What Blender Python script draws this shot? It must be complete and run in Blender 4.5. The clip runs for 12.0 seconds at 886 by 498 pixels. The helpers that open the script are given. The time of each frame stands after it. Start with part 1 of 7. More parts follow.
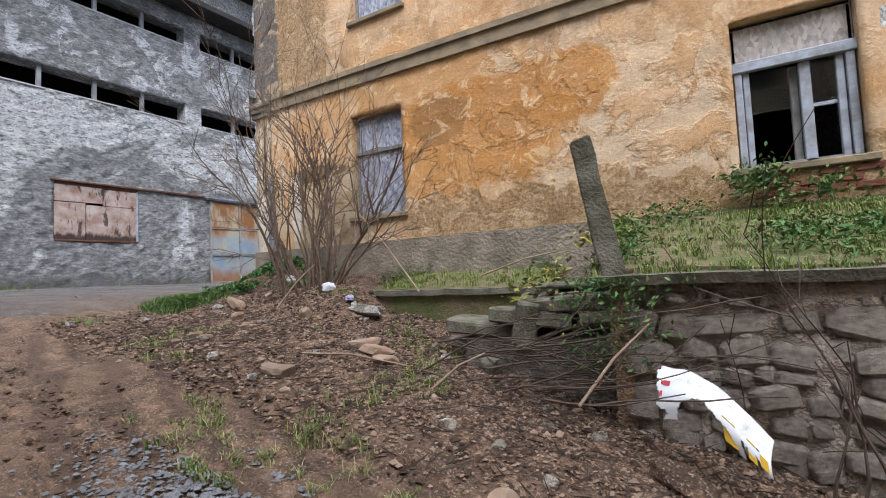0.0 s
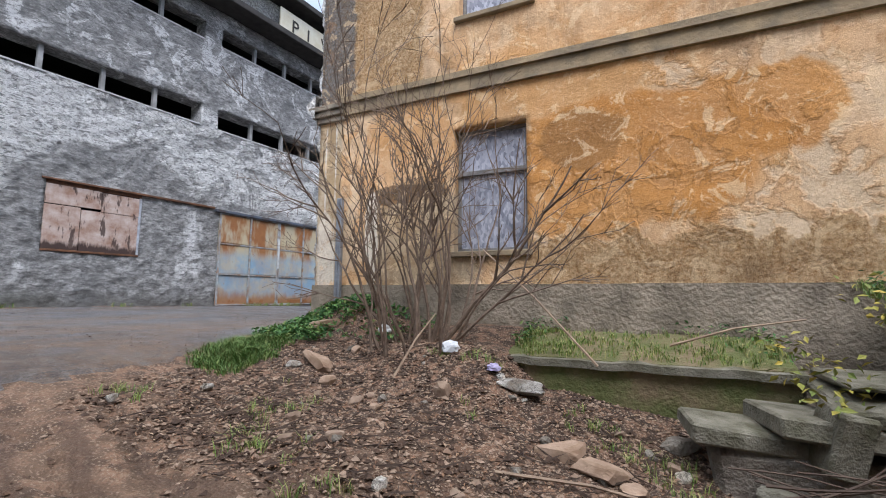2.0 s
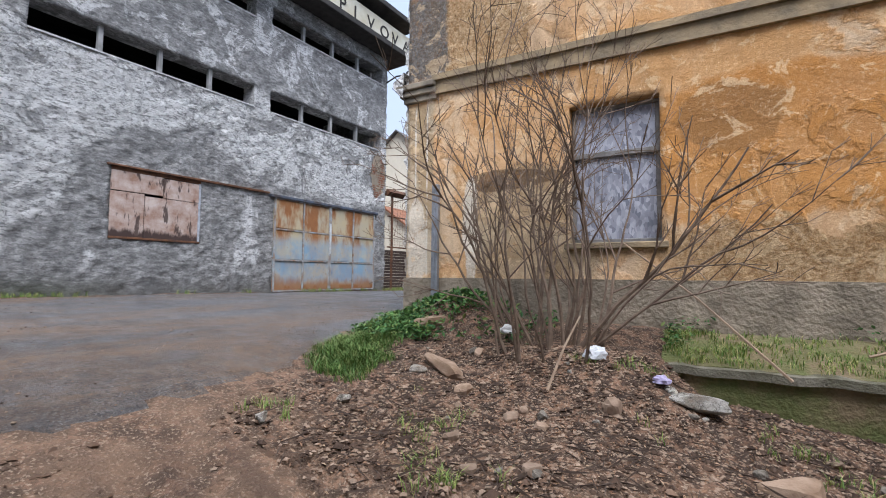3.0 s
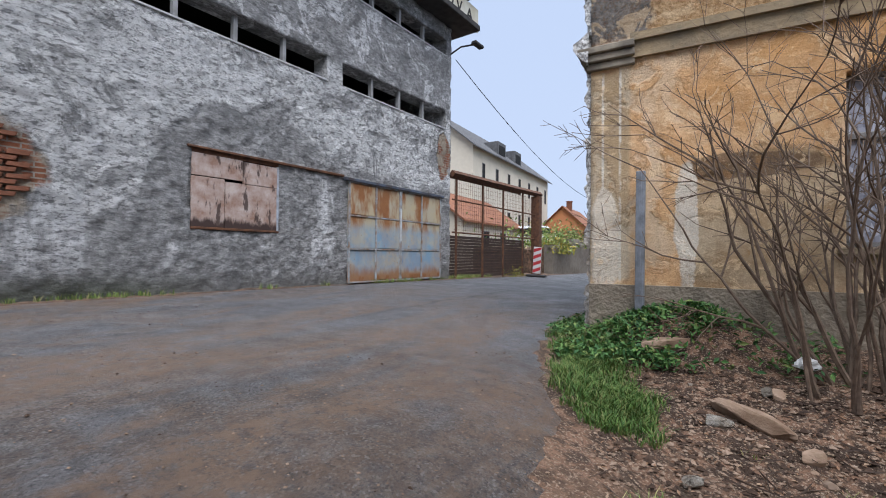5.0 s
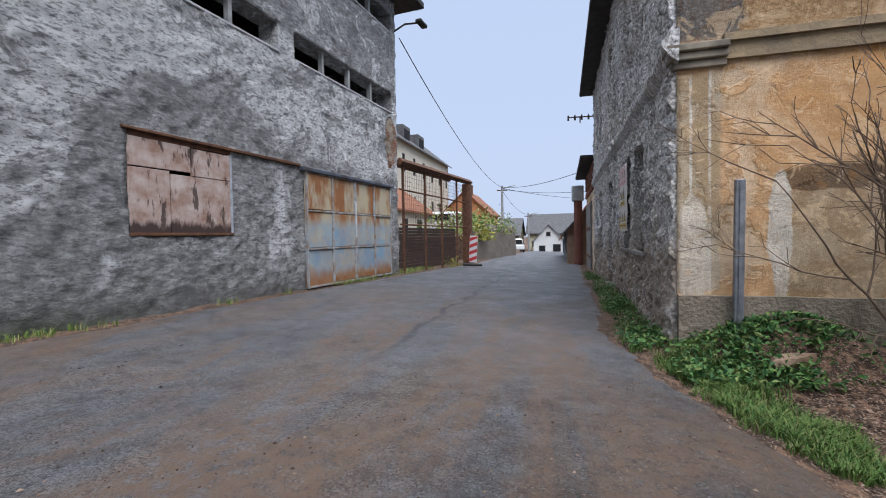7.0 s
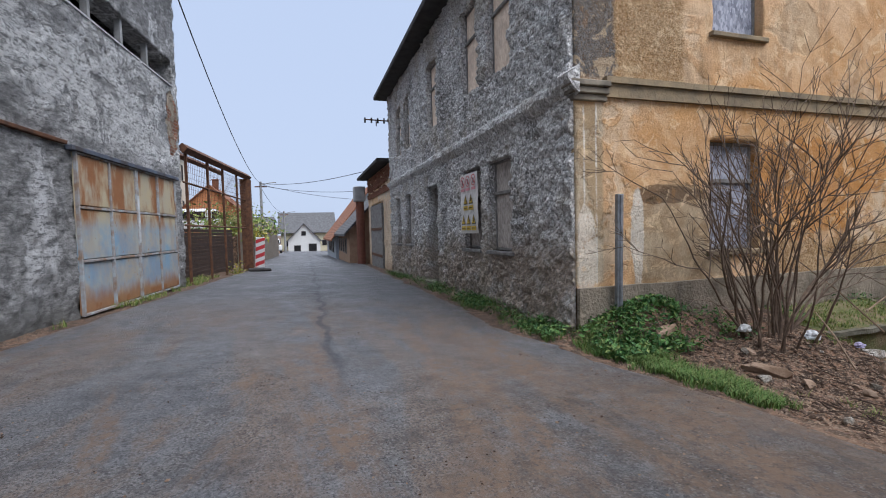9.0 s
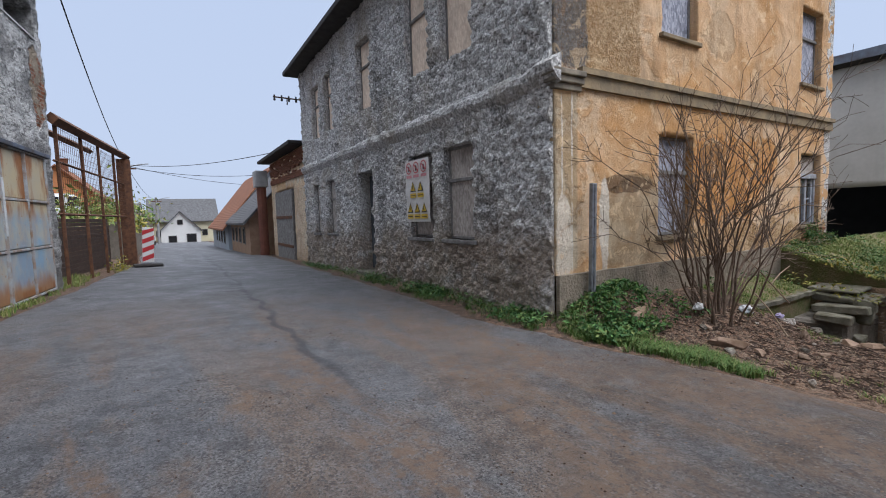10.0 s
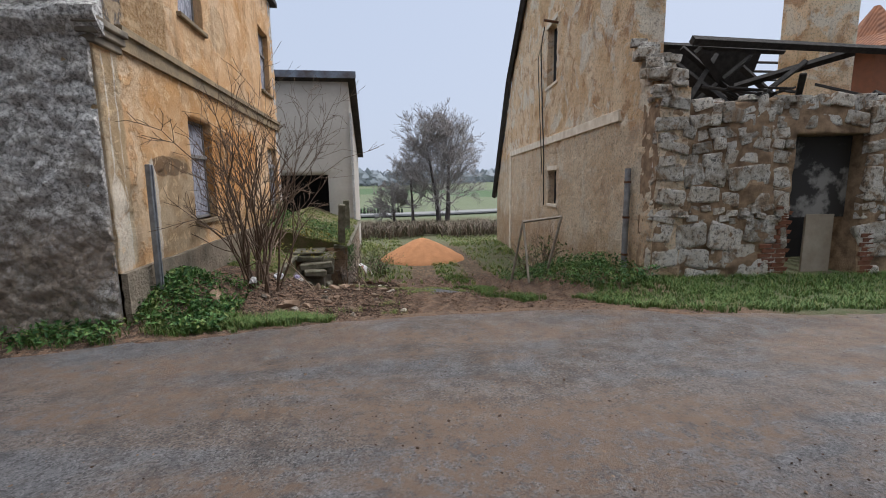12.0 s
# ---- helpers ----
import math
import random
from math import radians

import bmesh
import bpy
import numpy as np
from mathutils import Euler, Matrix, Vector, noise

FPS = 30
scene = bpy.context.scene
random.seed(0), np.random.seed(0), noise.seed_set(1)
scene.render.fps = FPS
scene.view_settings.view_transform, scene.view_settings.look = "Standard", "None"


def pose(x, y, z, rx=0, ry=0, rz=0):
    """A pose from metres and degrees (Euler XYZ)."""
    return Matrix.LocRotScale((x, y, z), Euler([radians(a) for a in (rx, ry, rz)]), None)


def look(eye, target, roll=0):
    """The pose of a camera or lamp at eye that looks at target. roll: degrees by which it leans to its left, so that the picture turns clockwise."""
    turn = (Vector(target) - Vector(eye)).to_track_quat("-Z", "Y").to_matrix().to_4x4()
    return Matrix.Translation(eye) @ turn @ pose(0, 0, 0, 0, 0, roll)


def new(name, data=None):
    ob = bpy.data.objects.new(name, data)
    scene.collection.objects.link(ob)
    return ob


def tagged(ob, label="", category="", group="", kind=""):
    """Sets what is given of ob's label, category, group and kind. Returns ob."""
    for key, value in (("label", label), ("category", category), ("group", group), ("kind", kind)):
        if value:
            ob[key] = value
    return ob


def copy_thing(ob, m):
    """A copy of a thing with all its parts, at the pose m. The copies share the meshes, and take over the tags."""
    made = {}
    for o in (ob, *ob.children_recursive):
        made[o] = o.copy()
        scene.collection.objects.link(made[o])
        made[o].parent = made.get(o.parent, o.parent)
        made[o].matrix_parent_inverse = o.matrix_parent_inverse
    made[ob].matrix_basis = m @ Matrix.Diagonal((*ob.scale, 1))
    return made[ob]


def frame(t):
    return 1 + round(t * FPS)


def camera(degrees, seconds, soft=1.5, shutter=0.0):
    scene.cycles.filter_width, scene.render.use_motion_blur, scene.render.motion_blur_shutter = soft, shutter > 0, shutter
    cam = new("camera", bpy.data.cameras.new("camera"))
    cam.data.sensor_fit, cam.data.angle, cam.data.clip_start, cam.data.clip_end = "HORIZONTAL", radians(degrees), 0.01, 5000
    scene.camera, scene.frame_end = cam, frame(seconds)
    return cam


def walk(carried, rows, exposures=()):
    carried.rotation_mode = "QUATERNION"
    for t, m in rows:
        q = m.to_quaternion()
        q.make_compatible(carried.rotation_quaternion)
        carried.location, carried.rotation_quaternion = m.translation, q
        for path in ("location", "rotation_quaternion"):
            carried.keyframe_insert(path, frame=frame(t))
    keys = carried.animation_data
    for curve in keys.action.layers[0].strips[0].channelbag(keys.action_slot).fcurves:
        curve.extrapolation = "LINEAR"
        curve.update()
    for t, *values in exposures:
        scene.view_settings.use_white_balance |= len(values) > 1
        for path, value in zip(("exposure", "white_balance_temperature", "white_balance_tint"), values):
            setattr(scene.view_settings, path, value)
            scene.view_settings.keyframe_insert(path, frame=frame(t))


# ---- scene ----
cam = camera(89.8, 12.0, soft=1.0)
PATH = [
    (0, (-0.504, -0.233, 0.327), (-1.463, 1.518, 0.443), -2.6),
    (0.5, (-1.088, -0.06, 0.445), (-1.872, 1.774, 0.592), -2.8),
    (1, (-1.634, -0.026, 0.526), (-2.436, 1.796, 0.708), -2.7),
    (1.5, (-2.119, 0.005, 0.63), (-2.959, 1.808, 0.83), -0.7),
    (2, (-2.697, 0.061, 0.719), (-3.552, 1.857, 0.929), 0.4),
    (2.5, (-3.249, 0.006, 0.797), (-4.135, 1.793, 0.942), 0.3),
    (3, (-3.828, -0.01, 0.88), (-4.773, 1.748, 1.002), 0.5),
    (3.5, (-4.398, -0.073, 0.959), (-5.414, 1.648, 1.036), 0.7),
    (3.7, (-4.599, -0.091, 0.985), (-5.636, 1.618, 1.041), 0.6),
    (5.3, (-6.472, -0.104, 1.255), (-7.431, 1.651, 1.274), -0.1),
    (5.5, (-6.717, -0.089, 1.329), (-7.626, 1.692, 1.351), -1.4),
    (6, (-7.224, -0.189, 1.481), (-8.02, 1.646, 1.49), -1.0),
    (6.5, (-7.682, -0.238, 1.54), (-8.371, 1.64, 1.513), -1.5),
    (6.7, (-7.928, -0.21, 1.516), (-8.56, 1.687, 1.474), -1.5),
    (8.3, (-9.73, -0.155, 1.672), (-9.526, 1.834, 1.615), -0.7),
    (8.5, (-9.939, -0.107, 1.677), (-9.604, 1.864, 1.622), -1.9),
    (9, (-10.428, 0.157, 1.656), (-9.836, 2.065, 1.569), -1.5),
    (9.5, (-10.892, 0.528, 1.673), (-10.075, 2.349, 1.537), -1.2),
    (10, (-11.34, 0.904, 1.705), (-10.31, 2.611, 1.548), -1.7),
    (10.5, (-11.705, 1.352, 1.743), (-10.461, 2.908, 1.56), -2.2),
    (11, (-12.04, 1.7, 1.754), (-10.505, 2.962, 1.528), -3.2),
    (11.5, (-12.197, 2.006, 1.759), (-10.287, 2.532, 1.487), -1.7),
    (11.7, (-12.245, 2.126, 1.797), (-10.28, 2.371, 1.514), -0.8),
    (12, (-12.326, 2.268, 1.799), (-10.369, 1.987, 1.501), -0.8),
]
walk(cam, [(t, look(eye, target, roll)) for t, eye, target, roll in PATH],
     [(0.0, 0.97, 5980, 12), (3.5, 0.95, 5980, 12), (5.5, 0.6, 5980, 12), (9.0, 0.57, 5980, 12), (11.0, 0.49, 6200, 12), (12.0, 0.5, 6350, 12)])

# ---- world, sun ----
world = bpy.data.worlds.new("overcast")
scene.world = world
world.use_nodes = True
wt = world.node_tree
wt.nodes.clear()
w_sky = wt.nodes.new("ShaderNodeTexSky")
w_sky.sky_type, w_sky.sun_disc = "NISHITA", False
w_sky.sun_elevation, w_sky.sun_rotation = radians(51), radians(141)
w_sky.air_density, w_sky.dust_density, w_sky.ozone_density = 1.0, 4.0, 1.0
w_co = wt.nodes.new("ShaderNodeTexCoord")
w_sep = wt.nodes.new("ShaderNodeSeparateXYZ")
wt.links.new(w_co.outputs["Generated"], w_sep.inputs[0])
w_lift = wt.nodes.new("ShaderNodeMapRange")          # an overcast sky is about three times brighter overhead than at its rim
w_lift.inputs[1].default_value, w_lift.inputs[2].default_value = 0.0, 1.0
w_lift.inputs[3].default_value, w_lift.inputs[4].default_value = 0.0, 1.0
wt.links.new(w_sep.outputs[2], w_lift.inputs[0])
w_cloud = wt.nodes.new("ShaderNodeValToRGB")
for w_e, (w_p, w_c) in zip([w_cloud.color_ramp.elements[0], w_cloud.color_ramp.elements.new(0.55), w_cloud.color_ramp.elements[-1]],
                           [(0.0, (0.18, 0.205, 0.248, 1)), (0.55, (0.172, 0.20, 0.25, 1)), (1.0, (0.98, 1.0, 1.0, 1))]):
    w_e.position, w_e.color = w_p, w_c
wt.links.new(w_lift.outputs[0], w_cloud.inputs[0])
w_amp = wt.nodes.new("ShaderNodeVectorMath")
w_amp.operation = "SCALE"
w_amp.inputs["Scale"].default_value = 23.0
wt.links.new(w_cloud.outputs[0], w_amp.inputs[0])
w_gain = wt.nodes.new("ShaderNodeMix")
w_gain.data_type = "RGBA"
w_gain.inputs[0].default_value = 0.93
wt.links.new(w_sky.outputs[0], w_gain.inputs[6])
wt.links.new(w_amp.outputs[0], w_gain.inputs[7])
w_bg = wt.nodes.new("ShaderNodeBackground")
w_bg.inputs[1].default_value = 0.1
wt.links.new(w_gain.outputs[2], w_bg.inputs[0])
w_out = wt.nodes.new("ShaderNodeOutputWorld")
wt.links.new(w_bg.outputs[0], w_out.inputs[0])
sun = new("sun", bpy.data.lights.new("sun", "SUN"))
sun.data.energy, sun.data.angle, sun.data.color = 1.9, radians(40), (1, 0.965, 0.92)
sun.matrix_world = look((0, 0, 40), (-32 * math.sin(radians(141)), -32 * math.cos(radians(141)), 0))


# ---- node material helpers ----
class Mat:
    """A small builder for procedural materials; coordinates are the object's own, in metres."""

    def __init__(self, name, rough=0.85, metal=0.0, spec=0.3):
        self.m = bpy.data.materials.new(name)
        self.m.use_nodes = True
        self.t = self.m.node_tree
        self.b = self.t.nodes["Principled BSDF"]
        self.b.inputs["Roughness"].default_value = rough
        self.b.inputs["Metallic"].default_value = metal
        self.b.inputs["Specular IOR Level"].default_value = spec
        self.co = self.t.nodes.new("ShaderNodeTexCoord").outputs["Object"]
        self.info = self.t.nodes.new("ShaderNodeObjectInfo")
        self.rnd = self.info.outputs["Random"]
        self.geo = self.t.nodes.new("ShaderNodeNewGeometry")
        self.isl = self.geo.outputs["Random Per Island"]

    def put(self, sock, v):
        if isinstance(v, (int, float)):
            sock.default_value = v
        elif isinstance(v, (tuple, list)):
            sock.default_value = (*v, 1) if len(v) == 3 and sock.type == "RGBA" else v
        else:
            self.t.links.new(v, sock)

    def world_co(self):
        self.co = self.geo.outputs["Position"]
        return self

    def scaled(self, sx, sy, sz, rot=(0, 0, 0)):
        n = self.t.nodes.new("ShaderNodeMapping")
        n.inputs["Scale"].default_value = (sx, sy, sz)
        n.inputs["Rotation"].default_value = [radians(a) for a in rot]
        self.t.links.new(self.co, n.inputs[0])
        return n.outputs[0]

    def noise(self, scale, detail=4, rough=0.55, co=None, dist=0.0):
        n = self.t.nodes.new("ShaderNodeTexNoise")
        self.put(n.inputs["Vector"], co or self.co)
        n.inputs["Scale"].default_value, n.inputs["Detail"].default_value = scale, detail
        n.inputs["Roughness"].default_value, n.inputs["Distortion"].default_value = rough, dist
        return n.outputs["Fac"]

    def voro(self, scale, feature="F1", co=None, out="Distance"):
        n = self.t.nodes.new("ShaderNodeTexVoronoi")
        n.feature = feature
        self.put(n.inputs["Vector"], co or self.co)
        n.inputs["Scale"].default_value = scale
        return n.outputs[out]

    def ramp(self, fac, stops):
        n = self.t.nodes.new("ShaderNodeValToRGB")
        while len(n.color_ramp.elements) < len(stops):
            n.color_ramp.elements.new(0.5)
        for e, (p, c) in zip(n.color_ramp.elements, stops):
            e.position, e.color = p, (c, c, c, 1) if isinstance(c, (int, float)) else (*c, 1)
        self.put(n.inputs[0], fac)
        return n.outputs[0]

    def step(self, v, a, b):
        n = self.t.nodes.new("ShaderNodeMapRange")
        n.interpolation_type = "SMOOTHSTEP"
        self.put(n.inputs[0], v)
        n.inputs[1].default_value, n.inputs[2].default_value = a, b
        return n.outputs[0]

    def math(self, op, a, b=0.0):
        n = self.t.nodes.new("ShaderNodeMath")
        n.operation = op
        self.put(n.inputs[0], a)
        self.put(n.inputs[1], b)
        return n.outputs[0]

    def mul(self, *v):
        o = v[0]
        for x in v[1:]:
            o = self.math("MULTIPLY", o, x)
        return o

    def add(self, a, b):
        return self.math("ADD", a, b)

    def mix(self, fac, a, b, blend="MIX"):
        n = self.t.nodes.new("ShaderNodeMix")
        n.data_type, n.blend_type = "RGBA", blend
        self.put(n.inputs[0], fac)
        self.put(n.inputs[6], a)
        self.put(n.inputs[7], b)
        return n.outputs[2]

    def axes(self):
        n = self.t.nodes.new("ShaderNodeSeparateXYZ")
        self.put(n.inputs[0], self.co)
        return n.outputs

    def blob(self, u, v, ru, rv, wob=0.35, scale=1.5):
        """A soft-edged patch of uneven outline round (u, v) of the wall."""
        ax = self.axes()
        a = self.math("DIVIDE", self.math("SUBTRACT", ax[0], u), ru)
        b = self.math("DIVIDE", self.math("SUBTRACT", ax[2], v), rv)
        d = self.math("SQRT", self.add(self.mul(a, a), self.mul(b, b)))
        d = self.add(d, self.mul(self.math("SUBTRACT", self.noise(scale, 6, 0.6), 0.5), wob * 4))
        return self.step(d, 1.05, 0.9)

    def done(self, color, bump=None, strength=0.5, dist=0.02, rough=None):
        self.put(self.b.inputs["Base Color"], color)
        if rough is not None:
            self.put(self.b.inputs["Roughness"], rough)
        if bump is not None:
            n = self.t.nodes.new("ShaderNodeBump")
            n.inputs["Strength"].default_value, n.inputs["Distance"].default_value = strength, dist
            self.put(n.inputs["Height"], bump)
            self.t.links.new(n.outputs[0], self.b.inputs["Normal"])
        return self.m


def plain(name, c, c2=None, scale=6.0, rough=0.8, metal=0.0, bump=0.3, dist=0.01, var=0.0):
    k = Mat(name, rough, metal)
    c2 = c2 or tuple(x * 0.65 for x in c)
    n = k.noise(scale, 5)
    n2 = k.noise(scale * 9, 3)
    col = k.mix(k.ramp(n, [(0.35, 0), (0.65, 1)]), c, c2)
    col = k.mix(k.mul(n2, 0.35), col, tuple(x * 0.5 for x in c2))
    if var:
        col = k.mix(k.mul(k.rnd, var), col, tuple(x * 0.35 for x in c2))
        col = k.mix(k.mul(k.isl, var), col, tuple(x * 0.5 for x in c))
    return k.done(col, k.add(n, n2), bump, dist)


# ---- geometry helpers ----
def part(name, bm, mat, parent=None, label="", smooth=False):
    me = bpy.data.meshes.new(name)
    bm.to_mesh(me)
    bm.free()
    if mat:
        me.materials.append(mat)
    if smooth:
        me.polygons.foreach_set("use_smooth", [True] * len(me.polygons))
    ob = new(name, me)
    if parent:
        ob.parent = parent
    if label:
        ob["label"] = label
    return ob


def thing(name, m, label, category, group="", kind=""):
    ob = new(name)
    ob.matrix_world = m
    ob.empty_display_size = 0.1
    return tagged(ob, label, category, group, kind)


def rigid(verts_faces_name, verts, faces, mat, parent=None):
    me = bpy.data.meshes.new(verts_faces_name)
    me.from_pydata(verts, [], faces)
    me.materials.append(mat)
    ob = new(verts_faces_name, me)
    if parent:
        ob.parent = parent
    return ob


def box(x0, x1, y0, y1, z0, z1, bev=0.0, bm=None, m=None, jit=0.0):
    b = bmesh.new()
    bmesh.ops.create_cube(b, size=1)
    for v in b.verts:
        v.co = Vector((x0 + (v.co.x + 0.5) * (x1 - x0), y0 + (v.co.y + 0.5) * (y1 - y0), z0 + (v.co.z + 0.5) * (z1 - z0)))
        if jit:
            v.co += Vector((random.uniform(-jit, jit), random.uniform(-jit, jit), random.uniform(-jit, jit)))
    if bev:
        bmesh.ops.bevel(b, geom=b.edges[:], offset=bev, segments=1, affect="EDGES", profile=0.5)
    if m is not None:
        bmesh.ops.transform(b, matrix=m, verts=b.verts)
    if bm is None:
        return b
    me = bpy.data.meshes.new("tmp")
    b.to_mesh(me)
    b.free()
    bm.from_mesh(me)
    bpy.data.meshes.remove(me)
    return bm


def tube(pts, r, sides=6, bm=None, r2=None, cap=True):
    """A round bar along points, tapering from r to r2."""
    bm = bm or bmesh.new()
    pts = [Vector(p) for p in pts]
    r2 = r if r2 is None else r2
    prev = None
    for i, p in enumerate(pts):
        d = (pts[min(i + 1, len(pts) - 1)] - pts[max(i - 1, 0)]).normalized()
        a = d.orthogonal().normalized() if abs(d.z) > 0.9 else d.cross(Vector((0, 0, 1))).normalized()
        b = d.cross(a)
        rr = r + (r2 - r) * i / max(1, len(pts) - 1)
        ring = [bm.verts.new(p + rr * (a * math.cos(k * math.tau / sides) + b * math.sin(k * math.tau / sides))) for k in range(sides)]
        if prev:
            for k in range(sides):
                bm.faces.new((prev[k], prev[(k + 1) % sides], ring[(k + 1) % sides], ring[k]))
        elif cap:
            bm.faces.new(ring[::-1])
        prev = ring
    if cap:
        bm.faces.new(prev)
    return bm


def fbm(x, y, z=0.0, octv=4):
    return noise.fractal(Vector((x, y, z)), 0.9, 2.1, octv)


def wall(name, length, z0, z1, holes, mat, parent, thick=0.45, cell=0.08, rough=0.02, freq=4.0, top=None, left=None, label="", seed=0.0):
    """A wall in its own plane: x along it, z up, face towards -y; holes (x0, x1, z0, z1) go through. top(x), left(z): ragged edges."""
    def lines(a, b, extra):
        ks = sorted({round(a + (b - a) * i / max(1, round((b - a) / cell)), 4) for i in range(max(1, round((b - a) / cell)) + 1)})
        ks = [k for k in ks if all(abs(k - e) > cell * 0.45 for e in extra)]
        return sorted(ks + [e for e in extra if a <= e <= b])
    us = lines(0, length, [0, length] + [h for q in holes for h in q[:2]])
    vs = lines(z0, z1, [z0, z1] + [h for q in holes for h in q[2:]])
    us = sorted(set(us))
    vs = sorted(set(vs))
    verts, faces, idx = [], [], {}

    def vert(i, j, back):
        k = (i, j, back)
        if k not in idx:
            u, v = us[i], vs[j]
            d = thick if back else -rough * fbm(u * freq, v * freq, seed, 5) - rough * 0.6 * fbm(u * freq * 0.25, v * freq * 0.25, seed + 9, 3)
            idx[k] = len(verts)
            verts.append((u, d, v))
        return idx[k]

    def solid(i, j):
        if i < 0 or j < 0 or i >= len(us) - 1 or j >= len(vs) - 1:
            return False
        u, v = (us[i] + us[i + 1]) / 2, (vs[j] + vs[j + 1]) / 2
        if any(a < u < b and c < v < d for a, b, c, d in holes):
            return False
        if top and v > top(u):
            return False
        if left and u < left(v):
            return False
        return True

    n_u, n_v, smooth = len(us) - 1, len(vs) - 1, []
    for i in range(n_u):
        for j in range(n_v):
            if not solid(i, j):
                continue
            faces.append((vert(i, j, 0), vert(i + 1, j, 0), vert(i + 1, j + 1, 0), vert(i, j + 1, 0)))
            faces.append((vert(i, j, 1), vert(i, j + 1, 1), vert(i + 1, j + 1, 1), vert(i + 1, j, 1)))
            smooth += [True, False]
            for di, dj, a, b in ((-1, 0, (i, j + 1), (i, j)), (1, 0, (i + 1, j), (i + 1, j + 1)), (0, -1, (i, j), (i + 1, j)), (0, 1, (i + 1, j + 1), (i, j + 1))):
                if not solid(i + di, j + dj):
                    faces.append((vert(*a, 0), vert(*a, 1), vert(*b, 1), vert(*b, 0)))
                    smooth.append(False)
    ob = rigid(name, verts, faces, mat, parent)
    ob.data.polygons.foreach_set("use_smooth", smooth)
    if label:
        ob["label"] = label
    return ob


def sm(a, b, x):
    t = min(1.0, max(0.0, (x - a) / (b - a)))
    return t * t * (3 - 2 * t)


# ---- lie of the land ----
def road_z(x, y):
    d = max(0.0, min(y, 90.0) - 3)
    return (0.25 - 0.0006 * d * d if d < 20 else 0.01 - 0.024 * (d - 20)) + 0.035 * (min(14.0, max(7.0, -x)) - 9)


def land(x, y):
    """Height of the ground, without small relief."""
    r = road_z(x, y)
    k = sm(-8.0, -6.6, x) * (1 - sm(9, 16, y) * (1 - sm(3, 20, x)))
    yard = 0.17 - 0.19 * (min(x, 0.5) + 7.3) - 0.03 * max(0.0, min(x, 4.0) - 0.5) + 0.085 * max(0.0, min(y, 3.0)) * sm(-5.4, -4.2, x) * (1 - sm(0, 3, x))
    yard -= 0.055 * max(0.0, min(x, 60.0) - 9)
    if y < -1.2:
        yard += (0.12 - yard) * sm(-1.2, -2.2, y) * (1 - sm(-5.5, 2.0, x))
    mound = 0.14 + 0.2 * sm(4.3, 5.0, y) + 0.30 * math.exp(-(((x + 6.2) / 0.7) ** 2 + ((y - 4.75) / 0.5) ** 2)) + 0.12 * math.exp(-(((x + 4.6) / 0.9) ** 2 + ((y - 4.3) / 0.7) ** 2))
    yard += (mound - yard) * sm(3.0, 4.25, y) * (1 - sm(-4.05, -3.5, x))
    yard += 0.22 * sm(3.4, 4.3, y) * sm(-3.9, -3.4, x) * (1 - sm(-1.6, -1.0, x))
    return r + (yard - r) * k


# ---- materials ----
def mat_ground():
    k = Mat("earth", 0.95).world_co()
    n, f, g = k.noise(0.9, 6, 0.6), k.noise(9, 5, 0.65), k.noise(60, 3)
    soil = k.mix(k.ramp(n, [(0.35, 0), (0.65, 1)]), (0.125, 0.072, 0.047), (0.23, 0.135, 0.086))
    soil = k.mix(k.ramp(f, [(0.42, 0), (0.54, 0.9)]), soil, (0.034, 0.022, 0.016))
    soil = k.mix(k.ramp(k.noise(26, 7, 0.75), [(0.51, 0), (0.6, 0.75)]), soil, (0.034, 0.021, 0.014))
    soil = k.mix(k.ramp(g, [(0.54, 0), (0.66, 0.75)]), soil, (0.36, 0.28, 0.21))
    ax = k.axes()
    rut = k.mul(k.step(ax[1], 3.2, 1.6), k.step(ax[0], 2.5, -1.0))
    soil = k.mix(k.mul(rut, k.ramp(k.noise(2.2, 8, 0.65), [(0.4, 0.15), (0.6, 0.7)])), soil, (0.18, 0.115, 0.075))
    ridge = k.math("SINE", k.add(k.mul(k.add(ax[1], k.mul(ax[0], 0.3)), 19.0), k.mul(n, 9.0)))
    ridge = k.mul(ridge, rut, k.step(ax[0], -7.0, -5.2))
    soil = k.mix(k.ramp(ridge, [(0.1, 0), (0.7, 0.5)]), soil, (0.06, 0.036, 0.026))
    meadow = k.mix(k.noise(0.15, 5), (0.055, 0.08, 0.035), (0.13, 0.125, 0.065))
    meadow = k.mix(k.ramp(k.noise(3.0, 5), [(0.45, 0), (0.6, 0.6)]), meadow, (0.12, 0.1, 0.06))
    far = k.math("MAXIMUM", k.step(k.add(ax[0], k.mul(n, 3)), 2.5, 5.5), k.step(ax[1], -2.0, -2.8))
    track = k.mul(k.step(k.math("ABSOLUTE", k.math("SUBTRACT", k.math("ABSOLUTE", k.add(ax[1], 0.2)), 0.9)), 0.75, 0.35), k.step(ax[0], 14, 7))
    far = k.mul(far, k.math("SUBTRACT", 1.0, k.mul(track, 0.8)))
    fields = k.mix(k.step(k.noise(0.012, 2), 0.45, 0.5), (0.06, 0.10, 0.045), (0.11, 0.13, 0.075))
    meadow = k.mix(k.step(ax[0], 60, 66), meadow, fields)
    return k.done(k.mix(far, soil, meadow), k.add(k.mul(ridge, -0.9), k.add(k.mul(n, 0.6), k.add(f, k.mul(g, 0.5)))), 1.0, 0.04)


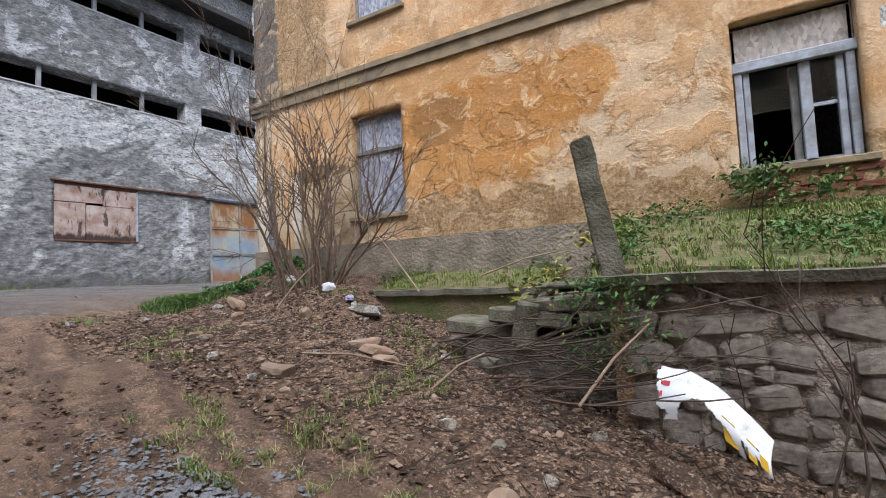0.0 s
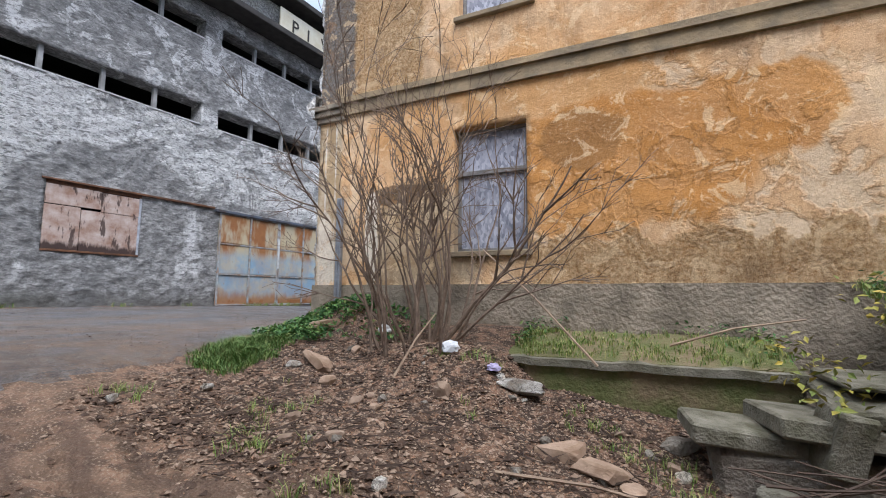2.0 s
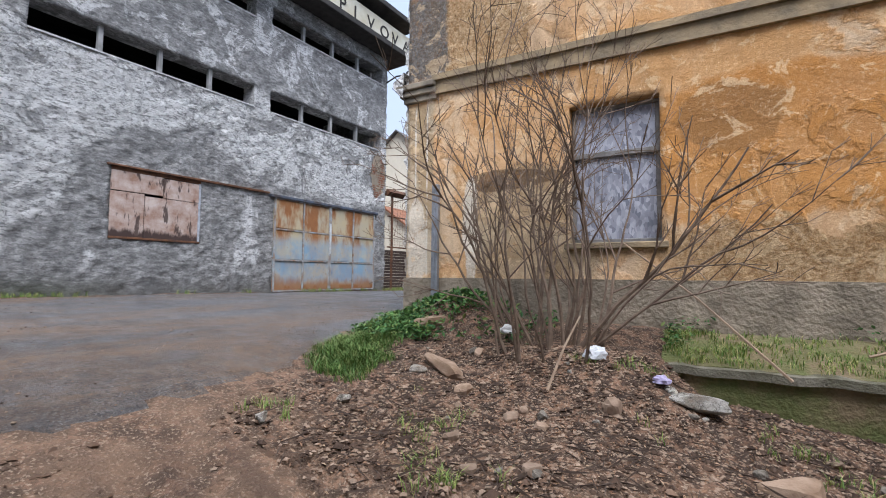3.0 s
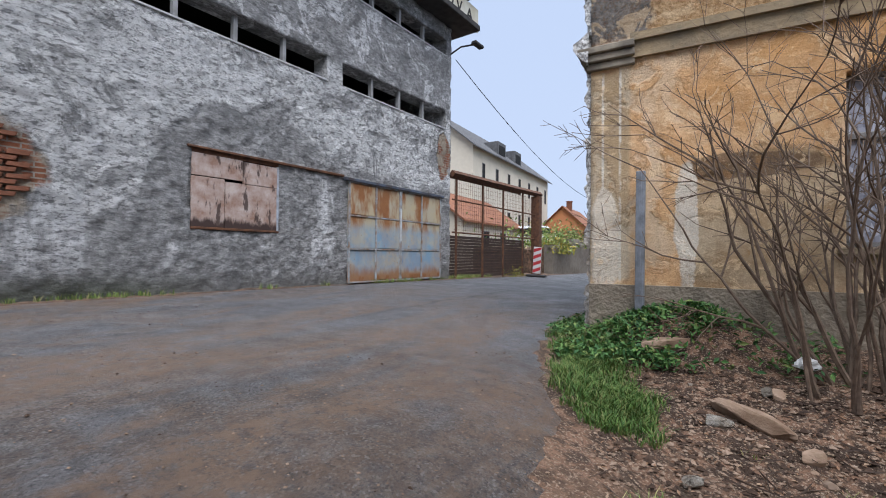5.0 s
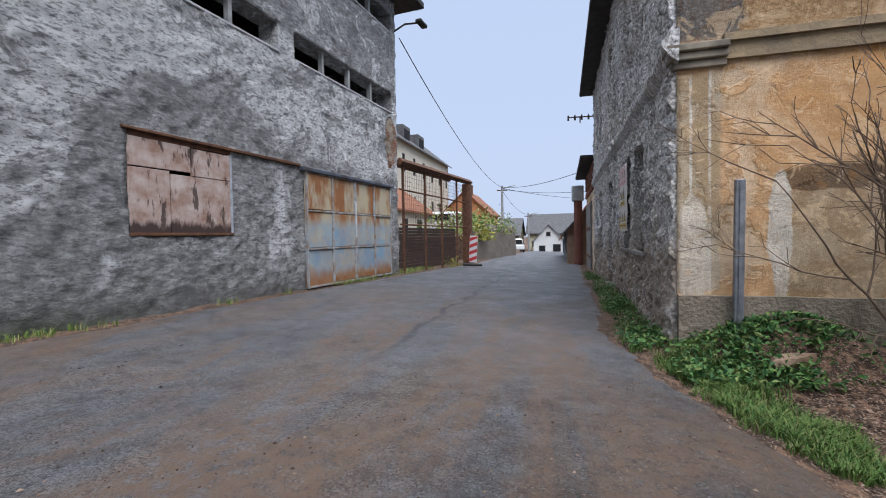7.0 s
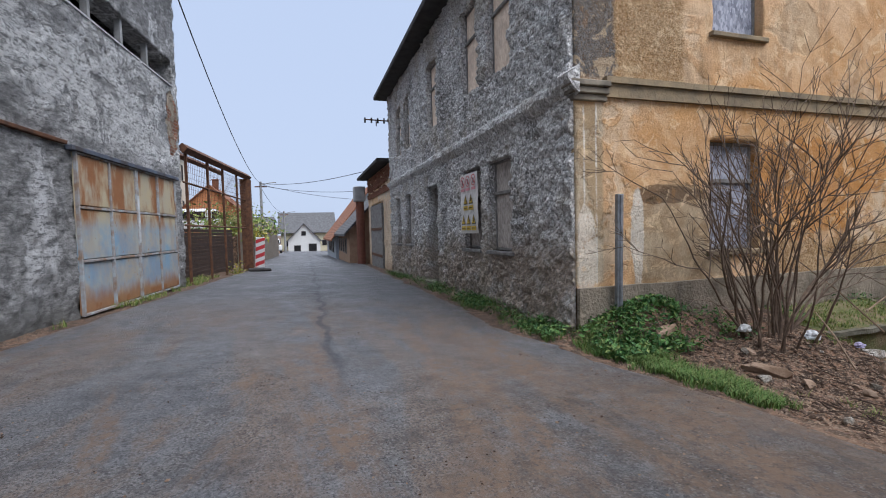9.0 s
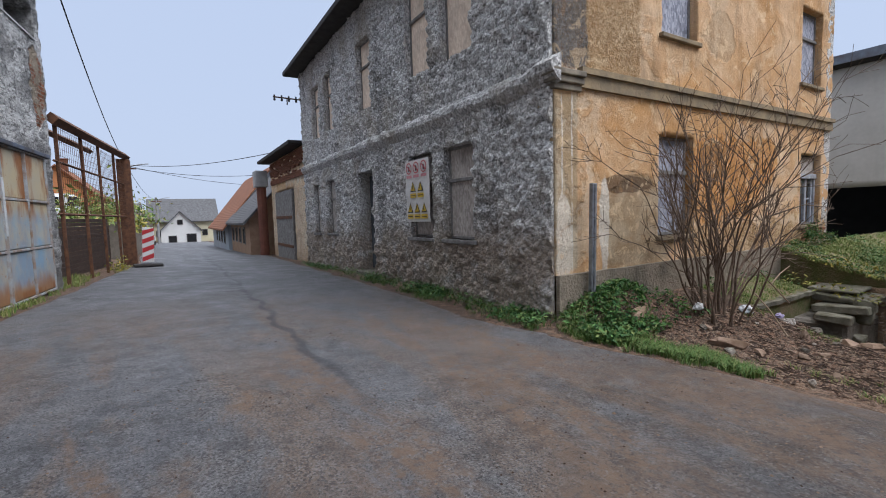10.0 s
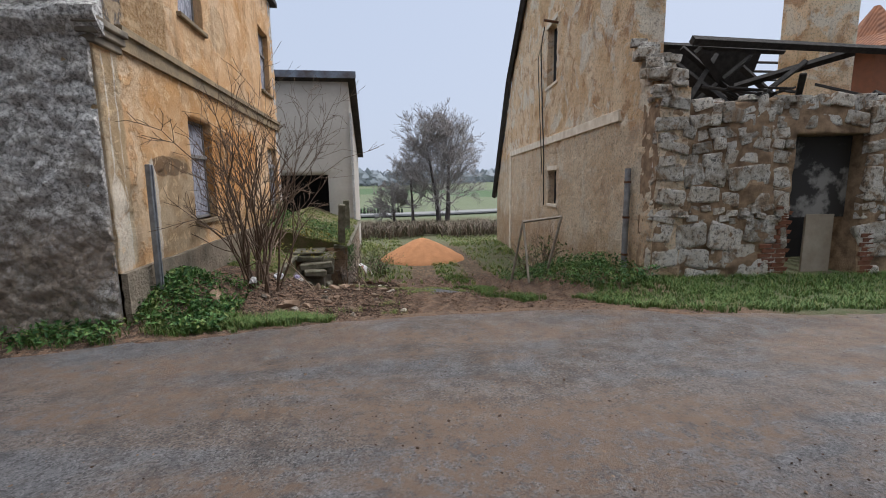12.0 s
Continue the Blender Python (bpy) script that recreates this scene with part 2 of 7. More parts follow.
def mat_road():
    k = Mat("asphalt", 0.62, 0, 0.4).world_co()
    n, m, g = k.noise(0.35, 6, 0.6), k.noise(1.6, 10, 0.68), k.noise(55, 6, 0.85)
    ax = k.axes()
    col = k.mix(k.ramp(n, [(0.35, 0), (0.65, 1)]), (0.085, 0.088, 0.098), (0.15, 0.15, 0.16))
    dirt = k.mul(k.ramp(m, [(0.46, 0), (0.62, 1)]), k.step(ax[1], 9.0, 2.0))
    col = k.mix(k.mul(dirt, 0.4), col, (0.15, 0.112, 0.085))
    mud = k.mul(k.step(k.add(ax[0], k.mul(m, 3.0)), -6.3, -4.3), k.step(ax[1], 4.6, 3.2), k.step(ax[1], -2.2, -0.6))
    col = k.mix(mud, col, (0.175, 0.11, 0.068))
    streak = k.noise(1.0, 5, 0.6, co=k.scaled(1.6, 0.35, 1, (0, 0, 25)), dist=0.6)
    col = k.mix(k.mul(k.ramp(streak, [(0.5, 0), (0.57, 0.55)]), k.step(ax[1], 11.0, 4.0)), col, (0.15, 0.105, 0.075))
    col = k.mix(k.ramp(k.noise(0.7, 4, 0.7, dist=1.2), [(0.57, 0), (0.63, 0.5)]), col, (0.045, 0.045, 0.048))
    col = k.mix(k.ramp(g, [(0.53, 0), (0.6, 0.55)]), col, (0.3, 0.295, 0.3))
    col = k.mix(k.ramp(k.noise(38, 6, 0.85), [(0.53, 0), (0.6, 0.6)]), col, (0.024, 0.024, 0.027))
    film = k.mul(k.ramp(streak, [(0.48, 0), (0.55, 0.42)]), k.ramp(k.noise(9, 8, 0.8), [(0.42, 0.2), (0.52, 1)]), k.step(ax[1], 11.0, 5.0))
    col = k.mix(film, col, (0.16, 0.112, 0.08))
    col = k.mix(k.ramp(k.noise(46, 6, 0.85), [(0.53, 0), (0.58, 0.5)]), col, (0.032, 0.031, 0.034))
    col = k.mix(k.ramp(k.noise(64, 6, 0.85), [(0.54, 0), (0.59, 0.4)]), col, (0.3, 0.295, 0.3))
    side = k.mul(k.step(k.add(ax[0], k.mul(m, 4.0)), -8.2, -6.0), k.step(ax[1], 5.2, 3.0))
    col = k.mix(k.mul(side, k.ramp(k.noise(3.2, 9, 0.72), [(0.4, 0.25), (0.56, 0.85)])), col, (0.088, 0.06, 0.042))
    agg = k.t.nodes.new("ShaderNodeSeparateColor")
    k.put(agg.inputs[0], k.voro(85, out="Color"))
    col = k.mix(k.ramp(agg.outputs[0], [(0.7, 0), (0.98, 0.4)]), col, (0.27, 0.27, 0.28))
    col = k.mix(k.ramp(agg.outputs[1], [(0.55, 0), (0.9, 0.75)]), col, (0.02, 0.02, 0.022))
    wear = k.noise(4.5, 9, 0.75)
    col = k.mix(k.ramp(wear, [(0.50, 0), (0.6, 0.5)]), col, (0.035, 0.034, 0.037))
    col = k.mix(k.ramp(wear, [(0.36, 0.3), (0.45, 0)]), col, (0.15, 0.148, 0.15))
    smear = k.noise(0.55, 9, 0.7, co=k.scaled(1.5, 0.5, 1, (0, 0, 30)), dist=0.7)
    smear = k.mul(k.ramp(smear, [(0.46, 0), (0.55, 0.9)]), k.step(ax[1], 12.0, 4.0), k.ramp(k.noise(11, 8, 0.8), [(0.42, 0.1), (0.54, 1)]))
    col = k.mix(smear, col, (0.15, 0.098, 0.065))
    joint = k.step(k.math("ABSOLUTE", k.add(k.add(ax[0], 10.15), k.mul(k.math("SUBTRACT", k.noise(0.8, 4), 0.5), 0.7))), 0.06, 0.02)
    col = k.mix(k.mul(joint, k.step(ax[1], 3.0, 6.0), 0.8), col, (0.035, 0.035, 0.04))
    return k.done(col, k.add(k.add(g, k.mul(m, 0.4)), k.mul(agg.outputs[2], 0.5)), 1.0, 0.014, k.ramp(m, [(0.35, 0.36), (0.62, 0.78)]))


def mat_south():
    """Ochre render, peeling to a rough undercoat. x from the corner of the house, z up."""
    k = Mat("ochre_render", 0.92)
    n, m, f = k.noise(0.55, 8, 0.6, dist=0.4), k.noise(2.0, 10, 0.62, dist=0.3), k.noise(16, 10, 0.78)
    ax = k.axes()
    big = k.ramp(n, [(0.4, 0), (0.6, 1)])
    col = k.mix(big, (0.55, 0.305, 0.125), (0.65, 0.425, 0.245))
    pale = k.ramp(m, [(0.47, 0), (0.53, 1)])
    zone = k.ramp(k.noise(0.33, 4, 0.5, dist=0.6), [(0.42, 0.05), (0.56, 0.9)])
    col = k.mix(k.mul(pale, zone), col, k.mix(f, (0.52, 0.37, 0.22), (0.74, 0.6, 0.45)))
    col = k.mix(k.ramp(k.noise(1.0, 9, 0.65, dist=0.5), [(0.54, 0), (0.62, 0.5)]), col, (0.48, 0.23, 0.065))
    deep = k.math("MAXIMUM", k.blob(4.15, 2.15, 1.25, 0.8, 0.32, 0.8), k.blob(5.3, 2.55, 0.7, 0.5, 0.4, 0.9))
    col = k.mix(k.mul(deep, 0.85), col, k.mix(big, (0.46, 0.2, 0.045), (0.56, 0.27, 0.075)))
    col = k.mix(k.mul(k.blob(3.75, 2.5, 0.55, 0.36, 0.3, 1.4), 0.6), col, (0.22, 0.115, 0.045))
    low = k.mul(k.step(k.add(ax[2], k.mul(k.math("SUBTRACT", m, 0.5), 1.6)), 1.42, 1.32), k.step(k.add(ax[0], m), 3.3, 3.7))
    high = k.mul(k.step(k.add(ax[0], k.mul(m, 0.5)), 2.05, 1.9), k.step(ax[2], 3.5, 3.62))
    peel = k.math("MAXIMUM", low, high)
    col = k.mix(k.mul(peel, 0.85), col, k.mix(k.ramp(f, [(0.36, 0), (0.64, 1)]), (0.33, 0.165, 0.05), (0.66, 0.48, 0.28)))
    grey = k.mul(k.math("MAXIMUM", k.mul(k.blob(1.7, 1.35, 0.85, 0.85, 0.3, 1.0), 0.8), k.mul(k.blob(3.9, 4.55, 0.6, 0.4, 0.5, 1.2), 0.45)), k.step(ax[2], 0.7, 0.95))
    col = k.mix(grey, col, k.mix(k.ramp(m, [(0.4, 0), (0.6, 1)]), (0.3, 0.215, 0.125), (0.46, 0.375, 0.26)))
    col = k.mix(k.mul(k.blob(1.45, 2.05, 0.6, 0.13, 0.32, 1.5), 0.8), col, (0.10, 0.06, 0.035))
    strip = k.mul(k.step(ax[0], 0.44, 0.38), k.step(ax[2], 3.25, 3.15), k.step(ax[2], 0.85, 0.95))
    col = k.mix(k.mul(strip, 0.85), col, k.mix(k.ramp(m, [(0.42, 0), (0.58, 1)]), (0.36, 0.27, 0.16), (0.5, 0.42, 0.31)))
    line = k.step(k.math("ABSOLUTE", k.math("SUBTRACT", k.math("ABSOLUTE", k.math("SUBTRACT", ax[0], 0.22)), 0.09)), 0.018, 0.008)
    col = k.mix(k.mul(line, strip, k.ramp(k.noise(4, 4), [(0.4, 0), (0.5, 0.9)])), col, (0.66, 0.62, 0.54))
    wht = k.math("MAXIMUM", k.blob(0.95, 1.5, 0.11, 0.72, 0.3, 2.4), k.mul(k.blob(0.16, 1.35, 0.16, 0.6, 0.35, 1.6), 0.8))
    col = k.mix(k.mul(wht, k.ramp(f, [(0.3, 0.4), (0.5, 1)])), col, (0.66, 0.60, 0.51))
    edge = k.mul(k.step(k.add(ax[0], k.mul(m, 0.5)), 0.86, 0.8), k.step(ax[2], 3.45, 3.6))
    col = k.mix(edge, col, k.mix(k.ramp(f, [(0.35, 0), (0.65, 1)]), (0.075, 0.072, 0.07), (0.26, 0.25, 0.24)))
    grime = k.mul(k.ramp(k.noise(1.6, 8, 0.7, co=k.scaled(1, 1, 0.3)), [(0.5, 0), (0.66, 0.6)]), k.math("MAXIMUM", k.step(ax[2], 2.7, 3.3), k.step(ax[2], 1.3, 0.9)))
    col = k.mix(grime, col, (0.17, 0.115, 0.065))
    col = k.mix(k.mul(k.ramp(k.noise(34, 6, 0.75), [(0.5, 0), (0.66, 1)]), k.add(k.mul(peel, 0.45), 0.2)), col, (0.15, 0.08, 0.03))
    # dark pits: shade of small crevices put into the render's colour
    pit = k.noise(24, 9, 0.82)
    col = k.mix(k.mul(k.ramp(pit, [(0.51, 0), (0.59, 0.5)]), k.add(k.mul(peel, 0.7), 0.3)), col, (0.2, 0.1, 0.035))
    col = k.mix(k.mul(k.ramp(pit, [(0.4, 0.5), (0.46, 0)]), k.add(k.mul(pale, 0.5), 0.3)), col, (0.78, 0.58, 0.36))
    scuff = k.noise(3.4, 11, 0.72, dist=0.7)
    col = k.mix(k.ramp(scuff, [(0.56, 0), (0.58, 0.55)]), col, (0.74, 0.55, 0.34))
    col = k.mix(k.ramp(scuff, [(0.36, 0.4), (0.40, 0)]), col, (0.34, 0.165, 0.05))
    streaks = k.noise(2.6, 7, 0.7, co=k.scaled(1, 1, 0.16))
    col = k.mix(k.ramp(streaks, [(0.6, 0), (0.7, 0.3)]), col, (0.2, 0.12, 0.06))
    lift = k.mul(k.ramp(m, [(0.455, 0), (0.468, 1)]), k.ramp(m, [(0.468, 1), (0.485, 0)]), zone)
    col = k.mix(k.mul(lift, 0.6), col, (0.17, 0.09, 0.04))
    bump = k.add(k.mul(f, k.add(k.mul(peel, 1.8), 0.45)), k.add(k.mul(k.mul(pale, zone), -0.5), k.mul(k.math("MAXIMUM", peel, grey), -0.8)))
    return k.done(col, k.add(bump, k.add(k.mul(pit, 0.4), k.mul(scuff, 0.3))), 0.9, 0.035)


def mat_west():
    """Grey roughcast with dark runs, bare and brownish towards the foot."""
    k = Mat("grey_roughcast", 0.95)
    n, m, f, g = k.noise(0.5, 6, 0.6), k.noise(2.5, 8, 0.65), k.noise(15, 12, 0.86), k.noise(48, 6, 0.8)
    st = k.noise(1.2, 7, 0.62, co=k.scaled(1, 1, 0.3))
    col = k.mix(k.ramp(f, [(0.41, 0), (0.55, 1)]), (0.2, 0.195, 0.19), (0.8, 0.79, 0.78))
    col = k.mix(k.ramp(g, [(0.52, 0), (0.6, 0.7)]), col, (0.09, 0.088, 0.088))
    col = k.mix(k.ramp(st, [(0.52, 0), (0.6, 0.6)]), col, (0.12, 0.117, 0.114))
    crust = k.add(k.voro(17), k.mul(k.math("SUBTRACT", f, 0.5), 0.9))
    col = k.mix(k.ramp(crust, [(0.2, 0.22), (0.42, 0)]), col, (0.8, 0.79, 0.77))
    # hollows of crust and pits darkened in colour, as crevice shade
    col = k.mix(k.ramp(crust, [(0.52, 0), (0.75, 0.45)]), col, (0.09, 0.086, 0.082))
    pit = k.noise(30, 8, 0.82)
    col = k.mix(k.ramp(pit, [(0.52, 0), (0.57, 0.75)]), col, (0.06, 0.056, 0.053))
    col = k.mix(k.ramp(pit, [(0.42, 0.8), (0.48, 0)]), col, (0.82, 0.81, 0.8))
    ax = k.axes()
    low = k.mul(k.step(k.add(ax[2], k.mul(n, 1.2)), 2.3, 1.6), k.ramp(m, [(0.34, 0.3), (0.5, 1)]))
    col = k.mix(k.mul(low, 0.8), col, k.mix(k.ramp(f, [(0.38, 0), (0.62, 1)]), (0.09, 0.064, 0.045), (0.42, 0.33, 0.25)))
    col = k.mix(k.ramp(k.noise(0.9, 6), [(0.5, 0), (0.64, 0.5)]), col, (0.33, 0.285, 0.225))
    return k.done(col, k.add(k.mul(f, 1.2), k.add(k.mul(crust, -0.5), k.mul(pit, -0.7))), 1.0, 0.05)


def mat_barn():
    """Whitewashed rubble with worn grey render below and above."""
    k = Mat("worn_whitewash", 0.93)
    n, m, f = k.noise(0.6, 8, 0.62, dist=0.5), k.noise(2.6, 8, 0.7), k.noise(9, 12, 0.8, co=k.scaled(0.75, 1, 1.2))
    ax = k.axes()
    grey = k.mix(k.ramp(m, [(0.35, 0), (0.65, 1)]), (0.19, 0.187, 0.187), (0.44, 0.435, 0.435))
    grey = k.mix(k.ramp(f, [(0.4, 0.4), (0.54, 0)]), grey, (0.12, 0.12, 0.122))
    white = k.mix(k.ramp(f, [(0.4, 0), (0.46, 1)]), (0.45, 0.445, 0.445), (0.85, 0.845, 0.845))
    zz = k.add(ax[2], k.mul(k.math("SUBTRACT", n, 0.5), 1.6))
    band = k.mul(k.step(zz, 3.2, 3.5), k.step(zz, 5.95, 5.5))
    edge = k.noise(0.75, 10, 0.7, dist=0.9)
    band = k.mul(band, k.math("SUBTRACT", 1.0, k.blob(15.2, 3.35, 1.9, 0.85, 0.25, 1.0)))
    band = k.math("MAXIMUM", band, k.mul(k.blob(12.0, 3.4, 1.1, 1.9, 0.3, 0.9), 0.9))
    band = k.mul(band, k.ramp(edge, [(0.53, 1), (0.57, 0.12)]))
    col = k.mix(k.mul(band, k.ramp(m, [(0.3, 0.5), (0.42, 1)])), grey, white)
    drips = k.noise(1.1, 6, 0.65, co=k.scaled(1, 1, 0.35))
    pat = k.mul(k.ramp(drips, [(0.54, 0), (0.62, 0.9)]), k.step(ax[2], 3.4, 2.9), k.step(ax[2], 0.6, 1.3))
    col = k.mix(pat, col, (0.66, 0.66, 0.67))
    col = k.mix(k.mul(k.ramp(k.noise(1.3, 10, 0.72, dist=0.8), [(0.54, 0), (0.57, 0.85)]), k.step(ax[2], 5.2, 6.0)), col, (0.7, 0.7, 0.71))
    dash = k.noise(13, 9, 0.78, co=k.scaled(0.5, 1, 1.4))
    col = k.mix(k.ramp(dash, [(0.52, 0), (0.57, 0.8)]), col, (0.12, 0.12, 0.123))
    col = k.mix(k.ramp(dash, [(0.4, 0.35), (0.45, 0)]), col, (0.8, 0.79, 0.79))
    col = k.mix(k.ramp(drips, [(0.3, 0.45), (0.4, 0)]), col, (0.12, 0.12, 0.122))
    low = k.step(k.add(ax[2], k.mul(m, 0.7)), 1.25, 0.85)
    col = k.mix(k.mul(low, 0.6), col, (0.10, 0.095, 0.085))
    moss = k.mul(k.step(ax[2], 0.95, 0.5), k.step(ax[0], 14.6, 12.4))
    col = k.mix(k.mul(moss, 0.6), col, (0.055, 0.065, 0.04))
    bare = k.math("MAXIMUM", k.blob(10.4, 2.35, 1.3, 0.95, 0.2, 1.6), k.blob(22.0, 4.5, 0.4, 0.75, 0.3, 1.5))
    wv = k.t.nodes.new("ShaderNodeTexBrick")
    k.put(wv.inputs["Vector"], k.scaled(1, 1, 1, (90, 0, 0)))
    for a, b in (("Color1", (0.33, 0.12, 0.06, 1)), ("Color2", (0.24, 0.10, 0.055, 1)), ("Mortar", (0.34, 0.29, 0.24, 1))):
        wv.inputs[a].default_value = b
    wv.inputs["Scale"].default_value, wv.inputs["Brick Width"].default_value, wv.inputs["Row Height"].default_value = 1, 0.29, 0.08
    wv.inputs["Mortar Size"].default_value = 0.012
    bc = k.mix(k.ramp(k.noise(2.4, 5), [(0.46, 0), (0.54, 1)]), wv.outputs[0], (0.40, 0.335, 0.26))
    col = k.mix(k.ramp(k.noise(22, 5, 0.75, co=k.scaled(0.6, 1, 1.3)), [(0.55, 0), (0.61, 0.6)]), col, (0.15, 0.15, 0.152))
    col = k.mix(k.mul(k.ramp(k.noise(0.8, 5, 0.6, dist=0.8), [(0.58, 0), (0.64, 0.55)]), k.math("SUBTRACT", 1.0, k.mul(band, 0.6))), col, (0.16, 0.16, 0.163))
    col = k.mix(bare, col, bc)
    bump = k.add(k.mul(f, k.add(k.mul(band, 1.4), 0.5)), k.add(m, k.mul(bare, -2.2)))
    return k.done(col, k.add(bump, k.mul(f, 1.2)), 1.0, 0.06)


def mat_ruin():
    k = Mat("weathered_tan_render", 0.95)
    n, m, f = k.noise(0.6, 8, 0.62, dist=0.5), k.noise(1.6, 10, 0.65, dist=0.4), k.noise(20, 8, 0.8)
    col = k.mix(k.ramp(n, [(0.42, 0), (0.58, 1)]), (0.74, 0.5, 0.28), (0.86, 0.67, 0.46))
    col = k.mix(k.ramp(m, [(0.53, 0), (0.58, 0.7)]), col, (0.46, 0.24, 0.12))
    col = k.mix(k.ramp(k.noise(1.1, 9, 0.65, dist=0.5), [(0.53, 0), (0.58, 0.85)]), col, (0.84, 0.76, 0.64))
    up = k.axes()[2]
    col = k.mix(k.mul(k.step(k.add(up, m), 3.5, 3.2), k.ramp(f, [(0.4, 0.2), (0.55, 0.8)])), col, (0.6, 0.5, 0.38))
    col = k.mix(k.mul(k.step(k.add(up, k.mul(n, 1.6)), 1.6, 0.8), 0.7), col, (0.4, 0.25, 0.14))
    col = k.mix(k.ramp(f, [(0.52, 0), (0.59, 0.6)]), col, (0.17, 0.12, 0.075))
    col = k.mix(k.ramp(k.noise(30, 8, 0.8), [(0.4, 0.6), (0.45, 0)]), col, (0.74, 0.66, 0.54))
    col = k.mix(k.ramp(k.noise(1.8, 8, 0.7, co=k.scaled(1, 1, 0.25)), [(0.56, 0), (0.66, 0.4)]), col, (0.27, 0.19, 0.12))
    return k.done(col, k.add(k.mul(f, 1.6), m), 1.0, 0.05)


def mat_metal_gate():
    k = Mat("flaking_blue_gate_paint", 0.55, 0.0)
    ax = k.axes()
    n, m = k.noise(1.5, 6, 0.65), k.noise(5, 6, 0.7)
    st = k.noise(1.8, 5, 0.6, co=k.scaled(1, 1, 0.35))
    paint = k.mix(k.ramp(n, [(0.4, 0), (0.6, 1)]), (0.2, 0.31, 0.42), (0.36, 0.36, 0.32))
    row = k.math("MAXIMUM", k.step(ax[2], 1.75, 2.1), k.step(ax[2], 0.72, 0.5))
    paint = k.mix(k.mul(row, 0.75), paint, (0.44, 0.35, 0.2))
    paint = k.mix(k.mul(k.ramp(st, [(0.60, 0), (0.66, 0.9)]), k.step(ax[2], 0.8, 1.0)), paint, (0.10, 0.2, 0.33))
    rust = k.mix(m, (0.17, 0.065, 0.028), (0.33, 0.155, 0.06))
    amt = k.add(k.ramp(st, [(0.43, 0), (0.55, 1)]), 0)
    amt = k.mul(amt, k.add(k.mul(row, 0.9), 0.2))
    amt = k.math("MAXIMUM", amt, k.mul(k.step(k.add(ax[2], k.mul(st, 1.1)), 1.5, 1.1), 0.85))
    amt = k.math("MAXIMUM", amt, k.ramp(m, [(0.62, 0), (0.68, 1)]))
    return k.done(k.mix(amt, paint, rust), k.add(n, m), 0.4, 0.01)


def mat_board(name, a, b, rough=0.85):
    """Pressed chip board: flakes of several tones."""
    k = Mat(name, rough)
    v = k.voro(34, out="Color", co=k.scaled(1, 1, 0.5))
    s = k.t.nodes.new("ShaderNodeSeparateColor")
    k.put(s.inputs[0], v)
    n = k.noise(1.6, 6, 0.65)
    col = k.mix(s.outputs[0], a, b)
    col = k.mix(k.ramp(n, [(0.45, 0), (0.7, 0.6)]), col, tuple(x * 0.5 for x in a))
    return k.done(col, s.outputs[1], 0.35, 0.005)


def mat_rust(name="rusty_steel"):
    k = Mat(name, 0.8, 0.2)
    m = k.noise(7, 6, 0.7)
    return k.done(k.mix(k.ramp(m, [(0.35, 0), (0.65, 1)]), (0.065, 0.035, 0.025), (0.16, 0.075, 0.04)), m, 0.5, 0.01)


def mat_tiles(name, a, b):
    k = Mat(name, 0.85)
    n = k.noise(3, 5)
    w = k.t.nodes.new("ShaderNodeTexWave")
    k.put(w.inputs["Vector"], k.co)
    w.inputs["Scale"].default_value, w.inputs["Distortion"].default_value = 3.0, 0.5
    return k.done(k.mix(k.ramp(n, [(0.35, 0), (0.65, 1)]), a, b), w.outputs[1], 0.6, 0.03)


M_EARTH, M_ROAD, M_SOUTH, M_WEST, M_BARN, M_RUIN, M_GATE = mat_ground(), mat_road(), mat_south(), mat_west(), mat_barn(), mat_ruin(), mat_metal_gate()
M_OSB = mat_board("pale_chipboard", (0.62, 0.48, 0.37), (0.8, 0.67, 0.55))
M_OSBGREY = mat_board("greyed_chipboard", (0.27, 0.24, 0.22), (0.5, 0.45, 0.41))
M_OSBBROWN = mat_board("brown_chipboard", (0.2, 0.135, 0.09), (0.33, 0.26, 0.2))
M_BLUEBOARD = mat_board("bluish_weathered_board", (0.17, 0.18, 0.225), (0.44, 0.45, 0.52))
M_RUST = mat_rust()
M_BAND = plain("dirty_plaster_moulding", (0.36, 0.27, 0.16), (0.20, 0.16, 0.11), 3, 0.9, 0, 0.6, 0.02)
M_PLINTH = plain("damp_plinth_render", (0.34, 0.285, 0.22), (0.15, 0.125, 0.095), 2.6, 0.95, 0, 0.9, 0.03)
M_CONC = plain("mossy_concrete", (0.22, 0.205, 0.165), (0.085, 0.08, 0.05), 5, 0.95, 0, 0.8, 0.02)

def mat_rubble():
    k = Mat("whitewashed_rubble", 0.95).world_co()
    n, f, g = k.noise(3.0, 9, 0.72, dist=0.6), k.noise(14, 9, 0.8), k.noise(45, 6, 0.8)
    col = k.mix(k.rnd, (0.3, 0.265, 0.22), (0.72, 0.65, 0.56))
    col = k.mix(k.ramp(n, [(0.49, 0), (0.57, 0.7)]), col, (0.78, 0.75, 0.71))
    col = k.mix(k.ramp(n, [(0.41, 0.85), (0.47, 0)]), col, (0.27, 0.17, 0.1))
    col = k.mix(k.ramp(f, [(0.52, 0), (0.59, 0.85)]), col, (0.09, 0.075, 0.06))
    col = k.mix(k.ramp(g, [(0.54, 0), (0.62, 0.6)]), col, (0.12, 0.1, 0.085))
    return k.done(col, k.add(n, k.add(k.mul(f, -1.2), g)), 1.0, 0.045)


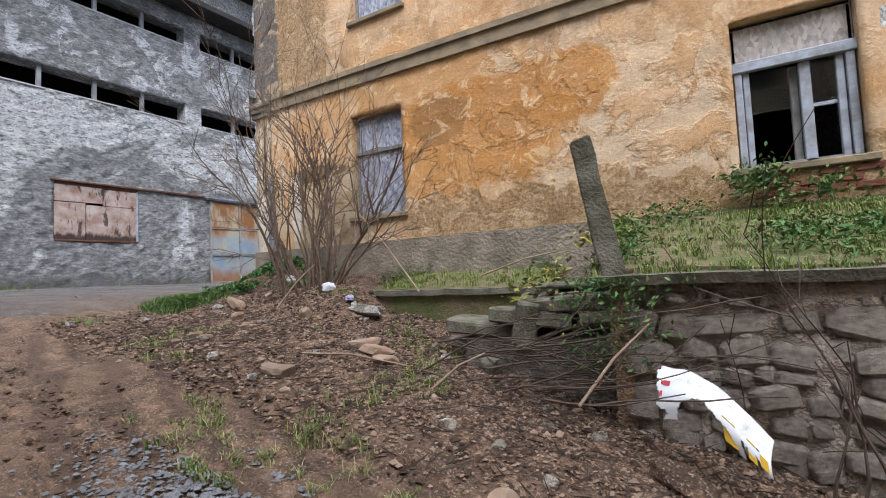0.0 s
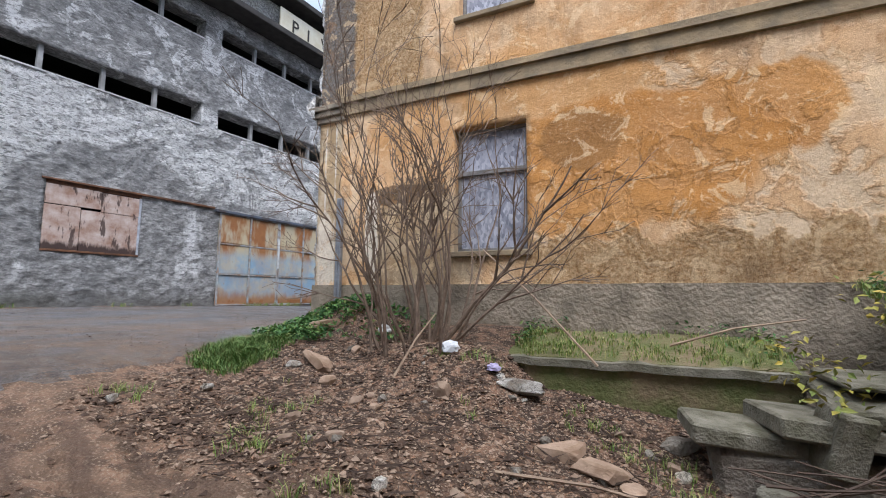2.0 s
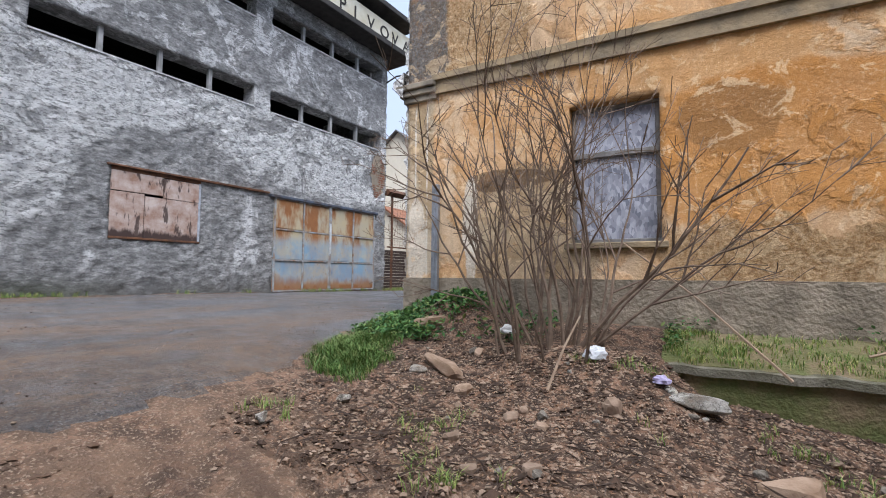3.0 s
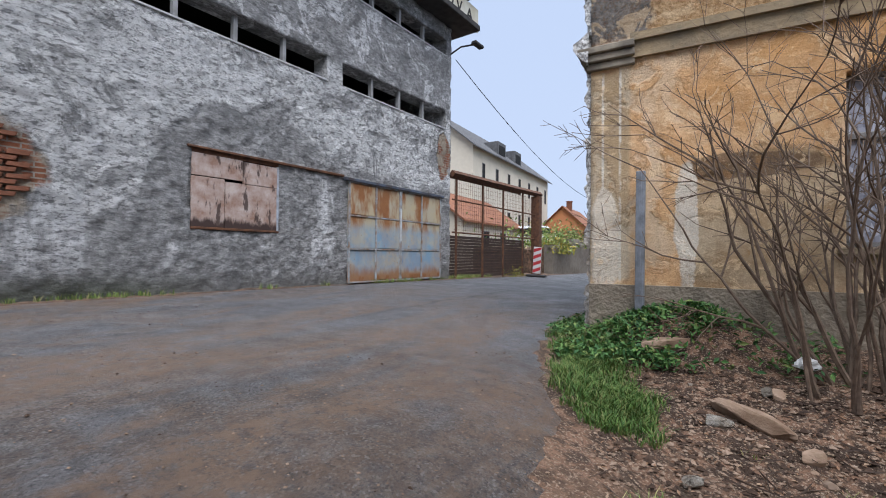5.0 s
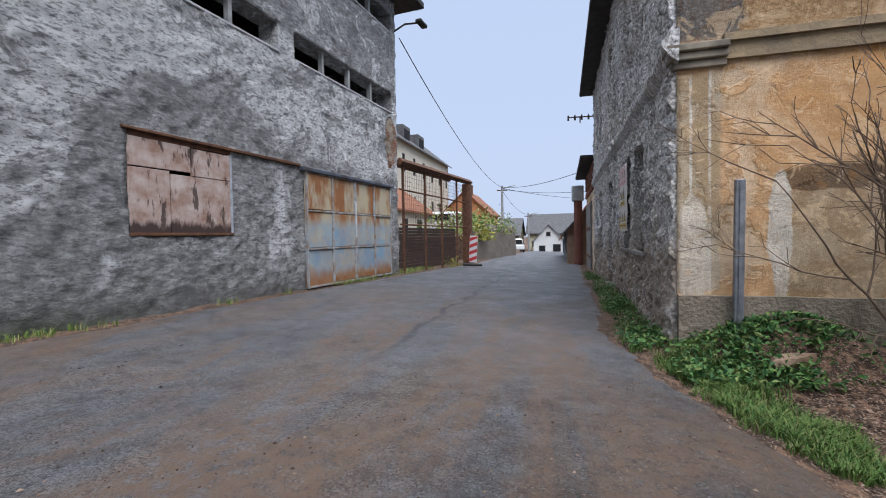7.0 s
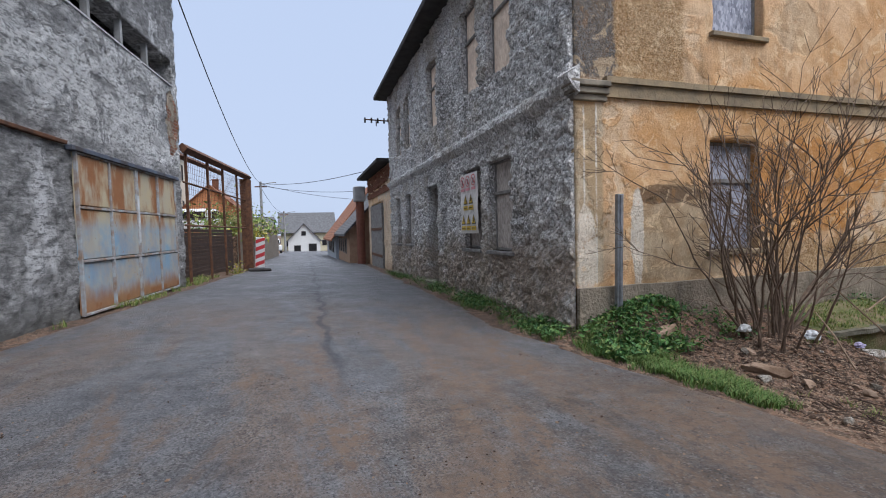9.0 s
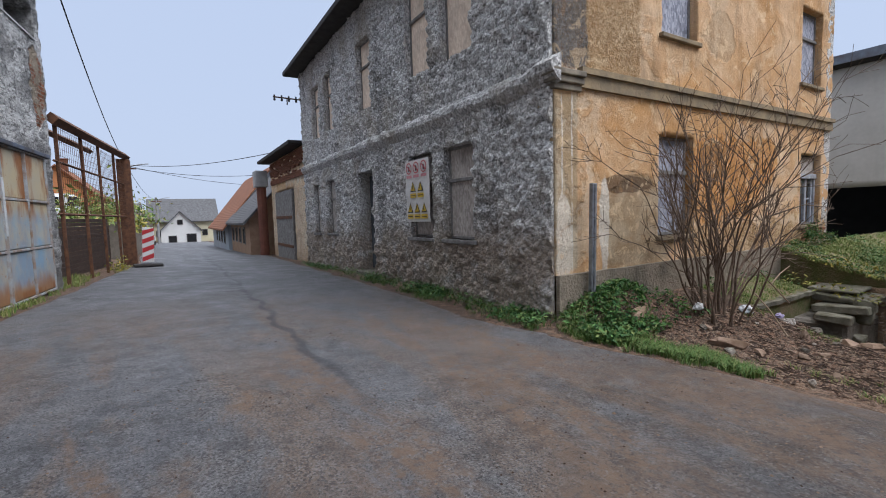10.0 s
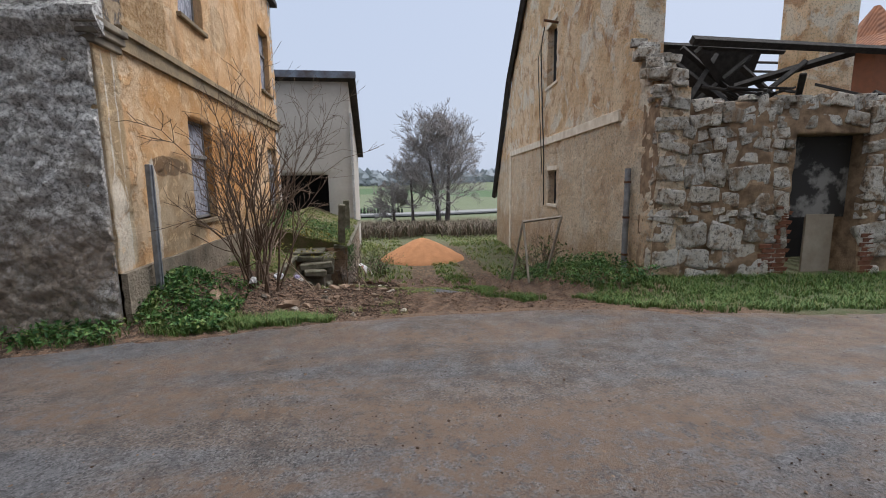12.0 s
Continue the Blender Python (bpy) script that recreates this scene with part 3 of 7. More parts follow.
M_STONE = mat_rubble()
M_STONEDARK = plain("damp_rubble_stone", (0.36, 0.32, 0.27), (0.11, 0.09, 0.07), 4, 0.95, 0, 0.9, 0.03, 0.6)
M_MORTAR = plain("old_mortar", (0.42, 0.29, 0.185), (0.17, 0.11, 0.07), 6, 0.95, 0, 1.0, 0.03)
M_BRICK = plain("red_brick", (0.33, 0.125, 0.07), (0.22, 0.1, 0.06), 6, 0.92, 0, 0.7, 0.01, 0.6)
# near black: the shade of unlit rooms put into the base colour
M_DARK = plain("painted_room_shade", (0.02, 0.02, 0.021), (0.012, 0.012, 0.013), 2, 0.95)
M_WHITEPLASTER = plain("pale_shed_plaster", (0.56, 0.53, 0.49), (0.48, 0.45, 0.41), 1.0, 0.9, 0, 0.15)
M_GREYWOOD = plain("silvered_wood", (0.28, 0.27, 0.265), (0.15, 0.14, 0.13), 8, 0.85, 0, 0.5, 0.01)
M_BLUEWOOD = plain("flaking_pale_blue_paint", (0.42, 0.46, 0.54), (0.25, 0.25, 0.26), 7, 0.75, 0, 0.5, 0.01)
M_BLACKWOOD = plain("charred_timber", (0.045, 0.04, 0.038), (0.02, 0.018, 0.017), 8, 0.9, 0, 0.6, 0.02)
M_ROOFDARK = plain("dark_roof_covering", (0.05, 0.045, 0.043), (0.025, 0.023, 0.022), 4, 0.8)
M_TILE = mat_tiles("clay_roof_tiles", (0.27, 0.115, 0.06), (0.17, 0.075, 0.045))
# dark tiles, base colour lifted for the haze over the far roofs
M_SLATE = mat_tiles("dark_roof_tiles", (0.12, 0.12, 0.125), (0.08, 0.078, 0.08))
M_GALV = plain("galvanised_steel", (0.34, 0.36, 0.40), (0.2, 0.21, 0.23), 9, 0.5, 0.6, 0.2, 0.004)


# ---- ground and road ----
def spread(lo, hi, a, b, fine, grow=1.16):
    ks = list(np.arange(a, b + 1e-6, fine))
    s, x = fine, b
    while x < hi:
        s *= grow
        x += s
        ks.append(x)
    s, x = fine, a
    while x > lo:
        s *= grow
        x -= s
        ks.insert(0, x)
    return ks


def right_edge(y):
    return float(np.interp(y, [-30, -8, -3.2, -1.0, 0.2, 1.8, 3.05, 3.64, 4.58, 5.6, 9, 17, 26, 60], [-9.5, -8.5, -7.9, -7.4, -6.5, -6.55, -6.85, -7.1, -7.42, -7.62, -7.6, -7.55, -7.3, -7.0])) + 0.10 * fbm(y * 1.7, 3.1, 0, 3)


def left_edge(y):
    return float(np.interp(y, [-30, 0, 13, 16, 21, 30, 60], [-16.6, -14.55, -13.25, -13.0, -12.6, -13.0, -13.5])) + 0.08 * fbm(y * 1.3, 9.1, 0, 3)


def build_ground():
    xs = spread(-500, 900, -8.2, 2.0, 0.1)
    ys = spread(-500, 900, -3.6, 5.2, 0.1)
    verts, faces = [], []
    for y in ys:
        for x in xs:
            z = land(x, y)
            near = (1 - sm(8, 20, abs(x + 3))) * (1 - sm(8, 16, abs(y - 1)))
            z += near * (0.035 * fbm(x * 1.3, y * 1.3, 2, 4) + 0.018 * fbm(x * 5, y * 5, 5, 3))
            rut = sum(1 - sm(0.03, 0.13, abs(y + 0.22 * (x + 5) - c - 0.05 * math.sin(x * 1.1 + c))) for c in (2.3, 2.0, 1.62, 1.2, 0.9, 0.3, -0.2))
            if -8 < x < 2:
                z -= 0.05 * rut * near * (0.6 + 0.4 * math.sin(x * 28 + y * 9)) * sm(-6.8, -6.0, x)
            if left_edge(y) + 0.25 < x < right_edge(y) - 0.25:
                z -= 0.07
            far = math.hypot(x, y)
            if far > 70 and x > 20:
                z += 9.0 * sm(90, 420, far) + 2.0 * fbm(x * 0.01, y * 0.01, 1, 3) * sm(70, 140, far)
            verts.append((x, y, z))
    w = len(xs)
    for j in range(len(ys) - 1):
        for i in range(w - 1):
            faces.append((j * w + i, j * w + i + 1, (j + 1) * w + i + 1, (j + 1) * w + i))
    ob = rigid("ground", verts, faces, M_EARTH)
    ob.data.polygons.foreach_set("use_smooth", [True] * len(faces))
    return tagged(ob, "brown muddy earth turning into rough winter meadow", "ground", kind="structure")


def build_road():
    ys = spread(-60, 75, -4, 12, 0.14)
    verts, faces, n = [], [], 72
    for y in ys:
        a, b = left_edge(y), right_edge(y)
        for i in range(n + 1):
            x = a + (b - a) * i / n
            e = min(i, n - i)
            z = land(x, y) + 0.012 + 0.012 * fbm(x * 0.8, y * 0.8, 7, 3) + (0.004 * fbm(x * 6, y * 6, 3, 2))
            z -= (0.07, 0.025, 0.006)[e] if e < 3 else 0
            verts.append((x, y, z))
    for j in range(len(ys) - 1):
        for i in range(n):
            faces.append((j * (n + 1) + i, j * (n + 1) + i + 1, (j + 1) * (n + 1) + i + 1, (j + 1) * (n + 1) + i))
    ob = rigid("road", verts, faces, M_ROAD)
    ob.data.polygons.foreach_set("use_smooth", [True] * len(faces))
    return tagged(ob, "worn grey asphalt road smeared with brown mud", "road", kind="structure")


build_ground()
build_road()


# ---- corner house ----
HX, HY, HN, HE = -7.12, 5.07, 17.4, 1.45       # west face, south face, north end, east end
house = thing("house", pose(0, 0, 0), "derelict two-storey corner house, grey roughcast and peeling ochre render", "house")


def local(ob, m):
    ob.matrix_basis = m
    return ob


S_M = pose(HX, HY, 0)
W_M = pose(HX - 0.05, HN, 0, 0, 0, -90)
s_holes = [(2.19, 3.12, 1.26, 2.82), (2.25, 3.19, 4.32, 5.9), (7.14, 8.12, 1.24, 2.75), (7.0, 7.97, 4.18, 5.7)]
w_low = [(6.81, 7.71, 1.26, 2.86), (8.14, 9.07, 1.26, 2.86), (11.0, 12.0, 0.0, 2.81), (13.88, 14.67, 1.22, 2.83), (15.5, 16.2, 1.2, 2.8)]
w_up = [(6.78, 7.70, 4.32, 6.1), (8.18, 9.05, 4.38, 6.1), (10.95, 11.77, 4.31, 5.95), (13.84, 14.54, 4.3, 5.95), (15.18, 15.97, 4.27, 5.9)]
w_holes = [(HN - b, HN - a, c, d) for a, b, c, d in w_low + w_up]
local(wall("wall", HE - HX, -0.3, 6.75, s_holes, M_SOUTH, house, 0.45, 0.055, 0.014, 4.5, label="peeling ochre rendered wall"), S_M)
local(wall("wall", HN - HY - 0.025, -0.3, 6.75, w_holes, M_WEST, house, 0.45, 0.045, 0.065, 9.0, label="grey roughcast wall", seed=3), W_M)
local(wall("wall", HN - HY, -1, 6.75, [], M_WEST, house, 0.3, 0.6, 0.0), pose(HE, HY, 0, 0, 0, 90))
local(wall("wall", HE - HX, -1, 6.75, [], M_WEST, house, 0.3, 0.6, 0.0), pose(HE, HN, 0, 0, 0, 180))


def build_house_trim():
    bm = box(HX - 0.55, HE + 0.3, HY - 0.15, HN + 0.3, 6.75, 6.9, 0.02)
    part("eave", bm, M_ROOFDARK, house, "dark timber eaves")
    cx, cy = (HX + HE) / 2, (HY + HN) / 2
    v = [(HX - 0.5, HY - 0.1, 6.9), (HE + 0.25, HY - 0.1, 6.9), (HE + 0.25, HN + 0.25, 6.9), (HX - 0.5, HN + 0.25, 6.9), (cx, HY + 4, 9.2), (cx, HN - 4, 9.2)]
    rigid("roof", v, [(0, 1, 4), (1, 2, 5, 4), (2, 3, 5), (3, 0, 4, 5)], M_SLATE, house)
    # string course: three steps on the south side, a rough swelling on the west side
    bm = bmesh.new()
    for i in range(60):
        a, b = HX + 0.42 + (HE - HX - 0.42) * i / 60, HX + 0.42 + (HE - HX - 0.42) * (i + 1) / 60
        d = 0.012 * fbm(a * 2, 1, 0, 3)
        box(a, b + 0.002, HY - 0.05 + d, HY + 0.1, 3.30, 3.47 + d, 0, bm)
        box(a, b + 0.002, HY - 0.09 + d, HY + 0.1, 3.472 + d, 3.55 + d, 0, bm)
    bmesh.ops.remove_doubles(bm, verts=bm.verts, dist=0.012)
    part("string_course", bm, M_BAND, house, "dirty plaster string course")
    bm = bmesh.new()
    for dz, d in ((3.24, 0.05), (3.32, 0.09), (3.40, 0.13)):
        box(HX - d, HX + 0.46, HY - d, HY + 0.1, dz, dz + 0.075, 0.008, bm, None, 0.004)
    part("cornice", bm, plain("chipped_white_cornice", (0.36, 0.31, 0.24), (0.15, 0.13, 0.105), 4, 0.9), house, "chipped pale corner cornice")
    n = 150
    verts, faces = [], []
    prof = [(0.01, 3.22), (0.08, 3.28), (0.15, 3.38), (0.16, 3.46), (0.10, 3.53), (0.0, 3.60)]
    for i in range(n + 1):
        y = HY - 0.13 + (HN - HY + 0.13) * i / n
        for d, z in prof:
            q = 0.035 * fbm(y * 3, z * 6, 4, 4)
            verts.append((HX - d - q * (d > 0.05) - 0.0, y, z + q + 0.07 * sm(HY + 0.8, HY, y)))
    m = len(prof)
    for i in range(n):
        for k in range(m - 1):
            faces.append((i * m + k, i * m + k + 1, (i + 1) * m + k + 1, (i + 1) * m + k))
    faces += [tuple(range(m)), tuple(range(n * m + m - 1, n * m - 1, -1))]
    rigid("string_course", verts, faces, M_WEST, house)
    # plinth of the south wall
    bm = bmesh.new()
    for i in range(80):
        a, b = HX + (HE - HX) * i / 80, HX + (HE - HX) * (i + 1) / 80
        d = 0.02 * fbm(a * 1.5, 5, 0, 4)
        box(a, b + 0.001, HY - 0.06 + d, HY + 0.1, -0.3, 0.86 + 0.3 * d, 0, bm)
    bmesh.ops.remove_doubles(bm, verts=bm.verts, dist=0.02)
    part("plinth", bm, M_PLINTH, house, "damp stained plinth")


build_house_trim()


def window(parent, m, w, h, fill, frame_mat, style="board", sill=None, depth=0.12):
    """A window in its opening: frame, boards or sashes, sill. m: lower left corner on the wall's face, x along, -y outwards."""
    f = 0.05
    bm = bmesh.new()
    for a, b, c, d in ((0, w, 0, f), (0, w, h - f, h), (0, f, f, h - f), (w - f, w, f, h - f)):
        box(a + 0.003, b - 0.003, depth, depth + 0.07, c + 0.003, d - 0.003, 0.004, bm)
    win = part("window", bm, frame_mat, parent)
    win.matrix_basis = m
    if style == "board":
        split = h * 0.64
        bm = box(f, w - f, depth + 0.015, depth + 0.04, f, split - 0.02, 0)
        part("board", bm, fill, win)
        bm = box(f, w - f, depth + 0.015, depth + 0.04, split + 0.02, h - f, 0)
        part("board", bm, fill, win)
        part("transom", box(0.01, w - 0.01, depth - 0.03, depth + 0.06, split - 0.03, split + 0.03, 0.006), frame_mat, win)
    if sill:
        part("sill", box(-0.06, w + 0.06, -0.06, depth + 0.05, -0.07, 0.0, 0.01), sill, win)
    return win


for i, (a, b, c, d) in enumerate(w_low):
    if c > 0:
        window(house, W_M @ pose(HN - b, 0, c), b - a, d - c, M_OSBGREY, M_GREYWOOD, "board", M_GREYWOOD)
for a, b, c, d in w_up:
    window(house, W_M @ pose(HN - b, 0, c), b - a, d - c, M_OSB, M_GREYWOOD, "board")
for i, (a, b, c, d) in enumerate(s_holes):
    window(house, S_M @ pose(a, 0, c), b - a, d - c, M_BLUEBOARD, M_GREYWOOD, "board" if i != 2 else "open", M_BAND)

# ---- barn across the road ----
B_M = pose(-14.2 - 0.097 * 5.7, 0, 0, 0, 0, 90 - 5.54)
barn = thing("barn", pose(0, 0, 0), "tall derelict barn with worn whitewash and long openings", "building")
KB = math.hypot(1, 0.097)
b_win = [(-7.4, -2.6), (-2.1, 2.95), (3.35, 7.95), (8.45, 13.05)]
OFF = 9.0
b_holes = [(a * KB + OFF, b * KB + OFF, 5.45, 6.04) for a, b in b_win] + [(a * KB + OFF, b * KB + OFF, 7.95, 8.5) for a, b in b_win]
b_holes += [(4.78 * KB + OFF, 6.64 * KB + OFF, 1.62, 3.14), (8.7 * KB + OFF, 12.7 * KB + OFF, 0.2, 3.02)]
B_M = B_M @ pose(-OFF, 0, 0)


local(wall("wall", 13.35 * KB + OFF, -0.2, 9.0, b_holes, M_BARN, barn, 0.5, 0.06, 0.04, 5.5, label="patchy whitewashed wall", seed=6), B_M)
local(wall("wall", 12, -0.2, 9.0, [], M_BARN, barn, 0.4, 0.4, 0.02), B_M @ pose(13.35 * KB + OFF - 0.01, 0.5, 0, 0, 0, 90))
part("roof", box(-0.5, 13.35 * KB + OFF + 0.7, -0.75, 12.5, 9.0, 9.2, 0.02), M_ROOFDARK, barn).matrix_basis = B_M
# added backdrop and slabs, coloured near black for the barn's inner shade
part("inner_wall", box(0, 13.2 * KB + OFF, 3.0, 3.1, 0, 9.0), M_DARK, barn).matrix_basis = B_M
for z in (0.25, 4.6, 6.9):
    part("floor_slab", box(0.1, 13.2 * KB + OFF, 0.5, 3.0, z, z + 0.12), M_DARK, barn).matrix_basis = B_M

# ---- ruin ----
RX, RY, RA = -5.46, -2.29, -7.0
ruin = thing("ruined_house", pose(0, 0, 0), "roofless ruined house of rubble stone and tan render", "house")
RL = 18.3
R_N = pose(RX, RY, 0, 0, 0, 180 + RA) @ pose(-RL, 0, 0)
R_W = pose(RX, RY, 0, 0, 0, -90 + RA)


def gable_top(u):
    """Height of the gable's broken outline; d metres from the street corner."""
    d = RL - u
    z = min(1.3 + 1.1 * u, 8.5 + 0.67 * (11.4 - d)) if d > 8.7 else 10.3 - 0.55 * (8.7 - d)
    if d < 1.15:
        z = 3.15 + 0.9 * max(0.0, d) + (2.6 if d > 1.0 else 0)
    return z + 0.16 * fbm(u * 2.6, 1.0, 0, 3)


local(wall("wall", RL, -2.6, 10.6, [(RL - 6.95, RL - 5.95, 1.08, 2.1), (RL - 7.35, RL - 6.25, 4.72, 6.45)], M_RUIN, ruin, 0.5, 0.075, 0.035, 5.0, top=gable_top, label="weathered tan gable wall", seed=8), R_N)
local(wall("wall", 9, -0.6, 3.2, [(2.3, 3.55, -0.6, 2.5)], M_MORTAR, ruin, 0.55, 0.06, 0.045, 4.0, top=lambda u: 3.02 + 0.12 * fbm(u * 2, 0, 0, 3), label="rubble stone wall", seed=5), R_W)

# ---- white shed behind ----
shed = thing("shed", pose(0, 0, 0), "pale plastered shed with a sloping metal roof", "shed")
SX, SY = 6.5, 3.3
local(wall("wall", 7, -2, 5.9, [(2.6, 6.05, -2, 2.15)], M_WHITEPLASTER, shed, 0.3, 0.4, 0.004), pose(SX, SY + 7, 0, 0, 0, -90))
local(wall("wall", 7, -2.5, 5.9, [], M_WHITEPLASTER, shed, 0.3, 0.2, 0.004, top=lambda u: 5.9 - 0.4 * u), pose(SX + 0.01, SY, 0))
rigid("roof", [(SX - 0.3, SY - 0.3, 6.1), (SX + 6.6, SY - 0.3, 3.4), (SX + 6.6, SY + 7.3, 3.4), (SX - 0.3, SY + 7.3, 6.1), (SX - 0.3, SY - 0.3, 5.9), (SX + 6.6, SY - 0.3, 3.2), (SX + 6.6, SY + 7.3, 3.2), (SX - 0.3, SY + 7.3, 5.9)],
      [(0, 1, 2, 3), (7, 6, 5, 4), (0, 4, 5, 1), (3, 2, 6, 7), (0, 3, 7, 4), (1, 5, 6, 2)], M_ROOFDARK, shed)

# added back wall and floor; the shed's inner shade is in their colour
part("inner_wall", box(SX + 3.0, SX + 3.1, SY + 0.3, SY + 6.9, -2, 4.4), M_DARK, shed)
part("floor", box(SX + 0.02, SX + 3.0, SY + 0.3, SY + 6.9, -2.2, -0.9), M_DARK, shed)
part("verge", box(SX - 0.34, SX - 0.3, SY - 0.33, SY + 7.3, 5.86, 6.12), plain("grey_sheet_metal_verge", (0.2, 0.24, 0.3), (0.1, 0.08, 0.08), 2, 0.6, 0.3), shed)
part("downpipe", tube([(SX - 0.02, SY - 0.06, 4.6), (SX - 0.02, SY - 0.06, -1.0)], 0.05, 8), plain("white_pipe", (0.6, 0.6, 0.6)), shed)


# ---- helpers for loose and growing things ----
def stone_mesh(name, seed, mat, bev=0.14):
    r = random.Random(seed)
    b = bmesh.new()
    bmesh.ops.create_cube(b, size=1)
    for v in b.verts:
        v.co *= 1 + r.uniform(-0.16, 0.08)
        v.co += Vector((r.uniform(-0.16, 0.16), r.uniform(-0.06, 0.06), r.uniform(-0.16, 0.16))) * min(1.0, max(0.0, bev - 0.04) * 16)
    bmesh.ops.bevel(b, geom=b.edges[:], offset=bev, segments=1, affect="EDGES")
    me = bpy.data.meshes.new(name)
    b.to_mesh(me)
    b.free()
    me.materials.append(mat)
    return me


def scatter_mesh(name, verts, faces, mat, label, category, colour_parent=None):
    ob = rigid(name, verts, faces, mat)
    return tagged(ob, label, category, kind="stuff")


def blades(name, spots, mat, label, h=(0.06, 0.18), w=0.006, lean=0.5, seed=1, per=9, category="grass"):
    """Tufts of bent blades at (x, y, z)."""
    r = random.Random(seed)
    verts, faces = [], []
    for x, y, z in spots:
        for _ in range(per):
            a, hh = r.uniform(0, math.tau), r.uniform(*h)
            dx, dy = math.cos(a), math.sin(a)
            ox, oy = x + r.uniform(-0.04, 0.04), y + r.uniform(-0.04, 0.04)
            l = lean * hh * r.uniform(0.3, 1.3)
            n = len(verts)
            verts += [(ox - dy * w, oy + dx * w, z - 0.02), (ox + dy * w, oy - dx * w, z - 0.02),
                      (ox + dx * l * 0.35 + dy * w * 0.8, oy + dy * l * 0.35 - dx * w * 0.8, z + hh * 0.6), (ox + dx * l * 0.35 - dy * w * 0.8, oy + dy * l * 0.35 + dx * w * 0.8, z + hh * 0.6),
                      (ox + dx * l, oy + dy * l, z + hh)]
            faces += [(n, n + 1, n + 2, n + 3), (n + 3, n + 2, n + 4)]
    return scatter_mesh(name, verts, faces, mat, label, category)


def leaves(name, spots, mat, label, size=(0.02, 0.05), seed=2, flat=0.35, category="leaves"):
    """Single leaves, each a folded kite, at (x, y, z)."""
    r = random.Random(seed)
    verts, faces = [], []
    for x, y, z in spots:
        s = r.uniform(*size)
        m = Matrix.Translation((x, y, z)) @ Euler((r.gauss(0, flat), r.gauss(0, flat), r.uniform(0, math.tau))).to_matrix().to_4x4()
        n = len(verts)
        verts += [tuple(m @ Vector(p)) for p in ((-s, 0, 0), (0, -s * 0.45, s * 0.12), (s, 0, -s * 0.15), (0, s * 0.45, s * 0.12))]
        faces += [(n, n + 1, n + 2), (n, n + 2, n + 3)]
    return scatter_mesh(name, verts, faces, mat, label, category)


def pebbles(name, spots, mat, label, size=(0.008, 0.03), seed=3, category="stones"):
    r = random.Random(seed)
    verts, faces = [], []
    for x, y, z in spots:
        s = r.uniform(*size) * (1.6 if r.random() < 0.06 else 1)
        a = r.uniform(0, math.tau)
        n = len(verts)
        for p in ((1, 0, 0), (0, 0.8, 0), (-1, 0, 0.1), (0, -0.8, 0.1), (0.1, 0.1, 0.6), (0, 0, -0.5)):
            q = (p[0] * r.uniform(0.7, 1.2) * s, p[1] * r.uniform(0.7, 1.2) * s, p[2] * r.uniform(0.7, 1.2) * s)
            verts.append((x + q[0] * math.cos(a) - q[1] * math.sin(a), y + q[0] * math.sin(a) + q[1] * math.cos(a), z + q[2]))
        for i in range(4):
            faces += [(n + i, n + (i + 1) % 4, n + 4), (n + (i + 1) % 4, n + i, n + 5)]
    return scatter_mesh(name, verts, faces, mat, label, category)


def spots(n, x0, x1, y0, y1, zf, keep=None, seed=5):
    r = random.Random(seed)
    out = []
    while len(out) < n:
        x, y = r.uniform(x0, x1), r.uniform(y0, y1)
        if keep is None or keep(x, y) > r.random():
            out.append((x, y, zf(x, y)))
    return out


def grow(bm, p, d, length, r0, r, depth, wander=0.12, kids=(2, 5), up=0.15, sides=5, minr=0.0025, kid_len=(0.35, 0.7), angle=(0.4, 0.9)):
    """A limb that wanders and sends out shoots."""
    steps = max(3, int(length / 0.16)) if length < 4 else 10
    pts, dirs = [Vector(p)], [Vector(d)]
    for _ in range(steps):
        nd = (dirs[-1] + Vector((r.gauss(0, wander), r.gauss(0, wander), r.gauss(0, wander) + up * wander))).normalized()
        dirs.append(nd)
        pts.append(pts[-1] + nd * (length / steps))
    tube(pts, r0, sides, bm, max(minr, r0 * 0.25), cap=False)
    if depth <= 0:
        return
    for _ in range(r.randint(*kids)):
        i = r.randint(max(1, steps // 3), steps)
        a = dirs[i].orthogonal().normalized()
        a.rotate(Matrix.Rotation(r.uniform(0, math.tau), 3, dirs[i]))
        t = r.uniform(*angle)
        nd = (dirs[i] * math.cos(t) + a * math.sin(t)).normalized()
        k = 1 - 0.6 * i / steps
        grow(bm, pts[i], nd, length * r.uniform(*kid_len), max(minr, r0 * (0.3 + 0.35 * k)), r, depth - 1, wander, kids, up, max(3, sides - 1), minr, kid_len, angle)


def mat_leaf(name, a, b, c):
    k = Mat(name, 0.6, 0, 0.3)
    col = k.mix(k.ramp(k.isl, [(0.2, 0), (0.8, 1)]), a, b)
    col = k.mix(k.ramp(k.math("FRACT", k.mul(k.isl, 7.3)), [(0.75, 0), (0.85, 0.8)]), col, c)
    return k.done(col)


M_GRASS = mat_leaf("winter_grass", (0.085, 0.16, 0.03), (0.2, 0.24, 0.06), (0.38, 0.32, 0.15))
M_LUSH = mat_leaf("lush_grass", (0.045, 0.105, 0.02), (0.1, 0.17, 0.035), (0.2, 0.2, 0.07))
M_WEED = mat_leaf("weed_leaves", (0.025, 0.08, 0.022), (0.085, 0.18, 0.045), (0.17, 0.21, 0.06))
M_DRY = mat_leaf("dead_leaves", (0.13, 0.068, 0.038), (0.22, 0.125, 0.072), (0.34, 0.24, 0.16))
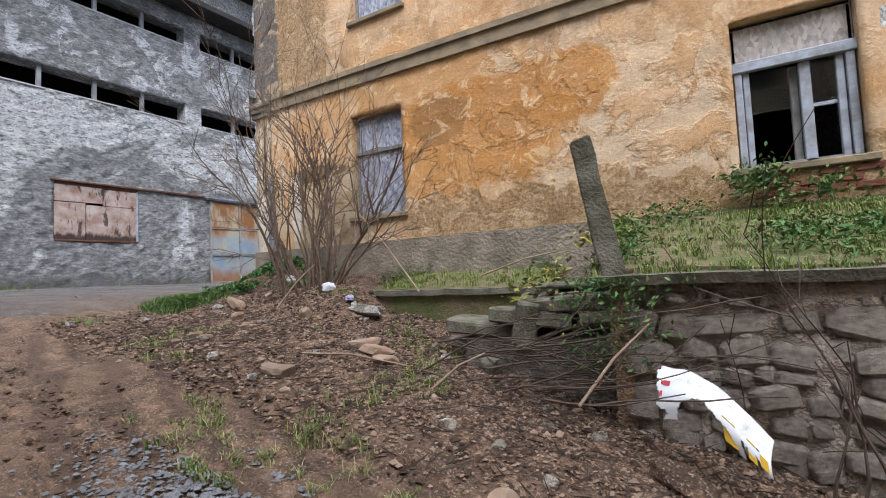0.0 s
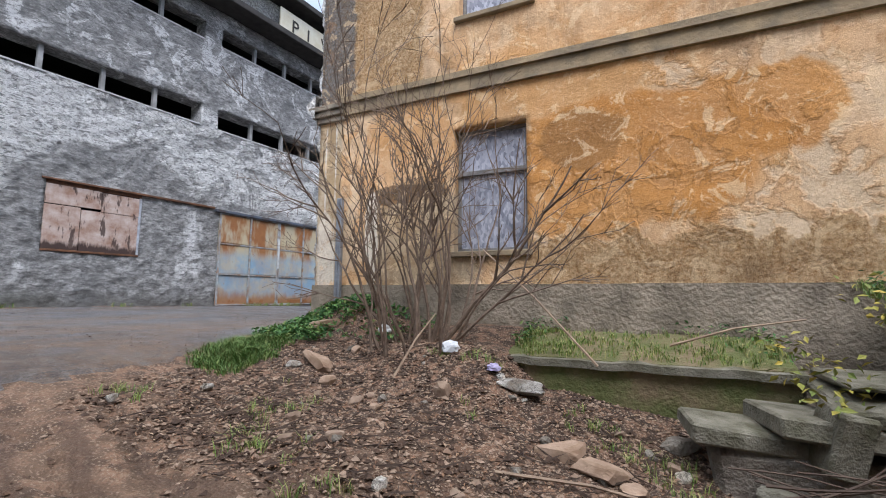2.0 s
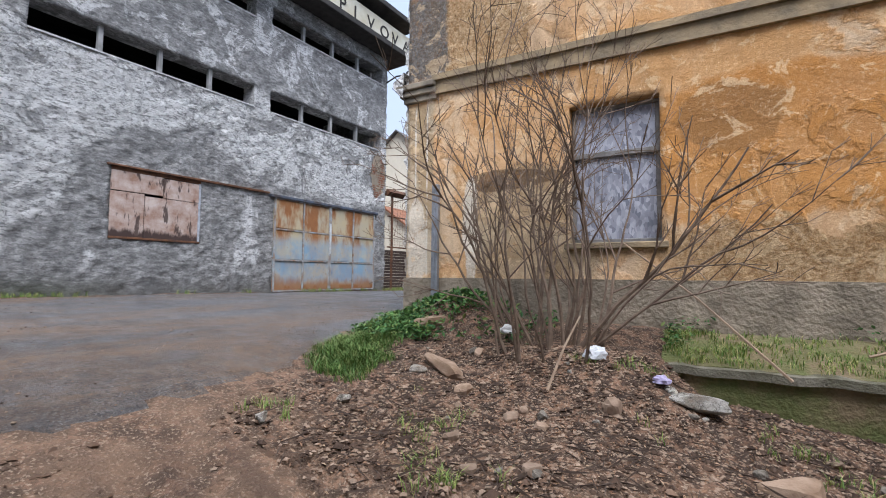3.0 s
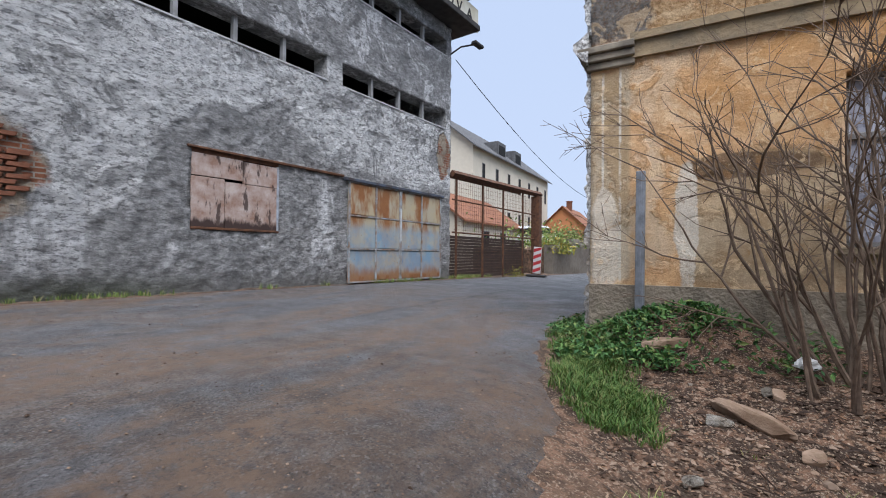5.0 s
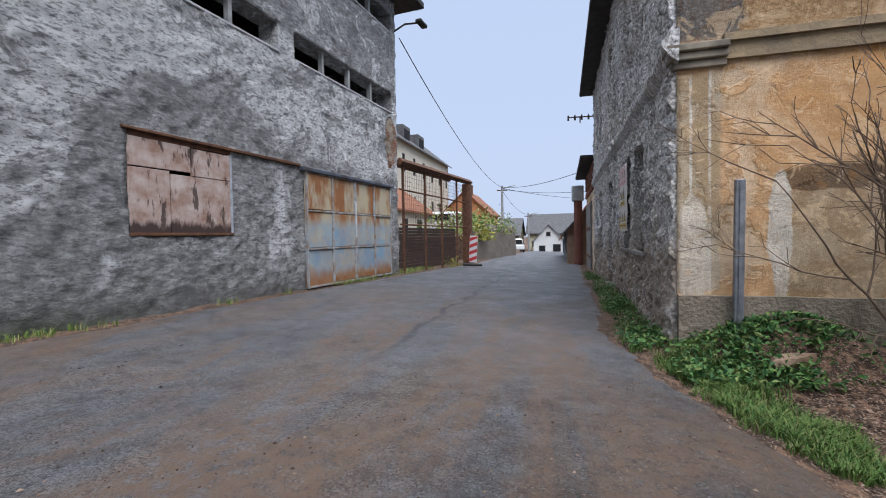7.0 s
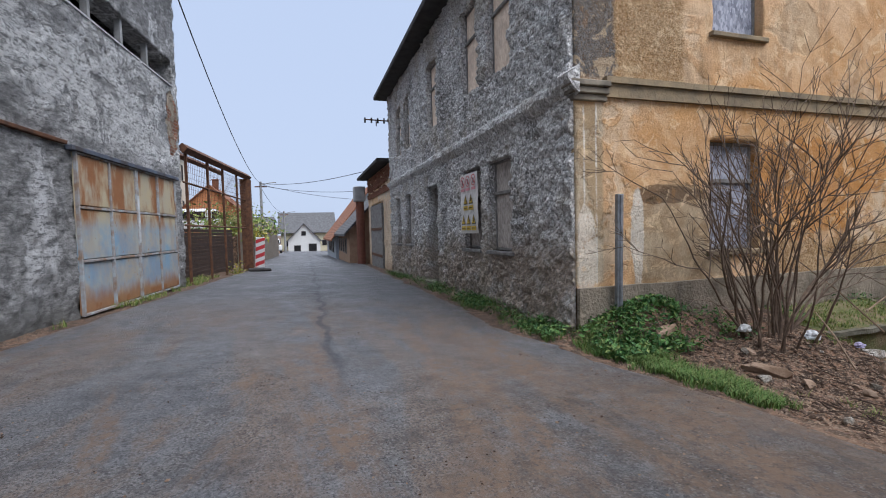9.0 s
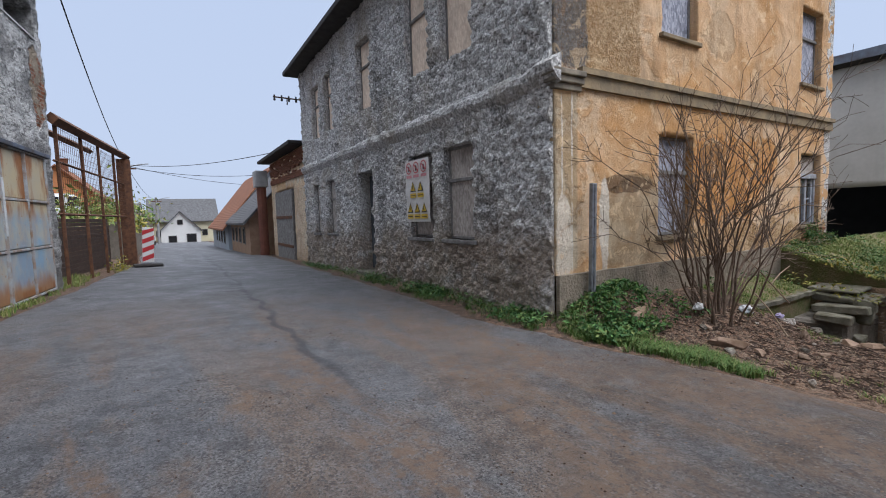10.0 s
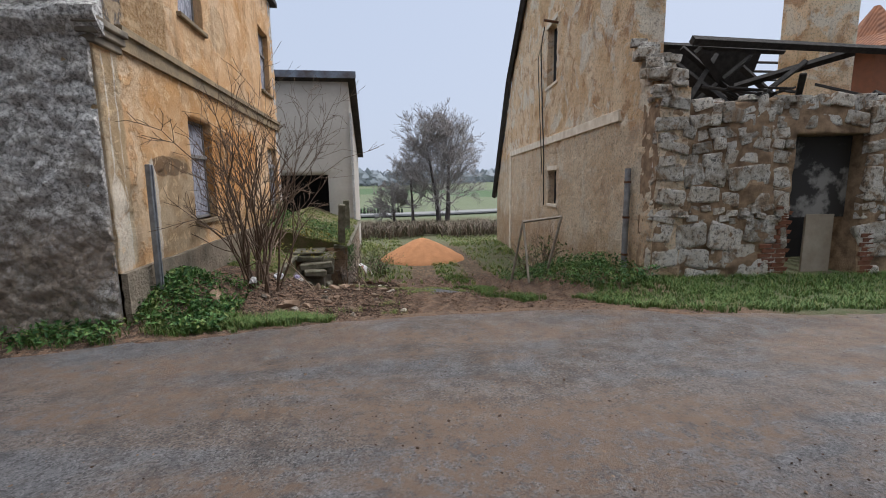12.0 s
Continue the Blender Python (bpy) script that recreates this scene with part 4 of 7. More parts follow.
M_YELLEAF = mat_leaf("yellowing_leaves", (0.25, 0.22, 0.04), (0.13, 0.17, 0.04), (0.4, 0.3, 0.05))
M_TWIG = plain("grey_brown_bark", (0.2, 0.145, 0.105), (0.11, 0.075, 0.055), 14, 0.8, 0, 0.3, 0.003)
M_DEADTWIG = plain("dead_twig", (0.17, 0.12, 0.09), (0.075, 0.05, 0.04), 9, 0.85, 0, 0.3, 0.003, 0.6)
M_PEBBLE = plain("pale_gravel", (0.4, 0.295, 0.22), (0.19, 0.12, 0.08), 12, 0.95, 0, 0.3, 0.004, 0.6)
M_GRAVEL = plain("grey_gravel", (0.3, 0.3, 0.31), (0.13, 0.13, 0.135), 12, 0.95, 0, 0.3, 0.004, 0.6)
M_PLASTERCHUNK = plain("broken_plaster", (0.36, 0.26, 0.19), (0.2, 0.13, 0.085), 7, 0.95, 0, 0.6, 0.01)


# ---- terrace, retaining wall, kerb and steps by the house ----
def terrace_z(x, y):
    if x < -1.45:
        return 0.17 + (y - 4.2) * 0.23 + 0.02 * fbm(x * 3, y * 3, 0, 3)
    return 0.27 + (y - 3.1) * 0.27 + 0.05 * sm(4, 5, y) + 0.03 * fbm(x * 2, y * 2, 0, 3)


def build_terrace():
    k = Mat("grassy_soil", 0.95).world_co()
    n, f = k.noise(2.2, 6, 0.65), k.noise(30, 4)
    m_terr = k.done(k.mix(k.ramp(n, [(0.42, 0), (0.6, 1)]), k.mix(f, (0.06, 0.08, 0.025), (0.14, 0.14, 0.055)), k.mix(f, (0.12, 0.09, 0.055), (0.22, 0.17, 0.10))), k.add(n, f), 0.8, 0.03)
    for x0, x1, y0 in ((-4.0, -1.75, 4.22), (-0.92, 7.0, 3.22)):
        nx, ny = int((x1 - x0) / 0.1), int((5.1 - y0) / 0.09)
        verts = [(x0 + (x1 - x0) * i / nx, y0 + (5.1 - y0) * j / ny, terrace_z(x0 + (x1 - x0) * i / nx, y0 + (5.1 - y0) * j / ny)) for j in range(ny + 1) for i in range(nx + 1)]
        faces = [(j * (nx + 1) + i, j * (nx + 1) + i + 1, (j + 1) * (nx + 1) + i + 1, (j + 1) * (nx + 1) + i) for j in range(ny) for i in range(nx)]
        n0 = len(verts)
        verts += [(x0, y0, -1.6), (x1, y0, -1.6), (x1, 5.1, -1.6), (x0, 5.1, -1.6)]
        faces += [tuple([n0, n0 + 1] + [i for i in range(nx, -1, -1)]), tuple([n0 + 3, n0] + [j * (nx + 1) for j in range(ny + 1)])]
        ob = rigid("ground_terrace", verts, faces, m_terr)
        tagged(ob, "grassy terrace of dark soil along the house wall", "ground", kind="structure")
    # low kerb wall
    kerb = thing("kerb_wall", pose(0, 0, 0), "low mossy concrete wall with an overhanging kerb", "wall", kind="structure")
    n = 26
    verts, faces = [], []
    for i in range(n + 1):
        x = -4.02 + 2.3 * i / n
        q = 0.012 * fbm(x * 4, 0, 0, 3)
        verts += [(x, 4.16 + q, 0.10 + q), (x, 4.155 + q, 0.165 + q), (x, 4.34, 0.18 + q), (x, 4.34, 0.09)]
        if i:
            a = 4 * i
            faces += [(a - 4 + k2, a + k2, a + (k2 + 1) % 4, a - 4 + (k2 + 1) % 4) for k2 in range(4)]
    faces += [(0, 1, 2, 3), (4 * n + 3, 4 * n + 2, 4 * n + 1, 4 * n)]
    rigid("kerb", verts, faces, M_CONC, kerb)
    rigid("face", [(-4.0, 4.25, -0.7), (-1.72, 4.25, -0.7), (-1.72, 4.25, 0.095), (-4.0, 4.25, 0.095), (-4.0, 4.33, -0.7), (-1.72, 4.33, -0.7), (-1.72, 4.33, 0.095), (-4.0, 4.33, 0.095)],
          [(0, 1, 2, 3), (1, 5, 6, 2), (4, 0, 3, 7), (3, 2, 6, 7)], M_PLINTH, kerb)
    # retaining wall: mortar core, single stones, coping
    m_rw = plain("pinkish_grey_rubble", (0.72, 0.62, 0.54), (0.4, 0.33, 0.27), 6, 0.95, 0, 1.0, 0.04, 0.15)
    rw = thing("retaining_wall", pose(0, 0, 0), "old rubble retaining wall with a thin concrete coping", "wall", kind="structure")
    m_core = plain("pinkish_grey_mortar", (0.5, 0.425, 0.36), (0.27, 0.22, 0.175), 5, 0.95, 0, 1.0, 0.04)
    local(wall("core", 8.0, -2.0, 0.2, [], m_core, rw, 0.12, 0.05, 0.05, 5.0), pose(-1.0, 3.13, 0))
    local(wall("core", 1.3, -1.2, 0.2, [], M_MORTAR, rw, 0.12, 0.1, 0.03, 3.0), pose(-1.0, 4.4, 0, 0, 0, -90))
    meshes = [stone_mesh("stone", 40 + i, m_rw, 0.17) for i in range(9)]
    r = random.Random(4)
    z = -1.35
    while z < 0.1:
        h = r.uniform(0.07, 0.22)
        h = min(h, 0.17 - z) if z > -0.05 else h
        x = -1.0 + r.uniform(0, 0.1)
        while x < 3.2:
            w = h * r.uniform(0.8, 2.4)
            ob = new("stone", r.choice(meshes))
            ob.parent = rw
            ob.matrix_basis = pose(x + w / 2, 3.165, z + h / 2 + r.uniform(-0.03, 0.03), r.uniform(-4, 4), r.uniform(-16, 16), r.uniform(-4, 4)) @ Matrix.Diagonal((w * r.uniform(0.85, 1.08), r.uniform(0.13, 0.2), h * r.uniform(0.8, 1.15), 1))
            x += w + 0.012
        z += h + 0.01
    n = 60
    verts, faces = [], []
    for i in range(n + 1):
        x = -1.12 + 8.0 * i / n
        q, e = 0.02 * fbm(x * 3.3, 2, 0, 4), 0.012 * fbm(x * 1.1, 8, 0, 3)
        verts += [(x, 3.02 + q, 0.195 + e), (x, 3.0 + q, 0.262 + e), (x, 3.4, 0.28 + e), (x, 3.4, 0.2)]
        if i:
            a = 4 * i
            faces += [(a - 4 + k2, a + k2, a + (k2 + 1) % 4, a - 4 + (k2 + 1) % 4) for k2 in range(4)]
    faces += [(0, 1, 2, 3)]
    rigid("coping", verts, faces, M_CONC, rw)
    # broken steps
    steps = thing("steps", pose(0, 0, 0), "broken mossy concrete steps sliding apart", "steps")
    for x, y, z, a, b, c, l, w, t in ((-2.2, 3.72, -0.12, 3, 6, 12, 0.72, 0.46, 0.12), (-1.75, 3.75, -0.02, -2, 4, 6, 0.7, 0.7, 0.12), (-1.4, 3.8, 0.12, 2, -2, -3, 0.7, 0.8, 0.11), (-1.3, 3.95, 0.22, 0, 0, 2, 0.75, 0.7, 0.06)):
        bm = bmesh.new()
        box(-l / 2, l / 2, -w / 2, w / 2, -t, 0, 0.018, bm, None, 0.02)
        part("step", bm, M_CONC, steps).matrix_basis = pose(x, y, z, a, b, c)
    part("block", box(-0.1, 0.1, -0.13, 0.13, -0.3, 0.1, 0.02, None, None, 0.03), M_CONC, steps).matrix_basis = pose(-1.72, 3.5, -0.02, 8, 14, 10)
    part("footing", box(-0.95, 0.6, -0.35, 0.5, -0.8, -0.15, 0.05, None, None, 0.05), M_STONEDARK, steps).matrix_basis = pose(-1.45, 3.85, -0.08)


build_terrace()


def concrete_post(m, h, w, label):
    bm = bmesh.new()
    bmesh.ops.create_cube(bm, size=1)
    for v in bm.verts:
        k = 1.12 if v.co.z < 0 else 1.0
        v.co = Vector((v.co.x * w * k, v.co.y * w * k, (v.co.z + 0.5) * h + (0.02 if v.co.z > 0 and v.co.x > 0 else 0)))
    bmesh.ops.subdivide_edges(bm, edges=[e for e in bm.edges if abs(e.verts[0].co.z - e.verts[1].co.z) > h * 0.5], cuts=6)
    for v in bm.verts:
        v.co += Vector((0.012 * fbm(v.co.x * 9, v.co.z * 7, 1, 3), 0.012 * fbm(v.co.y * 9, v.co.z * 7, 4, 3), 0))
    bmesh.ops.bevel(bm, geom=[e for e in bm.edges if e.calc_face_angle(0) > 0.6], offset=0.012, segments=2, affect="EDGES")
    ob = part("fence_post", bm, M_CONC)
    ob.matrix_world = m
    return tagged(ob, label, "post", "fence posts on the terrace")


concrete_post(pose(-0.97, 3.22, 0.2, 2, -10, 8), 1.09, 0.155, "leaning mossy concrete fence post on the coping")
concrete_post(pose(2.4, 3.3, 0.2, 0, 2, 0), 1.05, 0.19, "upright weathered concrete fence post on the coping")

# ---- metal post at the corner ----
post = thing("metal_post", pose(-6.6, 4.93, 0.2, 0.5, 0.5, 0), "galvanised square steel post standing by the corner", "post")
part("tube", box(-0.045, 0.045, -0.03, 0.03, 0, 1.85, 0.006), M_GALV, post)
part("rib", box(-0.012, 0.012, -0.042, -0.03, 0.02, 1.84, 0.002), M_GALV, post)


# ---- openings of the house ----
def build_house_openings():
    # door recess on the street side
    door = part("door", box(0.06, 0.94, 0.30, 0.36, 0.35, 2.74, 0.01), plain("faded_blue_grey_door", (0.09, 0.105, 0.12), (0.05, 0.055, 0.06), 5, 0.8), house)
    door.matrix_basis = W_M @ pose(HN - 12.0, 0, 0)
    for a, c in ((0.14, 0.5), (0.54, 0.5), (0.14, 1.35), (0.54, 1.35)):
        part("panel", box(a, a + 0.33, 0.285, 0.30, c, c + (0.7 if c < 1 else 1.2), 0.004), door.data.materials[0], door)
    part("threshold", box(-0.05, 1.05, -0.12, 0.4, 0.05, 0.3, 0.02, None, None, 0.01), M_CONC, house).matrix_basis = W_M @ pose(HN - 12.0, 0, 0)
    # added near-black inner wall and floors: the rooms' shade is put into their colour
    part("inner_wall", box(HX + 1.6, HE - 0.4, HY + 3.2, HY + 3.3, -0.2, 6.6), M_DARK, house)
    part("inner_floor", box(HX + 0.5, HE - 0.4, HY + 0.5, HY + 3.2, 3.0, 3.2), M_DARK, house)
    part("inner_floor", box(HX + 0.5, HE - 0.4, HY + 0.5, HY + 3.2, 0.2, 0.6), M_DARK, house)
    # the open window: board above, blue frame, loose sash, cracked glass
    a, b, c, d = s_holes[2]
    m = S_M @ pose(a, 0, c)
    w, h = b - a, d - c
    fr = part("window_opening", box(0.0, w, 0.06, 0.12, h * 0.66, h * 0.73, 0.008), M_BLUEWOOD, house, "broken window with a flaking pale blue frame")
    fr.matrix_basis = m
    part("board", box(0.02, w - 0.02, 0.12, 0.15, h * 0.73, h - 0.02), M_OSBGREY, fr)
    for x0, x1, dep in ((0.02, 0.085, 0.08), (0.095, 0.15, 0.11), (w - 0.085, w - 0.02, 0.08), (w - 0.155, w - 0.095, 0.11)):
        part("jamb", box(x0, x1, dep, dep + 0.06, 0.02, h * 0.66, 0.005), M_BLUEWOOD, fr)
    part("mullion", box(w * 0.56, w * 0.56 + 0.09, 0.12, 0.18, 0.02, h * 0.66, 0.006), M_BLUEWOOD, fr)
    part("mullion", box(w * 0.49, w * 0.49 + 0.07, 0.19, 0.24, 0.02, h * 0.66, 0.006), M_GREYWOOD, fr)
    part("glazing_bar", box(w * 0.62, w - 0.15, 0.14, 0.165, h * 0.36, h * 0.385, 0.003), M_BLUEWOOD, fr)
    g = Mat("dusty_glass", 0.08, 0, 0.5)
    g.b.inputs["Transmission Weight"].default_value = 1.0
    gm = g.done((0.75, 0.8, 0.8))
    for i, (x0, x1, z0) in enumerate(((0.16, w * 0.5, h * 0.38), (w * 0.64, w - 0.16, h * 0.40))):
        p = part("pane", box(x0, x1, 0.15, 0.154, z0, h * 0.655), gm, fr)
        p.visible_shadow = False
    # warning board tied over a street window
    sg = thing("warning_sign", W_M @ pose(HN - 9.1, -0.06, 1.57, 0, 0, 0.5), "creased white warning banner with red and yellow symbols", "sign")
    nx, nz, W, H = 10, 16, 0.95, 1.2
    verts = [(W * i / nx, 0.012 * fbm(i * 0.35, j * 0.3, 0, 3) - 0.004 * math.sin(j), H * j / nz) for j in range(nz + 1) for i in range(nx + 1)]
    faces = [(j * (nx + 1) + i, j * (nx + 1) + i + 1, (j + 1) * (nx + 1) + i + 1, (j + 1) * (nx + 1) + i) for j in range(nz) for i in range(nx)]
    rigid("banner", verts, faces, plain("white_banner", (0.74, 0.72, 0.7), (0.62, 0.6, 0.58), 2, 0.5), sg)
    m_red, m_yel, m_blk = plain("red_print", (0.55, 0.08, 0.09), (0.5, 0.1, 0.1), 4, 0.5), plain("yellow_print", (0.72, 0.5, 0.05), (0.66, 0.45, 0.05), 4, 0.5), plain("black_print", (0.02, 0.02, 0.02), (0.03, 0.03, 0.03), 4, 0.5)
    m_pink = plain("faded_red_print", (0.66, 0.3, 0.32), (0.6, 0.25, 0.28), 4, 0.5)

    def ring(cx, cz, r0, r1, mat, y=-0.02, n=20, name="symbol"):
        vs, fs = [], []
        for i in range(n):
            t = math.tau * i / n
            vs += [(cx + r0 * math.cos(t), y, cz + r0 * math.sin(t)), (cx + r1 * math.cos(t), y, cz + r1 * math.sin(t))]
            fs.append((2 * i, 2 * i + 1, (2 * i + 3) % (2 * n), (2 * i + 2) % (2 * n)))
        rigid(name, vs, fs, mat, sg)

    def tri(cx, cz, s, mat, y):
        rigid("symbol", [(cx - s, y, cz - s * 0.8), (cx + s, y, cz - s * 0.8), (cx, y, cz + s * 0.95)], [(0, 1, 2)], mat, sg)

    for cx in (0.18, 0.47, 0.77):
        ring(cx, 1.05, 0.092, 0.115, m_red)
        rigid("bar", [(cx - 0.08, -0.022, 1.1), (cx - 0.065, -0.022, 1.12), (cx + 0.08, -0.022, 1.0), (cx + 0.065, -0.022, 0.98)], [(0, 1, 2, 3)], m_red, sg)
        part("figure", box(cx - 0.025, cx + 0.025, -0.02, -0.018, 0.99, 1.09), m_blk, sg)
        part("caption", box(cx - 0.11, cx + 0.11, -0.02, -0.018, 0.86, 0.915), m_pink, sg)
    for cx, cz in ((0.33, 0.68), (0.63, 0.68), (0.2, 0.27), (0.48, 0.27), (0.76, 0.27)):
        tri(cx, cz, 0.115, m_blk, -0.02)
        tri(cx, cz - 0.004, 0.085, m_yel, -0.024)
        part("figure", box(cx - 0.012, cx + 0.012, -0.03, -0.026, cz - 0.045, cz + 0.035), m_blk, sg)
        part("caption", box(cx - 0.12, cx + 0.12, -0.02, -0.018, cz - 0.21, cz - 0.125), m_yel, sg)
        part("text_bar", box(cx - 0.1, cx + 0.1, -0.025, -0.022, cz - 0.175, cz - 0.16), m_blk, sg)
    # insulator bracket at the far corner
    br = thing("insulator_bracket", pose(HX, HN - 0.25, 5.85), "dark iron bracket with insulators on the wall", "bracket")
    part("arm", tube([(0, 0, 0), (-1.0, 0.1, 0.05)], 0.025, 6), M_RUST, br)
    part("arm", tube([(-0.55, 0.04, -0.2), (-0.55, 0.04, 0.03)], 0.02, 6), M_RUST, br)
    for i in range(4):
        x = -0.25 - 0.24 * i
        part("insulator", tube([(x, 0.02, -0.09), (x, 0.02, -0.02), (x, 0.02, 0.1)], 0.04, 8, None, 0.025), M_ROOFDARK, br)


build_house_openings()


# ---- barn parts ----
def build_barn():
    gate = thing("gate", B_M, "rusty double metal gate with flaking blue and cream paint", "gate")
    g0, g1, gz0, gz1 = 8.66 * KB + OFF, 12.74 * KB + OFF, 0.42, 3.04
    w, h = (g1 - g0) / 4, (gz1 - gz0) / 3
    m_fr = plain("worn_grey_blue_steel", (0.36, 0.41, 0.45), (0.24, 0.16, 0.11), 5, 0.6, 0.0)
    for leaf in range(2):
        lf = part("leaf", box(g0 + leaf * 2 * w + 0.01, g0 + (leaf + 1) * 2 * w - 0.01, -0.02, 0.0, gz0, gz1, 0), M_GATE, gate)
        lf.matrix_basis = pose(0, 0, 0)
        for i in range(2):
            for j in range(3):
                x = g0 + (leaf * 2 + i) * w
                bm = box(x + 0.035, x + w - 0.035, -0.035 - 0.012 * ((i + j + leaf) % 3), -0.02, gz0 + j * h + 0.03, gz0 + (j + 1) * h - 0.03, 0.012, None, None, 0.006)
                part("panel", bm, M_GATE, lf)
        for j in range(4):
            part("rail", box(g0 + leaf * 2 * w + 0.01, g0 + (leaf + 1) * 2 * w - 0.01, -0.07, -0.02, gz0 + j * h - 0.02, gz0 + j * h + 0.02, 0.005), m_fr, lf)
        for i in range(3):
            x = g0 + (leaf * 2 + i) * w + (0.03 if i == 0 else -0.03 if i == 2 else 0)
            part("stile", box(x - 0.02, x + 0.02, -0.075, -0.02, gz0, gz1, 0.005), m_fr, lf)
    part("latch_strip", box(g0 + 2 * w - 0.035, g0 + 2 * w + 0.03, -0.09, -0.075, 1.55, 2.5, 0.004), plain("white_strip", (0.6, 0.62, 0.64)), gate)
    part("lintel", box(g0 - 0.15, g1 + 0.12, -0.12, 0.0, gz1 + 0.01, gz1 + 0.09, 0.01), plain("blue_grey_lintel", (0.12, 0.15, 0.21), (0.07, 0.06, 0.06), 4, 0.6, 0.3), gate)
    part("ledge", box(4.7 * KB + OFF, g0 - 0.16, -0.06, 0.05, 3.13, 3.19, 0.01, None, None, 0.01), M_RUST, barn).matrix_basis = B_M
    # boarded window
    a, b = 4.78 * KB + OFF, 6.64 * KB + OFF
    k = Mat("faded_pink_boards", 0.9)
    ax = k.axes()
    n, st = k.noise(3, 6, 0.65), k.noise(5, 5, 0.65, co=k.scaled(1, 1, 0.25))
    col = k.mix(k.ramp(n, [(0.35, 0), (0.65, 1)]), (0.25, 0.15, 0.11), (0.46, 0.385, 0.35))
    dark = k.math("MAXIMUM", k.step(k.add(ax[2], k.mul(st, 0.5)), 2.12, 2.0), k.ramp(st, [(0.56, 0), (0.61, 0.9)]))
    m_bd = k.done(k.mix(dark, col, (0.05, 0.032, 0.028)), k.add(n, st), 0.5, 0.01)
    win = part("window", box(a, b, 0.0, 0.06, 3.06, 3.14, 0.01), M_RUST, barn)
    win.matrix_basis = B_M
    mid = a + (b - a) * 0.55
    for x0, x1, z0, z1, dy in ((a, a + (b - a) * 0.35, 1.66, 2.62, 0.0), (a + (b - a) * 0.35, b - 0.05, 1.66, 2.58, 0.012), (a, mid, 2.64, 3.06, 0.0), (mid, b - 0.05, 2.59, 3.04, 0.016)):
        part("board", box(x0 + 0.006, x1 - 0.006, -0.005 - dy, 0.03, z0, z1, 0.004, None, None, 0.004), m_bd, win)
    part("frame", box(b - 0.06, b, -0.02, 0.05, 1.62, 3.06, 0.008), M_BLUEWOOD, win)
    part("sill", box(a, b, -0.03, 0.08, 1.61, 1.66, 0.008), M_RUST, win)
    # strip windows: posts, sills, soffits
    m_sill = plain("pale_metal_sill", (0.5, 0.5, 0.51), (0.35, 0.35, 0.35), 3, 0.6)
    m_post = plain("grey_concrete_mullion", (0.33, 0.33, 0.335), (0.2, 0.2, 0.2), 4, 0.9)
    for (a, b) in b_win:
        for z0, z1 in ((5.45, 6.04), (7.95, 8.5)):
            n = 5 if b - a > 4.75 else 4
            strip = part("window_strip", box(a * KB + OFF, b * KB + OFF, -0.02, 0.08, z0 - 0.03, z0 + 0.01, 0.004), m_sill, barn, "long unglazed opening with a pale sill")
            strip.matrix_basis = B_M
            for i in range(1, n):
                x = a + (b - a) * i / n
                part("mullion", box(x * KB + OFF - 0.045, x * KB + OFF + 0.045, 0.08, 0.2, z0 + 0.011, z1 - 0.003, 0.006), m_post, strip)
    # upper eave, attic sign band, second roof
    part("attic_wall", box(-0.3, 14.0 * KB + OFF, 0.3, 0.7, 9.2, 10.6, 0), M_WEST, barn).matrix_basis = B_M
    part("upper_roof", box(-0.5, 14.6 * KB + OFF, -0.5, 12.5, 10.6, 10.8, 0.02), M_ROOFDARK, barn).matrix_basis = B_M
    part("gable_wall", box(13.4 * KB + OFF, 13.8 * KB + OFF, 2.0, 12, 0, 10.6, 0), M_WHITEPLASTER, barn).matrix_basis = B_M
    s = thing("sign_board", B_M @ pose(10.25 * KB + OFF, -0.2, 9.42), "long white sign board with dark capital letters", "sign")
    part("panel", box(0, 4.6, 0, 0.05, 0, 0.85, 0.005), plain("yellowed_white_board", (0.62, 0.6, 0.52), (0.5, 0.45, 0.34), 2, 0.7), s)
    part("bracket", box(0.2, 4.4, 0.05, 0.5, 0.1, 0.2), M_RUST, s)
    for i, ch in enumerate("PIVOVA"):
        cu = bpy.data.curves.new("letter", "FONT")
        cu.body, cu.size, cu.extrude = ch, 0.62, 0.01
        t = new("letter", cu)
        me = bpy.data.meshes.new_from_object(t)
        bpy.data.objects.remove(t)
        me.materials.clear()
        me.materials.append(M_ROOFDARK)
        o = new("letter", me)
        o.parent = s
        o.matrix_basis = pose(0.45 + 0.66 * i, -0.015, 0.2, 90, 0, 0)
    # street lamp on the barn's end
    lamp = thing("street_lamp", B_M @ pose(13.3 * KB + OFF, -0.02, 8.1), "dark street lamp on a curved wall arm", "street lamp")
    part("arm", tube([(0, 0, 0), (0.25, -0.25, 0.28), (0.6, -0.55, 0.42)], 0.03, 7), M_ROOFDARK, lamp)
    part("head", box(0.5, 1.05, -0.72, -0.5, 0.40, 0.52, 0.03), M_ROOFDARK, lamp)


build_barn()


